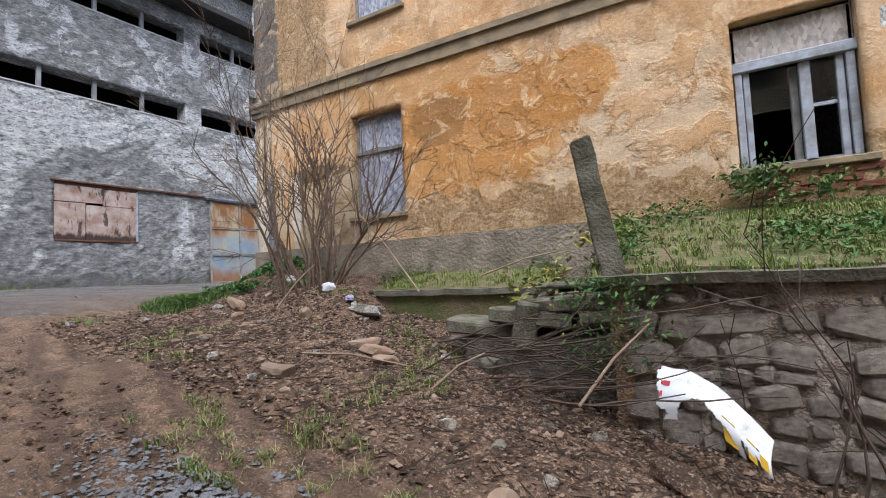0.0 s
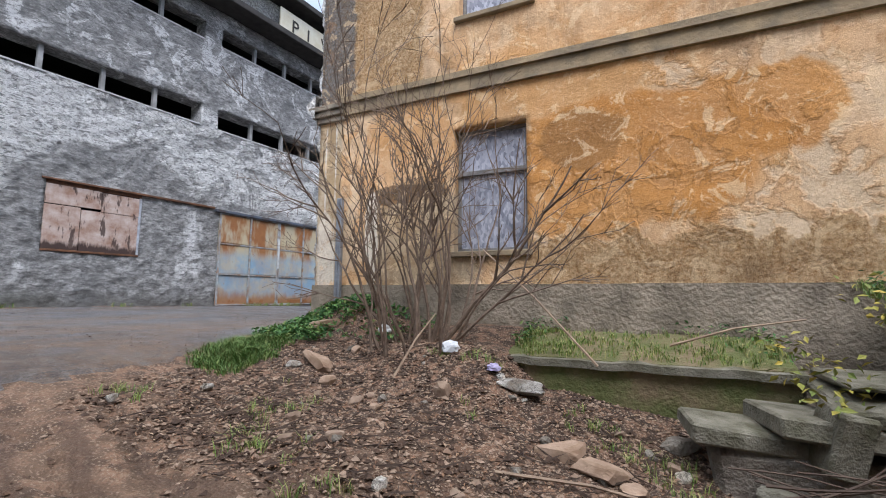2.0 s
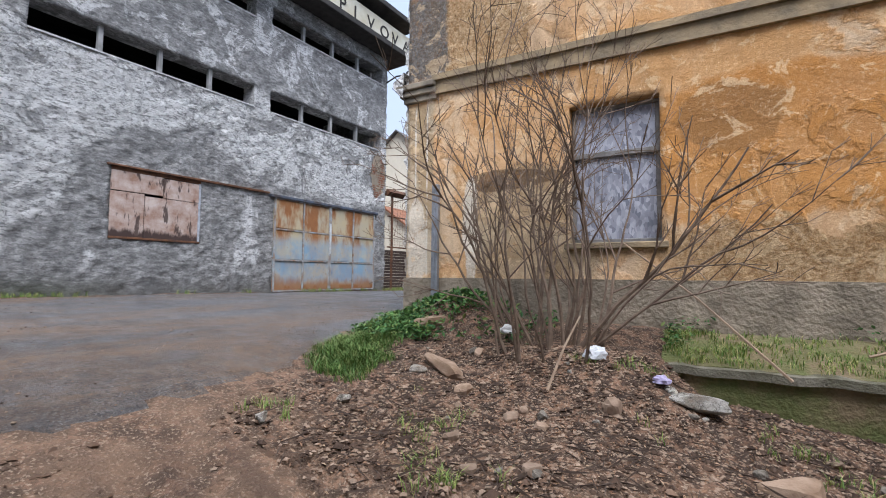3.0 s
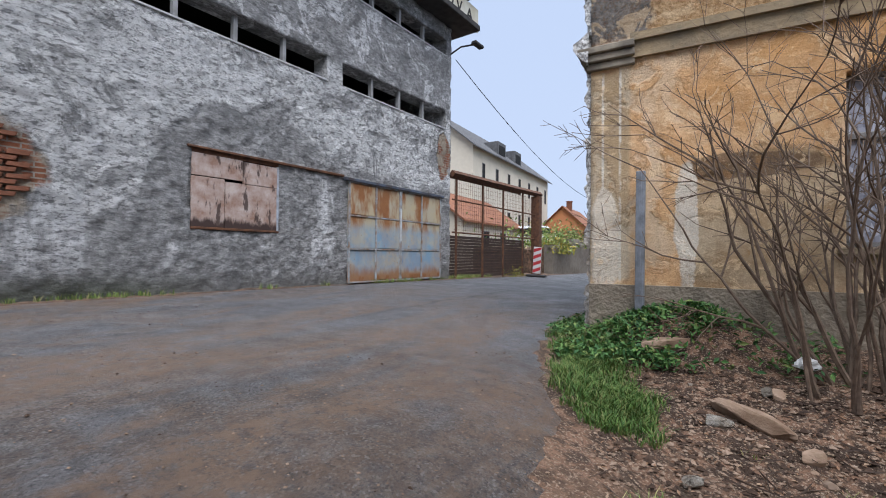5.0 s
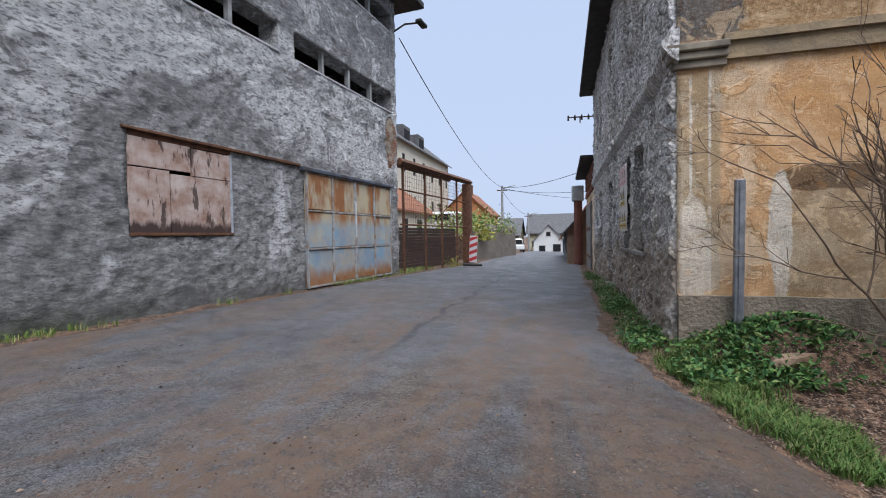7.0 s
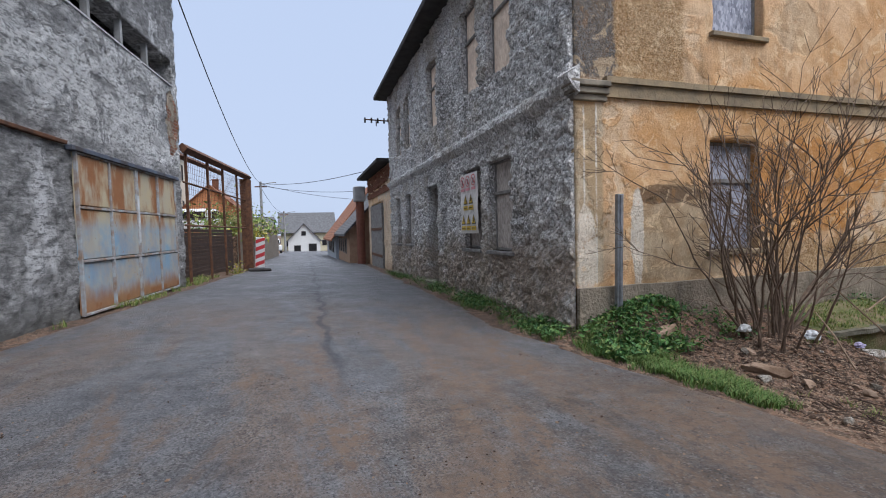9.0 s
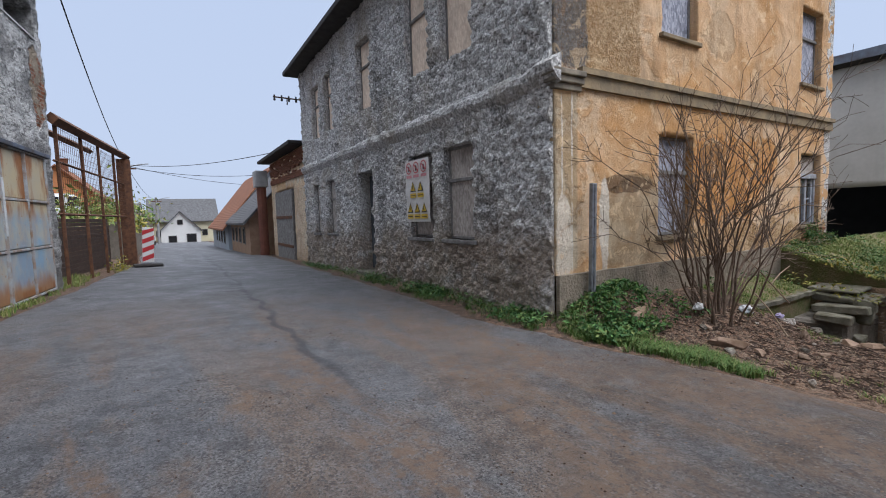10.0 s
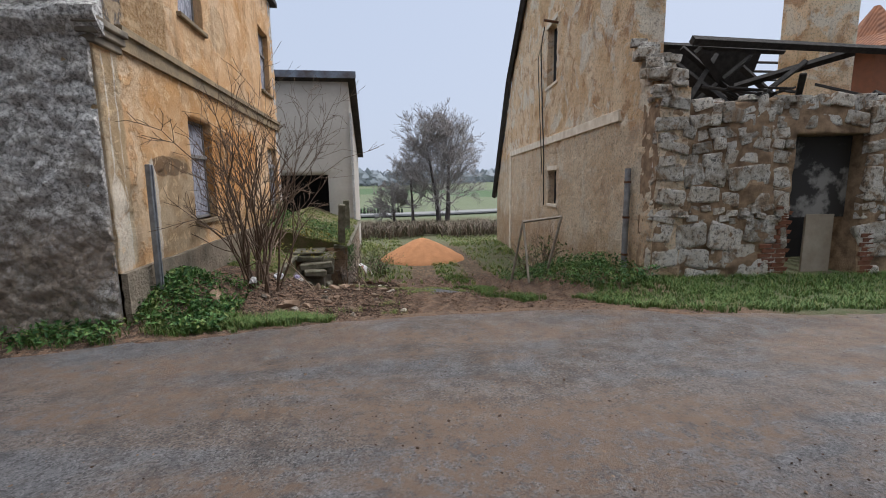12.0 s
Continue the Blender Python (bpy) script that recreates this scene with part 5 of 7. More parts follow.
# ---- ruin parts ----
def build_ruin():
    meshes = [stone_mesh("stone", 80 + i, M_STONE, 0.08) for i in range(8)]
    r = random.Random(11)
    z = -0.15
    while z < 3.0:
        h = min(r.choice((0.13, 0.2, 0.3, 0.42)) * r.uniform(0.85, 1.15), 3.05 - z + 0.02)
        if h < 0.08:
            break
        u = 0.0
        while u < 5.2:
            if u < 0.02:
                w = r.uniform(0.34, 0.6)
            else:
                w = max(0.13, h * r.uniform(0.7, 1.9))
            if u < 2.3 < u + w:
                w = 2.3 - u
            if 2.25 < u + 0.05 < 3.55 and z < 2.5:
                u = 3.55
                continue
            sub = 2 if h > 0.3 and r.random() < 0.35 and w < 0.3 else 1
            for q in range(sub):
                hh = h / sub
                ob = new("stone", r.choice(meshes))
                ob.parent = ruin
                ob.matrix_basis = R_W @ pose(u + w / 2, r.uniform(0.035, 0.06), z + hh * (q + 0.5) + r.uniform(-0.07, 0.07) * (z > 0.1), r.uniform(-5, 5), r.uniform(-15, 15), r.uniform(-5, 5)) @ Matrix.Diagonal((max(0.1, w * r.uniform(0.9, 1.15)), r.uniform(0.1, 0.2), hh * r.uniform(0.85, 1.22), 1))
            u += w + 0.015
        z += h + 0.012
    bmesh_b = stone_mesh("brick", 5, M_BRICK, 0.04)
    for i in range(17):
        for j in range(2):
            if i > 8 and j == 0:
                continue
            ob = new("brick", bmesh_b)
            ob.parent = ruin
            ob.matrix_basis = R_W @ pose(1.95 + 0.24 * j + (0.06 if i % 2 else 0), 0.045, 0.0 + 0.08 * i) @ Matrix.Diagonal((0.23, 0.14, 0.068, 1))
            if i < 11 and j:
                ob = new("brick", bmesh_b)
                ob.parent = ruin
                ob.matrix_basis = R_W @ pose(3.70 + (0.04 if i % 2 else 0), 0.045, 0.0 + 0.08 * i) @ Matrix.Diagonal((0.23, 0.14, 0.068, 1))
    # loose stones along the wall head and the torn gable edge
    for i in range(46):
        ob = new("stone", r.choice(meshes))
        ob.parent = ruin
        if i < 26:
            ob.matrix_basis = R_W @ pose(r.uniform(0.05, 5.2), r.uniform(0.05, 0.4), 3.03 + r.uniform(0, 0.07), 0, 0, r.uniform(-40, 40)) @ Matrix.Diagonal((r.uniform(0.15, 0.35), 0.25, r.uniform(0.05, 0.12), 1))
        else:
            d = r.uniform(0.0, 1.2)
            ob.matrix_basis = R_N @ pose(RL - d, r.uniform(0.0, 0.4), 3.1 + 0.9 * d + r.uniform(0, 0.3) + (r.uniform(0, 2.4) if d > 1.0 else 0), 0, 0, r.uniform(-30, 30)) @ Matrix.Diagonal((r.uniform(0.15, 0.35), 0.3, r.uniform(0.08, 0.2), 1))
    # plaster band, corner strip, window surrounds
    m_bd = plain("pale_plaster_band", (0.86, 0.78, 0.66), (0.62, 0.52, 0.4), 3, 0.9, 0, 0.5)
    part("band", box(RL - 13.9, RL - 1.5, -0.05, 0.05, 2.93, 3.15, 0.01), m_bd, ruin, "pale plaster band").matrix_basis = R_N
    part("corner_strip", box(RL - 13.95, RL - 13.6, -0.05, 0.05, -1.5, 2.92, 0.01), m_bd, ruin).matrix_basis = R_N
    for a, b, c, d in ((RL - 6.95, RL - 5.95, 1.08, 2.1), (RL - 7.35, RL - 6.25, 4.72, 6.45)):
        win = part("window", box(a - 0.1, b + 0.1, -0.03, 0.06, c - 0.09, c - 0.004, 0.01), m_bd, ruin)
        win.matrix_basis = R_N
        part("lintel", box(a - 0.08, b + 0.08, -0.03, 0.06, d + 0.004, d + 0.14, 0.01), m_bd, win)
        # near-black sheet across the opening, room shade as colour
        part("shutter", box(a + 0.02, b - 0.02, 0.2, 0.24, c, d), M_DARK, win)
        part("frame", box((a + b) / 2 - 0.03, (a + b) / 2 + 0.03, 0.16, 0.2, c, d), M_GREYWOOD, win)
    part("iron_bracket", tube([(RL - 6.2, 0.0, 6.3), (RL - 6.0, -0.45, 6.3)], 0.035, 6), M_RUST, ruin).matrix_basis = R_N
    # roof edge and what is left of the roof
    part("roof_edge", tube([(-0.4, -0.12, 0.9), (4.4, -0.12, 6.3), (6.9, -0.12, 8.0), (9.4, -0.12, 9.7)], 0.14, 4), M_ROOFDARK, ruin).matrix_basis = R_N
    bms = [((-4.6, -3.0, 3.1), (-2.9, -4.4, 4.9)), ((-4.9, -3.2, 4.9), (-4.9, -9.5, 4.75)), ((-4.8, -3.4, 4.7), (-4.4, -4.7, 3.1)), ((-4.7, -4.1, 3.2), (-4.4, -3.1, 4.6)), ((-4.4, -4.9, 3.1), (-3.6, -3.6, 4.8)),
           ((-3.6, -6.8, 3.0), (-3.2, -5.6, 5.2)), ((-4.8, -6.6, 4.8), (-3.6, -5.2, 4.2)), ((-5.0, -8.2, 3.2), (-4.4, -9.9, 5.0)), ((-5.2, -7.6, 4.8), (-4.6, -9.2, 3.3)), ((-4.9, -6.9, 3.15), (-5.0, -8.0, 3.5)), ((-4.9, -7.0, 3.5), (-5.0, -7.7, 3.1))]
    for p, q in bms:
        p, q = [(x, y, 3.05 + (z - 3.05) * (0.6 if x < -4 else 0.55)) for x, y, z in (p, q)]
        part("beam", tube([p, q], 0.085, 4, None, 0.075), M_BLACKWOOD, ruin)
    part("roof_boarding", box(-0.95, 0.95, -1.35, 1.25, 0, 0.1, 0.01), M_BLACKWOOD, ruin, "charred roof boarding").matrix_basis = pose(-2.3, -5.2, 3.95, 0, 62, RA)
    for i in range(4):
        p = part("lath", tube([(-1.6 - 0.35 * i, -6.5, 4.3 + 0.12 * i), (-1.6 - 0.35 * i, -8.5, 4.3 + 0.12 * i)], 0.03, 4), M_BLACKWOOD, ruin)
    ch = part("chimney", box(-0.4, 0.4, -0.56, 0.56, 2.0, 7.4, 0.02), M_RUIN, ruin, "tall rendered chimney stack")
    ch.matrix_basis = pose(-3.0, -7.7, 0, 0, 0, RA)
    # fallen timbers and slates on the wall head
    rd = random.Random(90)
    for i in range(12):
        q = part("plank", box(-0.3, 0.3, -0.045, 0.045, -0.02, 0.02, 0.006, None, None, 0.008), M_BLACKWOOD, ruin)
        q.matrix_basis = R_W @ pose(rd.uniform(0.7, 4.6), rd.uniform(0.1, 0.45), 3.16 + rd.uniform(0, 0.12), rd.uniform(-15, 15), rd.uniform(-38, 38), rd.uniform(-60, 60)) @ Matrix.Diagonal((rd.uniform(0.5, 1.5), 1, 1, 1))
    for p, q in (((-5.0, -3.1, 3.1), (-4.5, -4.0, 4.05)), ((-4.5, -3.3, 4.15), (-4.7, -4.5, 3.15)), ((-4.2, -3.6, 3.05), (-4.3, -4.9, 4.1)), ((-4.4, -6.0, 4.0), (-4.5, -4.8, 3.2)), ((-4.3, -2.9, 4.25), (-4.3, -5.6, 4.2)), ((-4.9, -8.3, 4.3), (-4.8, -9.6, 3.4))):
        part("beam", tube([p, q], 0.06, 4, None, 0.05), M_BLACKWOOD, ruin)
    # charred doorway: door leaf, pale plaster patch behind
    k = Mat("scorched_door", 0.8)
    n = k.noise(2.2, 6, 0.6)
    m_door = k.done(k.mix(k.ramp(n, [(0.5, 0), (0.6, 1)]), (0.03, 0.028, 0.027), (0.21, 0.2, 0.19)), n, 0.4, 0.01)
    dr = part("door", box(2.32, 3.53, 0.3, 0.34, 1.1, 2.48), m_door, ruin, "scorched upper door boarding")
    dr.matrix_basis = R_W
    part("leaf", box(2.85, 3.35, 0.28, 0.32, -0.3, 1.15), plain("pale_scorched_plaster", (0.36, 0.31, 0.25), (0.25, 0.2, 0.15), 2, 0.9), dr)
    part("lintel", box(2.1, 3.75, 0.02, 0.3, 2.5, 2.72, 0.02, None, None, 0.015), M_MORTAR, dr)
    # added near-black wall: shade behind the doorway put into its colour
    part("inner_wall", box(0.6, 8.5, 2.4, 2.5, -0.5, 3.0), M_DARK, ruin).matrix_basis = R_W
    # downpipe
    dp = thing("downpipe", R_N @ pose(RL - 0.86, -0.09, 0), "grey steel downpipe stub fixed to the ruin's corner", "pipe")
    part("pipe", tube([(0, 0, -0.05), (0, 0, 2.0)], 0.055, 10), M_GALV, dp)
    for z in (0.4, 1.1, 1.75):
        part("clip", tube([(0, 0, z - 0.02), (0, 0, z + 0.02)], 0.066, 10), M_RUST, dp)
    # cable
    cb = tube([(RL - 7.5, -0.07, 6.6), (RL - 7.9, -0.08, 6.0), (RL - 7.7, -0.06, 4.4), (RL - 7.3, -0.07, 2.6), (RL - 7.2, -0.07, 1.0)], 0.022, 5)
    tube([(RL - 7.6, -0.07, 6.5), (RL - 8.2, -0.1, 5.8), (RL - 8.0, -0.06, 4.0), (RL - 7.5, -0.07, 2.0)], 0.015, 5, cb)
    o = part("cable", cb, M_ROOFDARK)
    o.matrix_world = R_N
    tagged(o, "loose black cable hanging down the tan wall", "cable")
    # leaning wooden frame
    wf = thing("wooden_frame", pose(0, 0, 0), "pale broken wooden frame leaning by the ruin", "frame")
    m_pw = plain("bleached_wood", (0.4, 0.36, 0.31), (0.25, 0.21, 0.17), 7, 0.85)
    pts = [((-0.9, -1.55, 0.75), (-1.6, -1.5, -0.9)), ((-0.9, -1.55, 0.75), (-0.5, -1.35, -1.0)), ((-0.95, -1.55, 0.72), (-2.35, -2.0, 0.95)), ((-2.35, -2.0, 0.95), (-1.95, -1.75, -0.75))]
    for p, q in pts:
        part("bar", tube([p, q], 0.035, 4), m_pw, wf)


build_ruin()


# ---- bricks laid bare on the barn and below the broken window ----
def exposed_bricks():
    me = stone_mesh("brick", 9, M_BRICK, 0.05)
    r = random.Random(14)
    for j in range(19):
        for i in range(7):
            y = 1.25 + 0.29 * i + (0.14 if j % 2 else 0)
            z = 1.55 + 0.085 * j
            if ((y - 1.4) / 1.2) ** 2 + ((z - 2.4) / 0.95) ** 2 > 0.85 or fbm(y * 1.6, z * 1.9, 3, 3) < -0.12:
                continue
            ob = new("brick", me)
            ob.parent = barn
            ob.matrix_basis = B_M @ pose(y * KB + OFF, 0.0, z, 0, r.uniform(-2, 2), 0) @ Matrix.Diagonal((0.27, 0.12, 0.07, 1))
    for j in range(3):
        for i in range(5):
            if r.random() < 0.25:
                continue
            ob = new("brick", me)
            ob.parent = house
            ob.matrix_basis = S_M @ pose(7.35 + 0.25 * i + 0.1 * (j % 2), 0.03, 0.97 + 0.078 * j, 0, r.uniform(-4, 4), 0) @ Matrix.Diagonal((0.22, 0.12, 0.064, 1))


exposed_bricks()


# ---- the yard: bush, stones, rubbish ----
def build_bush():
    r = random.Random(21)
    bush = thing("bush", pose(-4.95, 4.12, 0.12), "large leafless many-stemmed bush by the ochre wall", "bush")
    for i in range(26):
        a = r.uniform(0, math.tau)
        rad = r.uniform(0.05, 1.0)
        ox, oy = 0.55 * rad * math.cos(a), 0.25 * rad * math.sin(a)
        lean = Vector((0.42 * rad * math.cos(a) + r.gauss(0, 0.1), 0.30 * rad * math.sin(a) - 0.04 + r.gauss(0, 0.08), 1.0)).normalized()
        bm = bmesh.new()
        grow(bm, (ox, oy, 0), lean, r.uniform(1.5, 2.5), r.uniform(0.012, 0.022), r, 3, 0.10, (2, 4), 0.1, 6, 0.0028, (0.3, 0.55), (0.35, 0.8))
        part("stem", bm, M_TWIG, bush)
    # long sideways limbs
    for d, l, q in (((0.62, -0.05, 0.75), 2.3, 0.03), ((0.8, 0.05, 0.62), 2.0, 0.02), ((-0.66, -0.05, 0.8), 2.3, 0.022), ((-0.75, 0.0, 0.9), 2.3, 0.018), ((0.4, -0.15, 0.9), 2.3, 0.022), ((-0.35, -0.35, 0.85), 2.2, 0.022)):
        bm = bmesh.new()
        grow(bm, (0.3 * d[0], 0.1, 0), Vector(d).normalized(), l, q, r, 3, 0.08, (3, 5), 0.1, 6, 0.0028, (0.28, 0.5), (0.35, 0.8))
        part("stem", bm, M_TWIG, bush)


build_bush()


def yard_z(x, y):
    return land(x, y) + 0.03 * fbm(x * 1.3, y * 1.3, 2, 4) - (0.03 if abs(y - 1.45) < 0.25 else 0)


def loose_stone(x, y, size, rot, mat, label, name="stone", seed=0, dz=0.0, z=None):
    r = random.Random(seed)
    cuts = [(Vector((r.gauss(0, 1), r.gauss(0, 1), r.gauss(0, 0.8))).normalized(), r.uniform(0.24, 0.4)) for _ in range(9)]
    bm = bmesh.new()
    bmesh.ops.create_icosphere(bm, subdivisions=3, radius=0.5)
    for v in bm.verts:
        v.co += 0.16 * Vector((fbm(v.co.x * 2 + seed, v.co.y * 2, v.co.z * 2, 3), fbm(v.co.x * 2, v.co.y * 2 + seed, 3, 3), fbm(v.co.x * 2, 7, v.co.z * 2 + seed, 3)))
        for nrm, off in cuts:
            over = v.co.dot(nrm) - off
            if over > 0:
                v.co -= nrm * over
        v.co.z = max(-0.32, min(0.3, v.co.z)) * 1.4
        v.co = Vector((v.co.x * size[0], v.co.y * size[1], v.co.z * size[2]))
    ob = part(name, bm, mat)
    ob.matrix_world = pose(x, y, (yard_z(x, y) if z is None else z) + size[2] * 0.25 + dz, *rot)
    return tagged(ob, label, "stone")


for i, (x, y, s, rot, m, lab) in enumerate((
        (-6.33, 4.42, (0.42, 0.26, 0.12), (6, -8, 20), M_PLASTERCHUNK, "flat reddish stone slab on the earth mound"),
        (-5.78, 3.62, (0.55, 0.26, 0.15), (-10, 12, -32), M_PLASTERCHUNK, "long brown stone slab lying on the bank"),
        (-5.45, 3.42, (0.2, 0.13, 0.1), (0, 0, 40), M_PLASTERCHUNK, "small tan stone lying on the bank"),
        (-3.38, 2.26, (0.42, 0.24, 0.1), (4, 6, 15), M_PEBBLE, "flat pale stone half sunk in the soil"),
        (-3.05, 3.05, (0.46, 0.3, 0.13), (-8, 4, -15), M_PLASTERCHUNK, "broken pinkish plaster lump on rubble"),
        (-3.3, 3.2, (0.4, 0.26, 0.12), (8, -6, 30), M_PLASTERCHUNK, "broken pinkish plaster slab on rubble"),
        (-2.85, 2.95, (0.3, 0.2, 0.1), (8, 10, 70), M_PLASTERCHUNK, "broken pale plaster slab on rubble"),
        (-4.28, 3.4, (0.15, 0.1, 0.18), (10, 12, 30), M_PEBBLE, "whitish knobbly stone on the bank"),
        (-3.8, 3.78, (0.5, 0.26, 0.14), (-6, 8, 5), M_STONE, "broken grey concrete lump by the kerb"),
        (-1.35, 1.75, (0.34, 0.2, 0.14), (5, 5, 60), M_PLASTERCHUNK, "tan broken brick stone in the mud"),
        (-5.95, 3.5, (0.17, 0.12, 0.08), (0, 0, 10), M_STONE, "small grey stone on the bank"),
        (-4.95, 3.15, (0.16, 0.12, 0.09), (0, 0, 80), M_PEBBLE, "small pale stone on the bank"),
        (-2.05, 3.45, (0.3, 0.22, 0.2), (0, 0, 10), M_CONC, "mossy stone under the broken step"),
        (-0.62, 2.52, (0.42, 0.2, 0.13), (10, 20, -25), M_EARTH, "dark muddy boulder beside the torn panel"),
        (-0.25, 2.25, (0.34, 0.2, 0.14), (10, 5, -35), M_EARTH, "muddy stone beside the torn panel"),
        (-2.55, 3.85, (0.3, 0.2, 0.12), (0, 0, 35), M_STONEDARK, "dark stone at the foot of the kerb"))):
    loose_stone(x, y, s, rot, m, lab, seed=i * 3 + 1)

r_y = random.Random(77)
for i in range(60):
    x, y = r_y.uniform(-6.2, -0.8), r_y.uniform(1.9, 4.0)
    if x > -3.4 and y > 3.9:
        continue
    s = r_y.uniform(0.04, 0.11)
    loose_stone(x, y, (s * 1.3, s, s * 0.7), (r_y.uniform(-20, 20), r_y.uniform(-20, 20), r_y.uniform(0, 180)), r_y.choice((M_PLASTERCHUNK, M_PEBBLE, M_STONE, M_STONEDARK)), "small stone lying in the rubble", seed=100 + i)


def plastic_bag(x, y, z, s, c, label, seed):
    bm = bmesh.new()
    bmesh.ops.create_icosphere(bm, subdivisions=3, radius=1)
    for v in bm.verts:
        v.co *= 1 + 0.35 * fbm(v.co.x * 2 + seed, v.co.y * 2, v.co.z * 2, 4)
        v.co = Vector((v.co.x * s, v.co.y * s * 0.8, max(-0.4, v.co.z) * s * 0.75))
    ob = part("plastic_bag", bm, plain("bag_film", c, tuple(q * 0.8 for q in c), 9, 0.35))
    ob.matrix_world = pose(x, y, z)
    tagged(ob, label, "bag")


plastic_bag(-4.5, 4.0, 0.22, 0.1, (0.66, 0.68, 0.72), "crumpled white plastic bag under the bush", 3)
plastic_bag(-3.98, 3.8, 0.1, 0.06, (0.4, 0.36, 0.55), "crumpled violet plastic bag by a stone", 8)
plastic_bag(-5.35, 4.2, 0.35, 0.08, (0.6, 0.6, 0.6), "crumpled pale plastic bag among the stems", 12)


def build_panel():
    pn = thing("torn_panel", pose(0, 0, 0), "torn white plastic panel with red and yellow print", "panel")
    a, b = Vector((-0.74, 2.77, -0.44)), Vector((-0.19, 2.52, -0.69))
    e1 = (b - a)
    up = Vector((0.015, 0.115, 0.175))
    verts, faces, nx, nz = [], [], 64, 26

    def at(s, t, off=0.0):
        bow = 0.11 * math.sin(s * math.pi) * 1.0
        wid = 1.55 - 0.45 * s + 0.06 * math.sin(s * 23) * (1 - s)
        p = a + e1 * s + up * ((t - 0.5) * wid) + Vector((0.0, 0.0, bow)) + Vector((-0.05, -0.09, 0.02)) * (0.5 * math.sin(t * 3.1)) + Vector((0.4, 0.8, 0.3)) * off
        return p
    keep = []
    for j in range(nz):
        for i in range(nx):
            s, t = (i + 0.5) / nx, (j + 0.5) / nz
            hole = ((s - 0.5) / 0.25) ** 2 + (t / (0.55 + 0.1 * fbm(s * 9, 2, 0, 3))) ** 2 < 1 or s < 0.06 + 0.07 * fbm(t * 5, 1, 0, 3) + 0.07 * (1 - t)
            torn = s > 0.8 and t < 0.3 + 0.25 * fbm(s * 14, 6, 0, 3)
            if not hole and not torn:
                keep.append((i, j))
    for j in range(nz + 1):
        for i in range(nx + 1):
            verts.append(tuple(at(i / nx, j / nz)))
    n0 = len(verts)
    for j in range(nz + 1):
        for i in range(nx + 1):
            verts.append(tuple(at(i / nx, j / nz, 0.006)))
    for i, j in keep:
        q = (j * (nx + 1) + i, j * (nx + 1) + i + 1, (j + 1) * (nx + 1) + i + 1, (j + 1) * (nx + 1) + i)
        faces += [q, tuple(n0 + v for v in q[::-1])]
    k = Mat("scuffed_white_plastic", 0.4, 0, 0.5)
    n = k.noise(9, 6, 0.7)
    rigid("sheet", verts, faces, k.done(k.mix(k.ramp(n, [(0.55, 0), (0.75, 0.7)]), (0.64, 0.65, 0.67), (0.2, 0.15, 0.11)), n, 0.2, 0.005), pn)

    def patch(name, cells, mat):
        vs, fs = [], []
        for s0, s1, t0, t1 in cells:
            m = len(vs)
            vs += [tuple(at(s, t, -0.008)) for s, t in ((s0, t0), (s1, t0), (s1, t1), (s0, t1))]
            fs.append((m, m + 1, m + 2, m + 3))
        rigid(name, vs, fs, mat, pn)
    patch("red_mark", [(0.12, 0.145, 0.45, 0.75), (0.145, 0.21, 0.66, 0.76)], plain("red_mark", (0.55, 0.05, 0.07), (0.4, 0.04, 0.05), 5, 0.45))
    patch("yellow_mark", [(0.66, 0.76, 0.1, 0.6), (0.84, 0.9, 0.2, 0.6), (0.93, 0.985, 0.3, 0.55)], plain("yellow_mark", (0.68, 0.42, 0.03), (0.5, 0.3, 0.03), 5, 0.45))
    patch("black_mark", [(0.905, 0.925, 0.15, 0.6), (0.8, 0.82, 0.3, 0.45)], M_ROOFDARK)


build_panel()


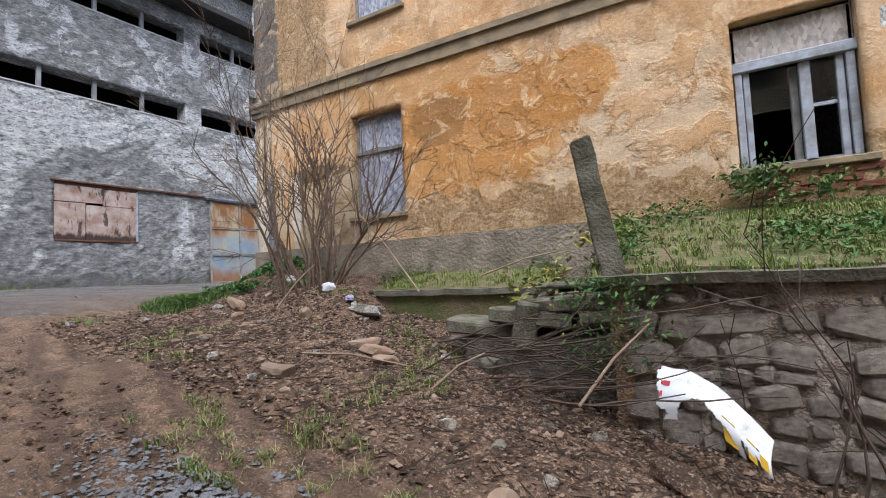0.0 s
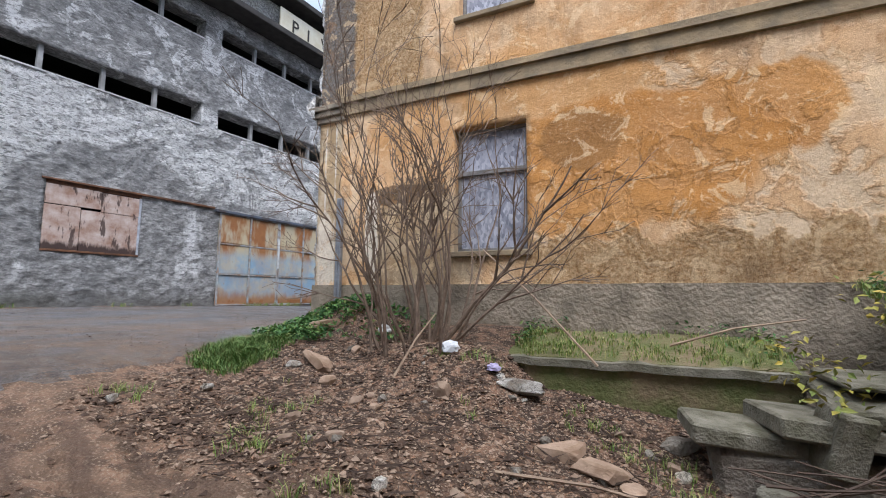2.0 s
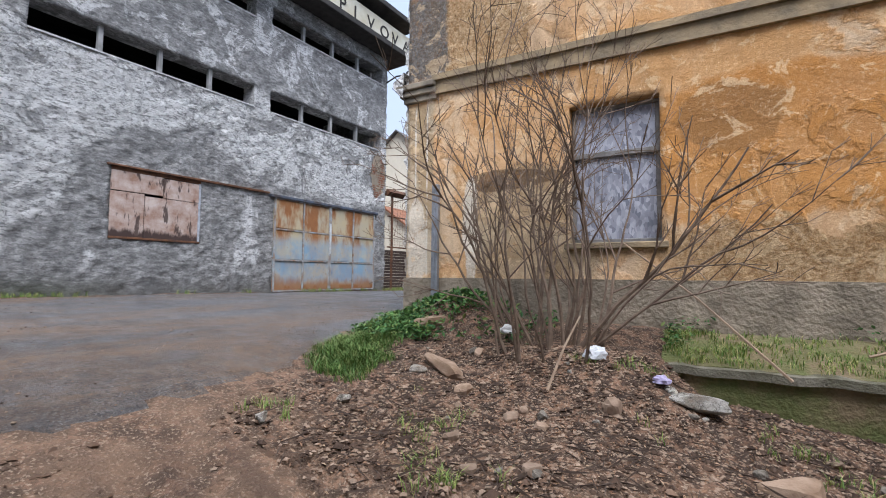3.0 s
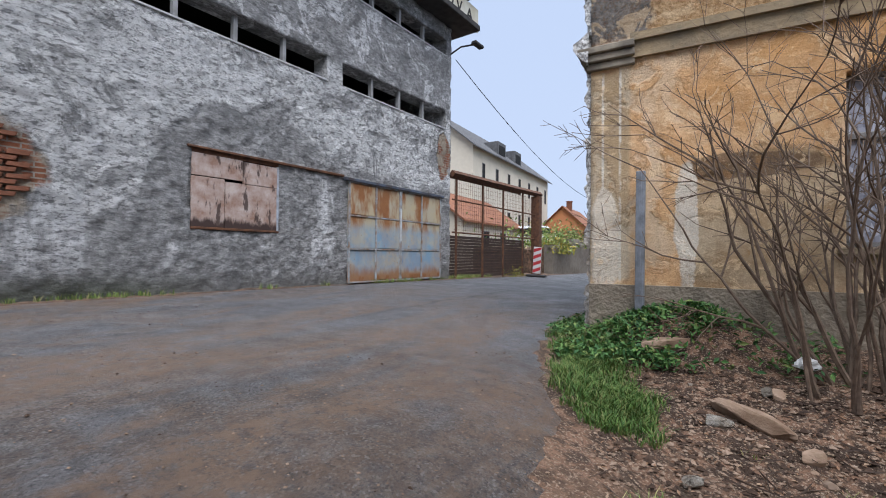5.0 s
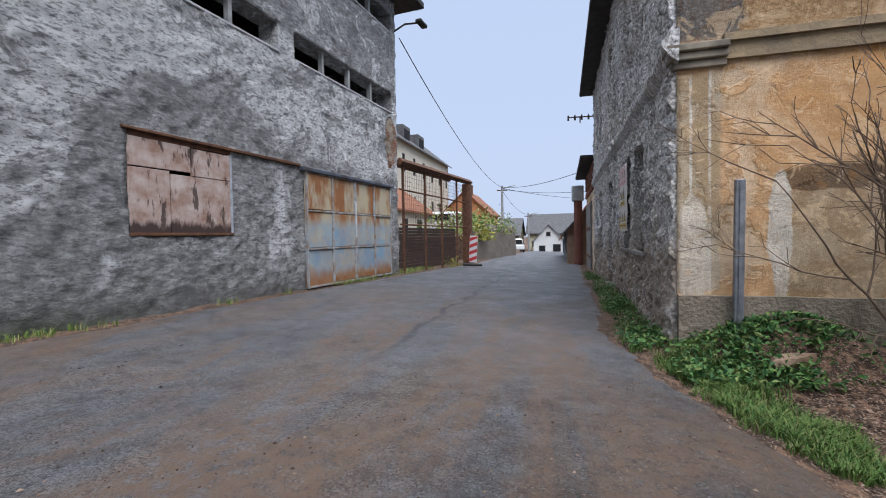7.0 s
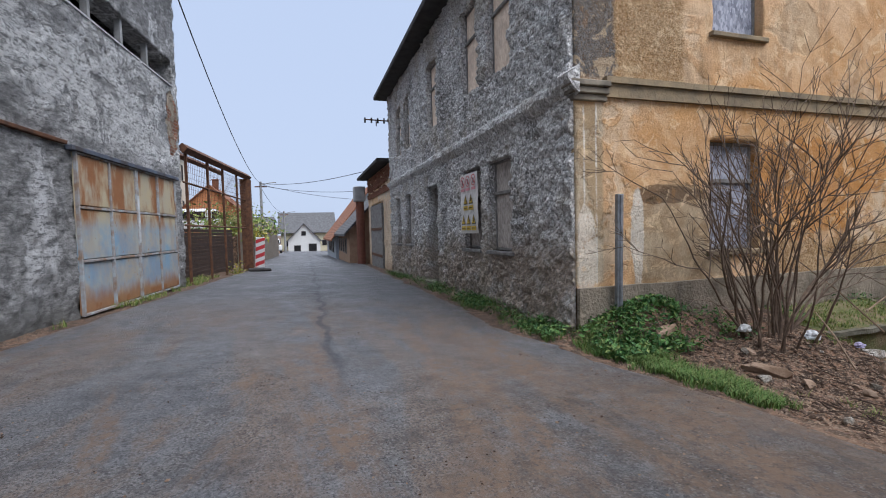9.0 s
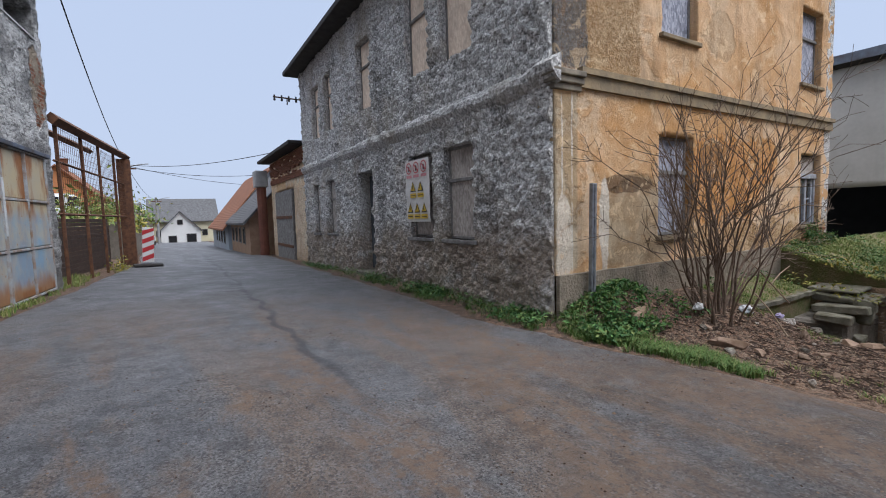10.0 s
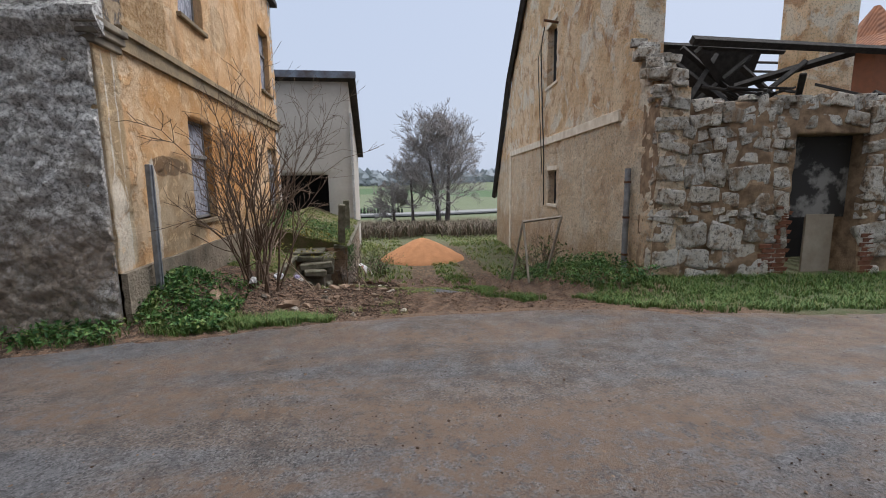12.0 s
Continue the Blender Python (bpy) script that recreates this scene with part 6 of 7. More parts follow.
def build_brush():
    r = random.Random(31)
    pile = thing("brush_pile", pose(0, 0, 0), "tangled pile of cut brown branches below the wall", "branches")
    for i in range(38):
        bm = bmesh.new()
        p = Vector((r.uniform(-2.4, -1.3), r.uniform(2.7, 3.25), r.uniform(-0.55, -0.18)))
        d = Vector((r.uniform(0.5, 1.0), r.uniform(-0.25, 0.2), r.uniform(-0.18, 0.22))).normalized()
        grow(bm, p, d, r.uniform(0.6, 1.35), r.uniform(0.004, 0.011), r, 1, 0.10, (0, 3), 0.0, 5, 0.003, (0.25, 0.5), (0.3, 0.7))
        part("branch", bm, M_DEADTWIG, pile)
    for x, y, h in ((0.15, 2.85, 0.8), (0.35, 2.8, 1.15), (0.6, 2.9, 0.75), (-0.2, 2.95, 0.6), (0.05, 2.9, 0.55), (0.75, 2.75, 0.9)):
        bm = bmesh.new()
        grow(bm, (x, y, -1.2), Vector((r.uniform(-0.2, 0.3), -0.05, 1)).normalized(), h + 0.3, 0.011, r, 2, 0.1, (1, 4), 0.1, 5, 0.003)
        o = part("sapling", bm, M_DEADTWIG)
        tagged(o, "thin bare dark sapling before the stone wall", "plant", "saplings by the stone wall")
    for i, (p, q) in enumerate((((-1.15, 2.6, -0.52), (-0.75, 2.95, -0.05)), ((-3.15, 4.0, 0.15), (-4.3, 4.4, 1.2)), ((-2.2, 2.6, -0.5), (-1.9, 2.9, -0.28)), ((-4.75, 3.4, 0.02), (-4.6, 3.9, 0.55)), ((-2.6, 4.5, 0.3), (-1.6, 4.6, 0.55)), ((-1.5, 3.5, 0.12), (-0.9, 3.1, 0.1)), ((-3.6, 2.7, -0.32), (-2.5, 2.75, -0.38)))):
        mid = (Vector(p) + Vector(q)) / 2 + Vector((0, 0, 0.04))
        o = part("stick", tube([p, mid, q], 0.012, 5, None, 0.007), plain("barkless_stick", (0.36, 0.27, 0.19), (0.24, 0.17, 0.12), 9, 0.8))
        tagged(o, "pale barkless stick lying on the bank", "stick", "pale sticks")


build_brush()


# ---- litter, gravel, grass ----
def patchy(x, y, s=1.3, lo=-0.1, hi=0.35):
    return sm(lo, hi, fbm(x * s, y * s, 12, 3))


def on_bank(x, y):
    e = right_edge(y)
    return (x > e + 0.1) * sm(1.3, 2.3, y) * (1 - 0.6 * sm(-5.5, -6.6, x))


pebbles("dark_clods", spots(3600, -6.8, 1.0, 1.6, 4.2, lambda x, y: yard_z(x, y) + 0.004, on_bank, 243), plain("damp_earth_clod", (0.09, 0.056, 0.038), (0.045, 0.028, 0.02), 9, 0.95), "dark damp clods of earth on the bank", (0.01, 0.034), 244)
leaves("leaf_litter", spots(8500, -6.8, 1.5, 1.4, 4.2, lambda x, y: yard_z(x, y) + 0.012, on_bank, 41), M_DRY, "brown dead leaves and chips littering the bank", (0.006, 0.02), 42)
pebbles("rubble", spots(8500, -6.8, 1.0, 1.0, 4.2, lambda x, y: yard_z(x, y) + 0.004, on_bank, 43), M_PEBBLE, "pale rubble chips and pebbles in the earth", (0.006, 0.024), 44)
pebbles("clods", spots(3500, -7.0, 2.0, -1.2, 2.4, lambda x, y: yard_z(x, y), lambda x, y: float(x > right_edge(y)), 45), plain("earth_clod", (0.14, 0.085, 0.055), (0.08, 0.05, 0.035), 9, 0.95), "brown clods of earth on the track", (0.008, 0.03), 46)
pebbles("gravel", spots(3500, -3.6, -1.2, 0.2, 1.5, lambda x, y: yard_z(x, y) + 0.003, lambda x, y: math.exp(-(((x + 2.3) / 0.6) ** 2 + ((y - 0.95) / 0.35) ** 2)), 47), M_GRAVEL, "grey gravel patch in the mud", (0.008, 0.022), 48)
pebbles("road_grit", spots(2600, -13.5, -6.6, -3.0, 9.0, lambda x, y: land(x, y) + 0.016, lambda x, y: 0.25 + sm(-9.0, -7.0, x), 49), M_PEBBLE, "loose grit and crumbs strewn on the asphalt", (0.004, 0.012), 50)
pebbles("road_crumbs", spots(800, -13.0, -6.8, -3.0, 7.0, lambda x, y: land(x, y) + 0.016, lambda x, y: 0.15 + patchy(x, y, 0.7, 0.0, 0.4), 149), plain("trodden_mud", (0.075, 0.046, 0.03), (0.04, 0.026, 0.018), 9, 0.95), "dark mud crumbs strewn on the asphalt", (0.004, 0.012), 150)


def twig_litter():
    r = random.Random(51)
    verts, faces = [], []
    for x, y, z in spots(1800, -6.6, 0.8, 1.6, 4.1, lambda x, y: yard_z(x, y) + 0.015, on_bank, 52):
        a, l, w = r.uniform(0, math.pi), r.uniform(0.04, 0.16), r.uniform(0.0015, 0.004)
        dx, dy, dz = math.cos(a) * l, math.sin(a) * l, r.uniform(-0.02, 0.04)
        n = len(verts)
        verts += [(x - dx, y - dy, z), (x + dy / l * w, y - dx / l * w, z + w), (x - dy / l * w, y + dx / l * w, z + w), (x + dx, y + dy, z + dz)]
        faces += [(n, n + 1, n + 2), (n + 1, n + 3, n + 2), (n, n + 2, n + 3), (n, n + 3, n + 1)]
    scatter_mesh("twig_litter", verts, faces, M_DEADTWIG, "thin brown twigs scattered on the bank", "twigs")


twig_litter()


def verge_spots(n, seed):
    """Foot of the street wall and the corner."""
    return spots(n, -7.75, -7.18, 5.0, 17.0, lambda x, y: land(x, y), lambda x, y: (1 - sm(-7.45, -7.7, x)) * (0.25 + patchy(x, y, 0.8)) * (1 - 0.75 * sm(7, 12, y)), seed)


blades("verge_grass", verge_spots(420, 61), M_LUSH, "green grass along the foot of the street wall", (0.03, 0.09), 0.004, 1.0, 62, 9)
leaves("verge_weeds", [(x, y, z + random.Random(i).uniform(0.02, 0.13)) for i, (x, y, z) in enumerate(verge_spots(2600, 63))], M_WEED, "low green weeds along the street wall", (0.018, 0.04), 64, 0.6, "weeds")
corner = lambda x, y: math.exp(-(((x + 6.75 - (4.4 - y) * 0.25) / 0.42) ** 2 + ((y - 4.0) / 0.85) ** 2)) * 1.2
blades("corner_grass", spots(1300, -7.4, -5.6, 2.9, 5.0, yard_z, lambda x, y: corner(x, y) * (x > right_edge(y) - 0.05) * (1 - sm(0.3, 0.8, x - right_edge(y))) * (0.2 + patchy(x, y, 1.6, -0.2, 0.3)), 65), M_LUSH, "bright green grass tufts at the house corner", (0.03, 0.1), 0.004, 1.1, 66, 10)
leaves("corner_weeds", [(x, y, z + random.Random(i).uniform(0.02, 0.13)) for i, (x, y, z) in enumerate(spots(3000, -7.3, -5.0, 4.1, 5.0, yard_z, lambda x, y: (0.15 + corner(x, y) + math.exp(-((x + 6.4) / 0.6) ** 2) * sm(4.3, 4.8, y)) * (0.3 + patchy(x, y, 2.0)), 67))], M_WEED, "dark green nettles and weeds round the steel post", (0.02, 0.045), 68, 0.6, "weeds")
blades("bank_grass", spots(170, -6.5, -1.5, 1.2, 4.0, yard_z, lambda x, y: patchy(x, y, 1.0, 0.2, 0.5) * (x > right_edge(y) + 0.2), 69), M_GRASS, "scattered grass tufts on the bank", (0.02, 0.08), 0.003, 1.2, 70, 12)
blades("gravel_grass", spots(300, -3.6, -1.2, 0.3, 1.7, yard_z, lambda x, y: patchy(x, y, 1.6, 0.0, 0.4), 71), M_GRASS, "short grass growing through the gravel", (0.02, 0.06), 0.004, 0.9, 72, 10)
blades("terrace_grass", spots(2600, -4.0, 6.5, 3.1, 5.05, terrace_z, lambda x, y: (0.35 + patchy(x, y, 0.9)) * ((y > 4.25 and x < -1.75) or x > -1.15) * (0.25 + 0.75 * (x < 3)), 73), M_GRASS, "mixed green and straw grass on the terrace", (0.015, 0.06), 0.0035, 1.2, 74, 11)
leaves("terrace_weeds", [(x, y, z + random.Random(i).uniform(0.02, 0.16)) for i, (x, y, z) in enumerate(spots(3600, -4.0, 3.0, 3.15, 5.0, terrace_z, lambda x, y: ((y > 4.25 and x < -1.75) or x > -1.15) * (patchy(x, y, 1.2, 0.0, 0.4) + 0.5 * math.exp(-((x + 1.2) / 0.5) ** 2)), 75))], M_WEED, "leafy green weeds on the terrace", (0.014, 0.034), 76, 0.5, "weeds")
leaves("ivy", [(x, 3.06 - abs(random.Random(i).gauss(0, 0.08)), 0.25 - (x * x * 0 + random.Random(i + 9000).uniform(0, 0.75) ** 1.6)) for i, (x, _, _) in enumerate(spots(600, -1.35, -0.3, 0, 1, lambda x, y: 0, lambda x, y: math.exp(-((x + 1.05) / 0.28) ** 2) , 77))], M_WEED, "dark ivy hanging beside the leaning post", (0.013, 0.03), 78, 0.9, "ivy")
leaves("yellow_weeds", [(x, y, terrace_z(x, y) + random.Random(i).uniform(0.03, 0.22)) for i, (x, y, _) in enumerate(spots(260, -2.0, -0.9, 3.3, 4.6, lambda x, y: 0, None, 79))], M_YELLEAF, "yellowing bramble leaves by the steps", (0.025, 0.05), 80, 0.5, "weeds")
for cx, cz, n, sd in ((0.14, 1.1, 420, 81), (0.68, 1.0, 110, 82), (1.2, 0.95, 160, 83)):
    rr = random.Random(sd)
    leaves("wall_plant", [(cx + rr.gauss(0, 0.14 if n > 200 else 0.08), HY - 0.12 - abs(rr.gauss(0, 0.07)), cz + rr.gauss(0, 0.1 if n > 200 else 0.06)) for _ in range(n)], M_WEED, "green weed rooted in the wall below the window", (0.018, 0.042), sd, 0.8, "plant")
ruin_v = lambda x, y: (0.55 + patchy(x, y, 1.0)) * (x > right_edge(y) - 0.05)
blades("ruin_grass", spots(3800, -8.4, -1.0, -7.2, -0.9, lambda x, y: land(x, y), lambda x, y: ruin_v(x, y) * ((y < -2.29 - 0.12 * (x + 5.46) and x < -5.46 + 0.12 * (y + 2.29)) or (x > -5.7 and -2.6 < y < -1.55 - 0.05 * (x + 5.46)) or (x < -5.2 and -2.5 < y < -1.0)), 84), M_LUSH, "long green grass along the foot of the ruin", (0.03, 0.1), 0.0045, 1.2, 85, 10)
leaves("ruin_weeds", [(x, y, z + random.Random(i).uniform(0.03, 0.28)) for i, (x, y, z) in enumerate(spots(3600, -5.8, 1.5, -2.9, -1.5, lambda x, y: land(x, y), lambda x, y: (0.3 + patchy(x, y, 1.4)) * (y > -2.4 - 0.12 * (x + 5.46)), 86))], M_WEED, "dark weeds along the tan gable wall", (0.02, 0.05), 87, 0.6, "weeds")
blades("meadow_grass", spots(5200, 0.5, 24, -6, 9, lambda x, y: land(x, y), lambda x, y: (0.25 + patchy(x, y, 0.5)) * sm(0.25, 0.6, abs(abs(y + 0.2) - 0.9)) * (1 - 0.6 * sm(8, 20, x)), 88), M_GRASS, "rough meadow grass beyond the yard", (0.05, 0.16), 0.009, 1.0, 89, 6)
blades("track_grass", spots(700, -5.5, 4, -0.7, 0.6, lambda x, y: land(x, y), lambda x, y: patchy(x, y, 1.1, -0.1, 0.3) * math.exp(-((y + 0.2) / 0.3) ** 2), 90), M_LUSH, "green grass strip between the wheel tracks", (0.03, 0.1), 0.005, 0.8, 91, 9)
blades("barn_grass", spots(260, -14.6, -13.2, 0.0, 16.5, lambda x, y: land(x, y) + 0.01, lambda x, y: (abs(x - (-14.2 + 0.097 * (y - 5.7)) - 0.12) < 0.14) * patchy(x, y, 0.6, -0.1, 0.4) + (y > 13.4 and x > -13.9 + 0.0) * 0.8, 92), M_GRASS, "thin grass along the foot of the barn", (0.03, 0.12), 0.005, 0.8, 93, 9)


# ---- dry bushes beside the track ----
def dry_shrub(x, y, h, n, seed, label):
    r = random.Random(seed)
    sh = thing("shrub", pose(x, y, land(x, y) - 0.03), label, "shrub", "dark shrubs beside the track")
    bm = bmesh.new()
    for _ in range(n):
        d = Vector((r.gauss(0, 0.35), r.gauss(0, 0.35), 1)).normalized()
        grow(bm, (r.gauss(0, 0.12), r.gauss(0, 0.12), 0), d, h * r.uniform(0.6, 1), 0.01, r, 2, 0.13, (2, 4), 0.1, 4, 0.003)
    part("branchwork", bm, M_DEADTWIG, sh)
    ls = [(r.gauss(0, 0.28), r.gauss(0, 0.28), r.uniform(0.1, h)) for _ in range(int(260 * h))]
    o = leaves("foliage", ls, M_WEED, "sparse dark leaves", (0.02, 0.05), seed + 1, 0.8)
    o.parent = sh
    del o["category"]
    return sh


dry_shrub(2.5, 2.2, 0.8, 12, 101, "sparse green-brown shrub below the retaining wall")
dry_shrub(3.2, 2.3, 0.7, 9, 102, "low straggly shrub below the retaining wall")
dry_shrub(-1.2, -2.1, 0.9, 16, 103, "dark withered shrub against the tan gable")
dry_shrub(0.6, -2.2, 1.0, 16, 104, "dark withered shrub against the tan gable")


# ---- sand heap and open country to the east ----
def build_east():
    bm = bmesh.new()
    n, m = 44, 16
    rings = []
    for j in range(m + 1):
        t = j / m
        ring = []
        for i in range(n):
            a = math.tau * i / n
            rad = 1.75 * t * (1 + 0.06 * fbm(math.cos(a), math.sin(a), 2, 3))
            z = 1.02 * (1 - t) ** 0.9 - 0.10 * (1 - t) ** 6 + 0.02 * fbm(rad * math.cos(a) * 4, rad * math.sin(a) * 4, 1, 3) - 0.05 * (j == m)
            ring.append(bm.verts.new((rad * math.cos(a), rad * math.sin(a) * 1.05, z)))
        rings.append(ring)
    for j in range(m):
        for i in range(n):
            bm.faces.new((rings[j][i], rings[j + 1][i], rings[j + 1][(i + 1) % n], rings[j][(i + 1) % n]))
    bmesh.ops.remove_doubles(bm, verts=bm.verts, dist=0.001)
    ob = part("sand_pile", bm, plain("orange_sand", (0.52, 0.25, 0.12), (0.42, 0.2, 0.095), 3, 0.95, 0, 0.7, 0.03), smooth=True)
    ob.matrix_world = pose(6.3, 0.48, land(6.3, 0.48) - 0.02)
    tagged(ob, "cone-shaped heap of orange sand on the track", "sand pile")
    m_bark = plain("grey_tree_bark", (0.12, 0.1, 0.09), (0.07, 0.06, 0.055), 2, 0.9)
    # limbs and twigs: colour paled to carry the haze of distance
    m_fine = plain("haze_paled_twigs", (0.36, 0.33, 0.32), (0.28, 0.255, 0.245), 2, 0.9)
    r = random.Random(7)
    for x, y, h, trunks, spread_, lab in ((26, -3.3, 8.5, 2, 0.16, "tall bare lime tree with twin trunks"), (25.5, -0.6, 5.4, 1, 0.5, "smaller bare tree with crooked limbs"), (27.5, 0.9, 3.6, 1, 0.7, "low bare fruit tree")):
        tr = thing("tree", pose(x, y, land(x, y) - 0.1), lab, "tree")
        for k in range(trunks):
            o = (k - (trunks - 1) / 2) * 0.55
            bm = bmesh.new()
            d = Vector((0.0, 0.05 * (1 if k else -1) + r.gauss(0, 0.04), 1)).normalized()
            pts = [Vector((0, o, 0))]
            for s in range(10):
                d = (d + Vector((r.gauss(0, 0.05), r.gauss(0, 0.05), 0.03))).normalized()
                pts.append(pts[-1] + d * h / 10.5)
            tube(pts, 0.26 if h > 8 else 0.17, 8, bm, 0.03)
            part("trunk", bm, m_bark, tr)
            for q in range(26 if trunks > 1 else 20):
                i = r.randint(2 if h > 8 else 3, 10)
                a = r.uniform(0, math.tau)
                t = (r.uniform(0.4, 1.05) if h > 8 else r.uniform(0.5, 1.3))
                dd = Vector((math.cos(a) * math.sin(t), math.sin(a) * math.sin(t), math.cos(t)))
                bm = bmesh.new()
                grow(bm, pts[i], dd, h * (0.46 - 0.03 * i) * r.uniform(0.8, 1.15) + 0.3, 0.06 * (1.2 - i / 10), r, 3, 0.12, (4, 7), 0.2, 3, 0.012, (0.42, 0.7), (0.3, 0.75))
                part("limb", bm, m_fine, tr)
    # conifer hedge, pale lane, brambles
    r = random.Random(15)
    m_con = mat_leaf("conifer_green", (0.02, 0.035, 0.02), (0.03, 0.05, 0.025), (0.04, 0.05, 0.03))
    for i in range(22):
        y = 11 - i * 0.62
        x = 70 + r.uniform(-0.2, 0.2)
        h = r.uniform(1.2, 1.6)
        c = thing("conifer", pose(x, y, land(x, y)), "small dark clipped conifer in a row", "tree", "row of conifers")
        vs, fs = [], []
        for q in range(90):
            z = r.uniform(0.0, 1)
            a, rad = r.uniform(0, math.tau), 0.26 * (1 - z) ** 0.6 + 0.02
            px, py, pz, s = rad * math.cos(a), rad * math.sin(a), z * h, 0.16
            n0 = len(vs)
            vs += [(px, py, pz + s), (px - 0.08, py + 0.08, pz - s * 0.5), (px + 0.08, py - 0.08, pz - s * 0.5)]
            fs.append((n0, n0 + 1, n0 + 2))
        rigid("crown", vs, fs, m_con, c)
        part("trunk", tube([(0, 0, -0.2), (0, 0, h * 0.8)], 0.05, 5), m_bark, c)
    ys = [18 - i * 1.5 for i in range(34)]
    vs, fs = [], []
    for i, y in enumerate(ys):
        x = 66 + 6 * sm(-2, -30, y)
        vs += [(x, y, land(x, y) + 0.25), (x + 0.1, y, land(x, y) + 0.5), (x + 5, y, land(x + 5, y) + 0.55)]
        if i:
            fs += [(3 * i - 3, 3 * i, 3 * i + 1, 3 * i - 2), (3 * i - 2, 3 * i + 1, 3 * i + 2, 3 * i - 1)]
    tagged(rigid("road_lane", vs, fs, plain("pale_lane", (0.22, 0.22, 0.22), (0.18, 0.18, 0.18), 1, 0.8)), "pale country lane beyond the meadow", "road", kind="structure")
    sp = spots(3800, 11, 30, -12, 6, lambda x, y: land(x, y) + 0.15, lambda x, y: sm(14, 19, x) * (1 - sm(26, 30, x)) * patchy(x, y, 0.35, -0.25, 0.2), 16)
    rr = random.Random(17)
    blades("brambles", sp, mat_leaf("withered_brambles", (0.10, 0.07, 0.05), (0.16, 0.12, 0.08), (0.07, 0.08, 0.04)), "brown withered brambles under the trees", (0.3, 0.95), 0.02, 0.9, 18, 6, "brambles")
    # far woods: distance haze is painted into their pale blue-grey leaf colours
    r = random.Random(19)
    vs, fs = [], []
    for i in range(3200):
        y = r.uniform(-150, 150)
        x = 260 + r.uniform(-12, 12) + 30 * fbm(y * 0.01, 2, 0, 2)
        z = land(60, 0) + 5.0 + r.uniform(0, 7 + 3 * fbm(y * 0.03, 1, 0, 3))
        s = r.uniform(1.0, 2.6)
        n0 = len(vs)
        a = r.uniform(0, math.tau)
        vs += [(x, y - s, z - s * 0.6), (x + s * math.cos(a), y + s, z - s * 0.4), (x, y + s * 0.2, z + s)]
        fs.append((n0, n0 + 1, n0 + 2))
    tagged(rigid("far_woods", vs, fs, mat_leaf("haze_tinted_woods", (0.34, 0.37, 0.4), (0.4, 0.43, 0.46), (0.3, 0.33, 0.36))), "leafless woods on the far rise, with haze in their pale grey colour", "woods", kind="stuff")


build_east()


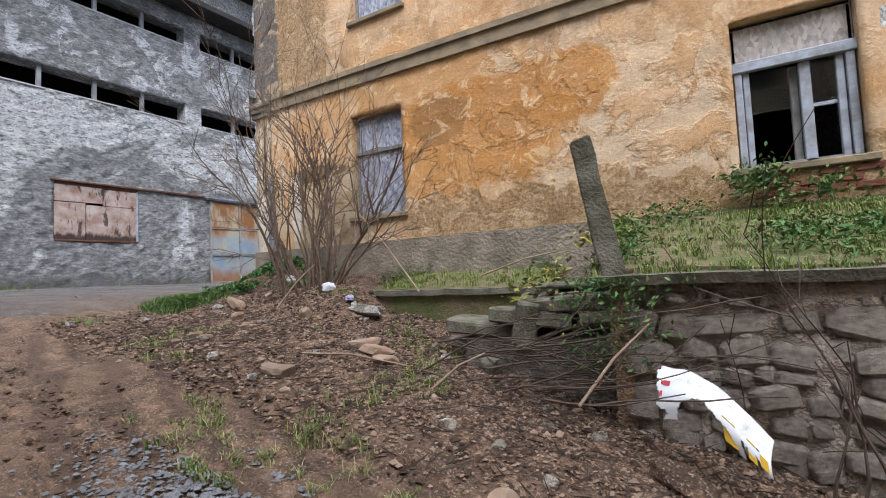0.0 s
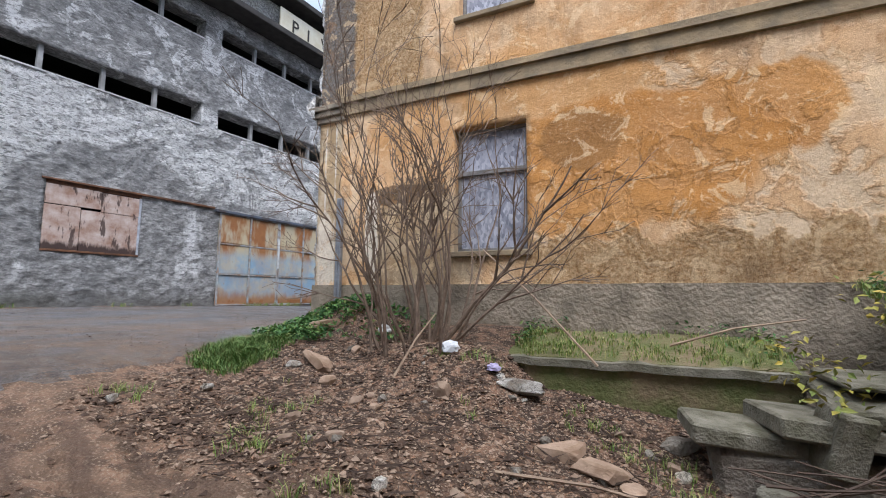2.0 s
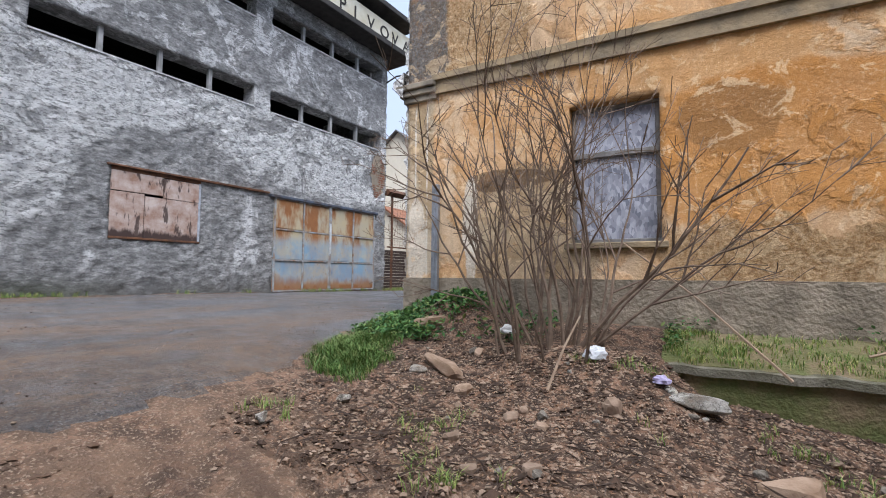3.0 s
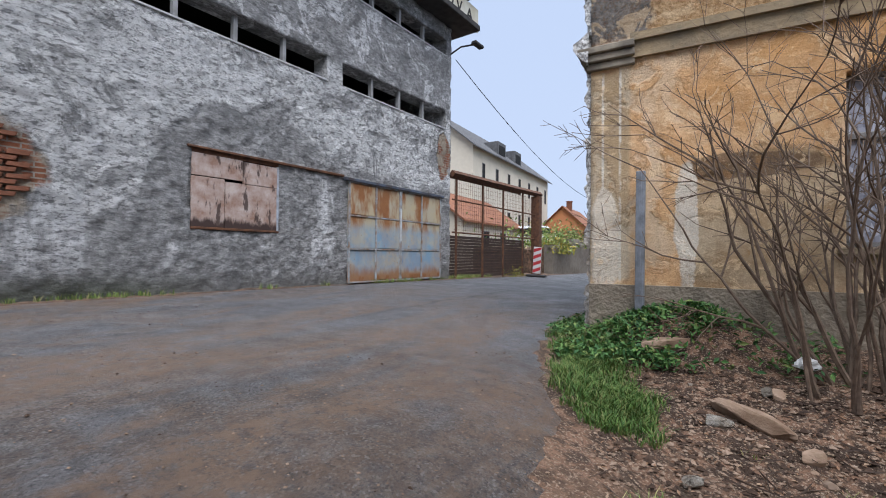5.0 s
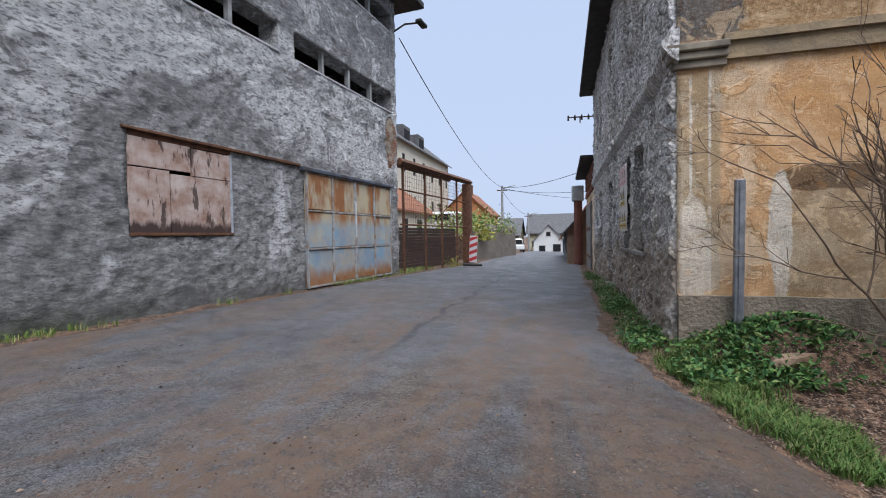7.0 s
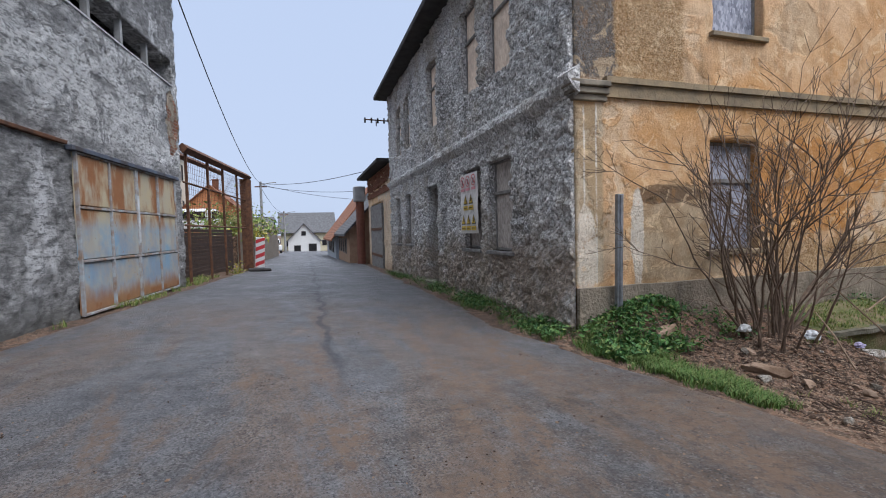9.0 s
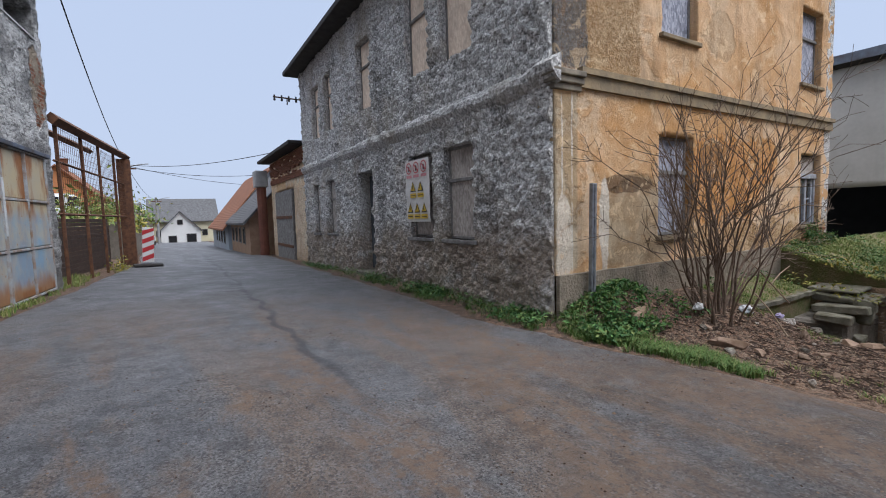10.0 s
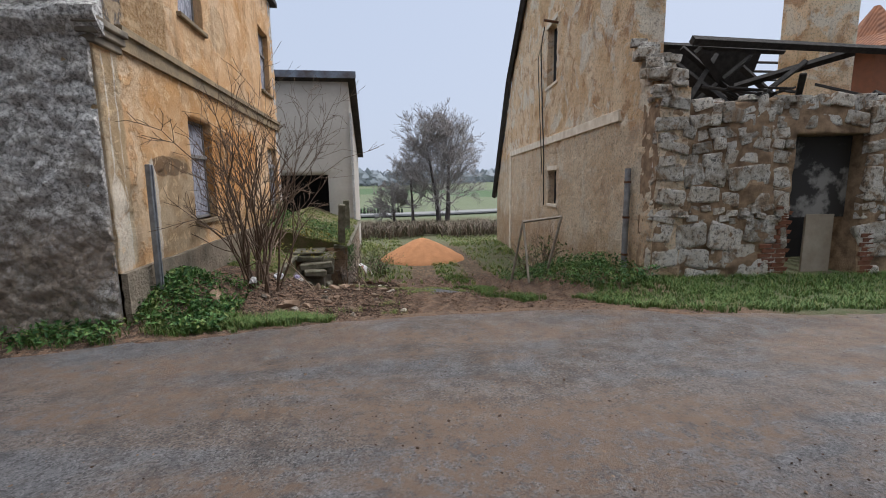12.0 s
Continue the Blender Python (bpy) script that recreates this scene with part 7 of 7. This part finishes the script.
# ---- down the street to the north ----
def gable_house(name, x0, x1, y0, y1, z0, eave, ridge, along, wall_mat, roof_mat, label, over=0.3, windows=(), chimney=None, win_mat=None):
    """A simple house with a saddle roof; along: axis of the ridge."""
    h = thing(name, pose(0, 0, 0), label, "house")
    cx, cy = (x0 + x1) / 2, (y0 + y1) / 2
    v = [(x0, y0, z0), (x1, y0, z0), (x1, y1, z0), (x0, y1, z0), (x0, y0, eave), (x1, y0, eave), (x1, y1, eave), (x0, y1, eave)]
    o = over
    if along == "y":
        v += [(cx, y0, ridge), (cx, y1, ridge)]
        f = [(0, 1, 5, 8, 4), (2, 3, 7, 9, 6), (1, 2, 6, 5), (3, 0, 4, 7)]
        s = (ridge - eave) / (cx - x0)
        a = [(x0 - o, y0 - o, eave - o * s), (cx, y0 - o, ridge), (cx, y1 + o, ridge), (x0 - o, y1 + o, eave - o * s)]
        b = [(x1 + o, y1 + o, eave - o * s), (cx, y1 + o, ridge), (cx, y0 - o, ridge), (x1 + o, y0 - o, eave - o * s)]
    else:
        v += [(x0, cy, ridge), (x1, cy, ridge)]
        f = [(0, 1, 5, 4), (2, 3, 7, 6), (1, 2, 6, 9, 5), (3, 0, 4, 8, 7)]
        s = (ridge - eave) / (cy - y0)
        a = [(x1 + o, y0 - o, eave - o * s), (x1 + o, cy, ridge), (x0 - o, cy, ridge), (x0 - o, y0 - o, eave - o * s)]
        b = [(x0 - o, y1 + o, eave - o * s), (x0 - o, cy, ridge), (x1 + o, cy, ridge), (x1 + o, y1 + o, eave - o * s)]
    rigid("wall", v, f, wall_mat, h)
    for q in (a, b):
        t = [(x, y, z + 0.14) for x, y, z in q]
        w = [(x, y, z + 0.01) for x, y, z in q]
        rigid("roof", t + w, [(0, 1, 2, 3), (7, 6, 5, 4), (0, 4, 5, 1), (1, 5, 6, 2), (2, 6, 7, 3), (3, 7, 4, 0)], roof_mat, h)
    for axis, u, zz, ww, hh in windows:
        if axis == "x0":
            fr = part("window", box(x0 - 0.05, x0 + 0.02, u, u + ww, zz, zz + hh, 0.01), M_GREYWOOD, h)
            part("pane", box(x0 - 0.07, x0 - 0.05, u + 0.07, u + ww - 0.07, zz + 0.07, zz + hh - 0.07), win_mat or M_DARK, fr)
        elif axis == "x1":
            fr = part("window", box(x1 - 0.02, x1 + 0.05, u, u + ww, zz, zz + hh, 0.01), M_GREYWOOD, h)
            part("pane", box(x1 + 0.05, x1 + 0.07, u + 0.07, u + ww - 0.07, zz + 0.07, zz + hh - 0.07), win_mat or M_DARK, fr)
        else:
            fr = part("window", box(u, u + ww, y0 - 0.05, y0 + 0.02, zz, zz + hh, 0.01), M_GREYWOOD, h)
            part("pane", box(u + 0.07, u + ww - 0.07, y0 - 0.07, y0 - 0.05, zz + 0.07, zz + hh - 0.07), win_mat or M_DARK, fr)
    if chimney:
        c = part("chimney", box(chimney[0] - 0.3, chimney[0] + 0.3, chimney[1] - 0.3, chimney[1] + 0.3, ridge - 0.6, ridge + chimney[2], 0.02), M_BRICK, h)
        part("cap", box(chimney[0] - 0.36, chimney[0] + 0.36, chimney[1] - 0.36, chimney[1] + 0.36, ridge + chimney[2], ridge + chimney[2] + 0.1, 0.01), M_BRICK, c)
    return h


M_WHITEWALL = plain("white_house_paint", (0.68, 0.68, 0.66), (0.6, 0.6, 0.58), 0.6, 0.85, 0, 0.1)
M_YELLOWWALL = plain("yellow_house_paint", (0.6, 0.56, 0.4), (0.54, 0.5, 0.34), 0.6, 0.85, 0, 0.1)
M_ORANGEWALL = plain("orange_house_paint", (0.55, 0.24, 0.1), (0.48, 0.2, 0.09), 0.6, 0.85, 0, 0.1)
M_CREAM = plain("cream_house_paint", (0.62, 0.57, 0.47), (0.55, 0.5, 0.41), 0.4, 0.9, 0, 0.1)


def build_north():
    # brick annexe joined to the corner house
    an = thing("annexe", pose(0, 0, 0), "low brick annexe with grey wooden gates and worn plaster", "building")
    local(wall("wall", 6.4, -0.6, 4.35, [(1.2, 4.6, -0.6, 2.95)], M_RUIN, an, 0.35, 0.12, 0.02, 3), pose(HX - 0.02, 23.85, 0, 0, 0, -90))
    bmb = stone_mesh("brick", 6, M_BRICK, 0.04)
    for j in range(13):
        for i in range(23):
            if j > 2 and random.Random(j * 40 + i).random() < 0.12 + (0.5 if j < 5 else 0):
                continue
            ob = new("brick", bmb)
            ob.parent = an
            ob.matrix_basis = pose(HX - 0.03, 17.55 + 0.27 * i + (0.13 if j % 2 else 0), 3.32 + 0.078 * j) @ Matrix.Diagonal((0.12, 0.25, 0.066, 1))
    part("roof", box(HX - 0.55, -2, 17.42, 24.2, 4.36, 4.5, 0.02), M_ROOFDARK, an)
    part("gable", box(HX + 0.3, -2, 23.4, 23.8, -1, 4.35), M_RUIN, an)
    gt = part("gate", box(HX - 0.06, HX + 0.02, 19.3, 22.6, -0.2, 2.9), M_GREYWOOD, an, "silvered wooden double gate")
    for i in range(14):
        y = 19.32 + 0.236 * i
        part("plank", box(HX - 0.1, HX - 0.06, y, y + 0.215, -0.15, 2.88 - 0.02 * (i % 3), 0.006), M_GREYWOOD, gt)
    for z in (0.5, 1.7):
        part("ledge", box(HX - 0.13, HX - 0.1, 19.4, 22.5, z, z + 0.12, 0.005), M_RUST, gt)
    # steel post with a box lamp
    sp = thing("steel_post", pose(-7.55, 24.2, -0.1), "thick rusty brown steel post with a pale box", "post")
    part("shaft", tube([(0, 0, 0), (0, 0, 3.35)], 0.22, 12), plain("brown_painted_steel", (0.2, 0.075, 0.05), (0.13, 0.05, 0.035), 3, 0.6), sp)
    part("box", box(-0.32, 0.28, -0.3, 0.3, 3.35, 4.15, 0.05), plain("pale_grey_box", (0.4, 0.4, 0.4), (0.3, 0.3, 0.3), 3, 0.6), sp)
    gable_house("old_house", -8.1, -2.6, 24.9, 33, -1, 1.75, 4.7, "y", plain("reddish_brick_wall", (0.36, 0.24, 0.16), (0.28, 0.17, 0.11), 3), M_SLATE, "low old house with dark roof and brick wall", 0.3, [("x0", 26.5 + 1.6 * i, 0.4, 0.6, 0.9) for i in range(4)], (-5.6, 26.0, 0.9))
    gable_house("cottage", -8.3, -2.4, 33.1, 46, -1.5, 1.45, 5.2, "y", plain("pale_blue_wall", (0.4, 0.45, 0.5), (0.33, 0.37, 0.42), 1), M_TILE, "long cottage with a red tiled roof and pale wall", 0.35, [("x0", 35 + 2 * i, 0.1, 0.6, 0.9) for i in range(4)], (-4.6, 36, 0.8))
    gable_house("white_house", -12.8, -8.2, 70, 78, -2, 0.6, 3.0, "y", M_WHITEWALL, M_SLATE, "white gabled house at the end of the street", 0.3, [("y", -10.9, 1.3, 0.7, 0.7), ("y", -12.0, -1.1, 1.0, 1.0), ("y", -9.9, -1.1, 1.2, 1.2)])
    gable_house("yellow_house", -14.2, -5.6, 79, 88, -2, 2.0, 5.2, "x", M_YELLOWWALL, M_SLATE, "yellow house with a broad dark roof", 0.5, [("y", -7.6, -0.5, 0.8, 1.0), ("y", -13.6, -0.5, 0.8, 1.0)])
    gable_house("brown_house", -20.5, -15.5, 74, 84, -2, 1.6, 4.4, "x", plain("brownish_wall", (0.35, 0.3, 0.25), (0.3, 0.25, 0.2), 1), M_SLATE, "plain brown house with a dark roof", 0.4)
    gable_house("orange_house", -23.2, -17.4, 55, 64, -1, 4.5, 7.2, "y", M_ORANGEWALL, M_TILE, "orange house with a red tiled gable roof", 0.4, [("y", -21.4, 3.0, 0.9, 1.2), ("y", -19.7, 3.0, 0.9, 1.2)], (-20.0, 57.0, 0.8))
    big = gable_house("big_house", -34, -24.0, 37, 61, -1, 11.5, 15.5, "y", M_CREAM, M_SLATE, "large cream building with narrow windows and dormers", 0.5, [("x1", 39.0 + 3.4 * i, z, 0.7, 1.9) for i in range(7) for z in (4.0, 8.2)])
    for y in (44, 49):
        d = part("dormer", box(-26.6, -24.4, y, y + 2.2, 11.6, 13.4, 0.03), M_SLATE, big)
        part("pane", box(-24.4, -24.36, y + 0.3, y + 1.9, 12.0, 13.0), M_DARK, d)
    gable_house("tiled_outbuilding", -24, -18.4, 24, 34, -1, 3.4, 5.4, "y", M_CREAM, M_TILE, "low outbuilding with red tiles behind the cage", 0.3, [("x1", 27, 1.4, 1.0, 1.4), ("x1", 30, 1.4, 1.0, 1.4)])
    # cage beside the barn
    cage = thing("cage_shelter", pose(0, 0, 0), "rusty steel lean-to with wire mesh and low wall", "shelter")
    bx = lambda y: -14.2 + 0.097 * (y - 5.7)
    for y in (13.75, 15.6, 17.3, 19.2, 20.75):
        w = 0.035 if y < 20 else 0.2
        part("post", box(bx(y) - w, bx(y) + w, y - w, y + w, -0.2, 4.0, 0.005), M_RUST, cage)
    part("roof_beam", tube([(bx(13.4) + 0.05, 13.4, 3.98), (bx(21.1) + 0.05, 21.1, 4.12)], 0.13, 4), M_RUST, cage)
    part("roof", tube([(bx(13.4) - 1.0, 13.4, 4.2), (bx(21.1) - 1.0, 21.1, 4.3)], 0.1, 4), M_RUST, cage)
    for z in (1.95, 3.1):
        part("rail", tube([(bx(13.5), 13.5, z), (bx(20.8), 20.8, z)], 0.03, 4), M_RUST, cage)
    for i in range(16):
        z0 = 0.05 + 0.115 * i
        part("slat", box(-0.02, 0.02, 0, 7.1, z0, z0 + 0.105, 0.006), plain("brown_slat", (0.075, 0.05, 0.04), (0.045, 0.03, 0.025), 5, 0.7), cage).matrix_basis = pose(bx(13.6) - 0.6, 13.6, 0, 0, 0, -5.54)
    mesh = bmesh.new()
    for i in range(49):
        y = 13.6 + 0.15 * i
        tube([(bx(y) + 0.02, y, 2.0), (bx(y) + 0.02, y, 3.9)], 0.005, 3, mesh)
    for i in range(13):
        z = 2.05 + 0.15 * i
        tube([(bx(13.6) + 0.02, 13.6, z), (bx(20.8) + 0.02, 20.8, z)], 0.005, 3, mesh)
    part("wire_mesh", mesh, M_RUST, cage)["kind"] = "stuff"
    # striped beacon
    bc = thing("road_beacon", pose(-12.15, 18.9, land(-12.15, 18.9) + 0.015, 0, 3, 8), "red and white striped road beacon on a black foot", "road beacon")
    part("foot", box(-0.42, 0.42, -0.22, 0.22, 0, 0.1, 0.03), M_ROOFDARK, bc)
    part("board", box(-0.17, 0.17, -0.025, 0.025, 0.15, 1.32, 0.01), plain("white_reflective_board", (0.7, 0.7, 0.7), (0.6, 0.6, 0.6), 3, 0.4), bc)
    m_r = plain("red_stripe", (0.5, 0.045, 0.05), (0.42, 0.04, 0.045), 3, 0.4)
    for i in range(4):
        z = 0.17 + 0.3 * i
        zs = [z, z + 0.15, z + 0.29, z + 0.14]
        vs = [(-0.165, -0.029, max(0.16, zs[0])), (0.165, -0.029, min(1.31, zs[3])), (0.165, -0.029, min(1.31, zs[2])), (-0.165, -0.029, min(1.31, zs[1]))]
        rigid("stripe", vs, [(0, 1, 2, 3)], m_r, bc)
        rigid("stripe", [(x, -y, zz) for x, y, zz in vs], [(3, 2, 1, 0)], m_r, bc)
    # bank with a stone retaining wall, hedge on it
    st = thing("bank_wall", pose(0, 0, 0), "grey stone wall holding a green bank", "wall", kind="structure")
    local(wall("wall", 17, -1, 2.3, [], M_STONEDARK, st, 0.5, 0.25, 0.08, 1.2, top=lambda u: 1.7 + 0.5 * sm(0, 6, u) + 0.2 * fbm(u * 0.7, 0, 0, 3)), pose(-13.3, 25.5, 0, 0, 0, 88))
    part("soil", box(-22, -13.7, 25.5, 42, -1, 1.7, 0.2), M_EARTH, st)
    r = random.Random(3)
    for lab, mat, n, cx, cy, sx, sy, z0, zh, sd in (("overgrown green hedge on the bank", M_GRASS, 5200, -14.6, 34, 0.9, 5.0, 1.6, 1.5, 5), ("bright yellow-leaved bush on the bank", M_YELLEAF, 900, -13.6, 27.2, 0.5, 0.8, 1.3, 0.9, 6), ("yellowish weeds at the cage's foot", M_YELLEAF, 500, -12.9, 18.2, 0.15, 0.5, 0.0, 0.55, 7)):
        rr = random.Random(sd)
        leaves("hedge_foliage", [(cx + rr.gauss(0, sx), cy + rr.gauss(0, sy), z0 + abs(rr.gauss(0, zh * 0.45))) for _ in range(n)], mat, lab, (0.06, 0.16) if sd != 7 else (0.03, 0.06), sd, 0.9, "hedge")
    # poles and cables
    m_pole = plain("grey_concrete_pole", (0.3, 0.3, 0.3), (0.22, 0.22, 0.22), 3, 0.9)
    for x, y, top, lab in ((-14.0, 43.0, 6.35, "grey utility pole with a lamp arm"), (-12.8, 60.0, 4.5, "second grey utility pole farther off")):
        p = thing("utility_pole", pose(x, y, 0), lab, "pole", "utility poles")
        part("shaft", tube([(0, 0, land(x, y) - 0.2), (0, 0, top)], 0.15, 8, None, 0.1), m_pole, p)
        part("lamp_arm", tube([(0, 0, top - 0.3), (0.8, 0, top - 0.1), (1.3, 0, top - 0.05)], 0.04, 5), m_pole, p)
        part("crossarm", box(-0.5, 0.5, -0.05, 0.05, top - 0.5, top - 0.4), M_RUST, p)

    def cable(a, b, sag, rad=0.018):
        a, b = Vector(a), Vector(b)
        pts = [a.lerp(b, i / 14) - Vector((0, 0, sag * 4 * (i / 14) * (1 - i / 14))) for i in range(15)]
        tagged(part("cable", tube(pts, rad, 4), M_ROOFDARK), "black overhead cable sagging across the street", "cable", "overhead cables")
    cable((-14.0, 43, 6.2), (-6.9, 24.5, 5.0), 0.35)
    cable((-14.0, 43, 6.0), (-3.0, 40, 5.6), 0.5)
    cable((-14.0, 43, 5.9), (-12.8, 60, 4.3), 0.6)
    cable((-14.0, 43, 6.1), (-2.0, 50, 5.2), 0.4)
    cable((-13.4, 13.6, 8.0), (-14.0, 43, 6.2), 0.9)
    # parked van
    van = thing("van", pose(-14.3, 57.5, land(-14.3, 57.5), 0, 0, 12), "white parked van far down the street", "car")
    bm = box(-0.9, 0.9, -2.2, 2.2, 0.35, 1.0, 0.12)
    box(-0.8, 0.8, -1.5, 2.1, 1.0, 1.75, 0.18, bm)
    part("body", bm, plain("white_car_paint", (0.7, 0.71, 0.72), (0.66, 0.67, 0.68), 1, 0.25), van)
    part("windscreen", box(-0.7, 0.7, -1.56, -1.46, 1.08, 1.6, 0.02), M_DARK, van)
    for x in (-0.85, 0.85):
        part("side_window", box(x - 0.05, x + 0.05, -1.1, 0.4, 1.1, 1.55, 0.02), M_DARK, van)
        for y in (-1.4, 1.4):
            w = part("wheel", tube([(x - 0.1, y, 0.33), (x + 0.1, y, 0.33)], 0.33, 14), M_ROOFDARK, van)
            part("rim", tube([(x - 0.115, y, 0.33), (x + 0.115, y, 0.33)], 0.2, 10), M_GALV, w)
    copy_thing(van, pose(-17.6, 34.0, 1.72, 0, 0, 80))["label"] = "pale van parked behind the mesh cage"
    # brick tower with a tiled cap behind the ruin
    tw = thing("brick_tower", pose(3.2, -16.8, 0), "small brick turret with a red tiled cap", "tower")
    part("shaft", tube([(0, 0, -1), (0, 0, 6.4)], 1.1, 8), M_BRICK, tw)
    part("cap", tube([(0, 0, 6.4), (0, 0, 7.0), (0, 0, 8.2)], 1.7, 8, None, 0.1), M_TILE, tw)


build_north()
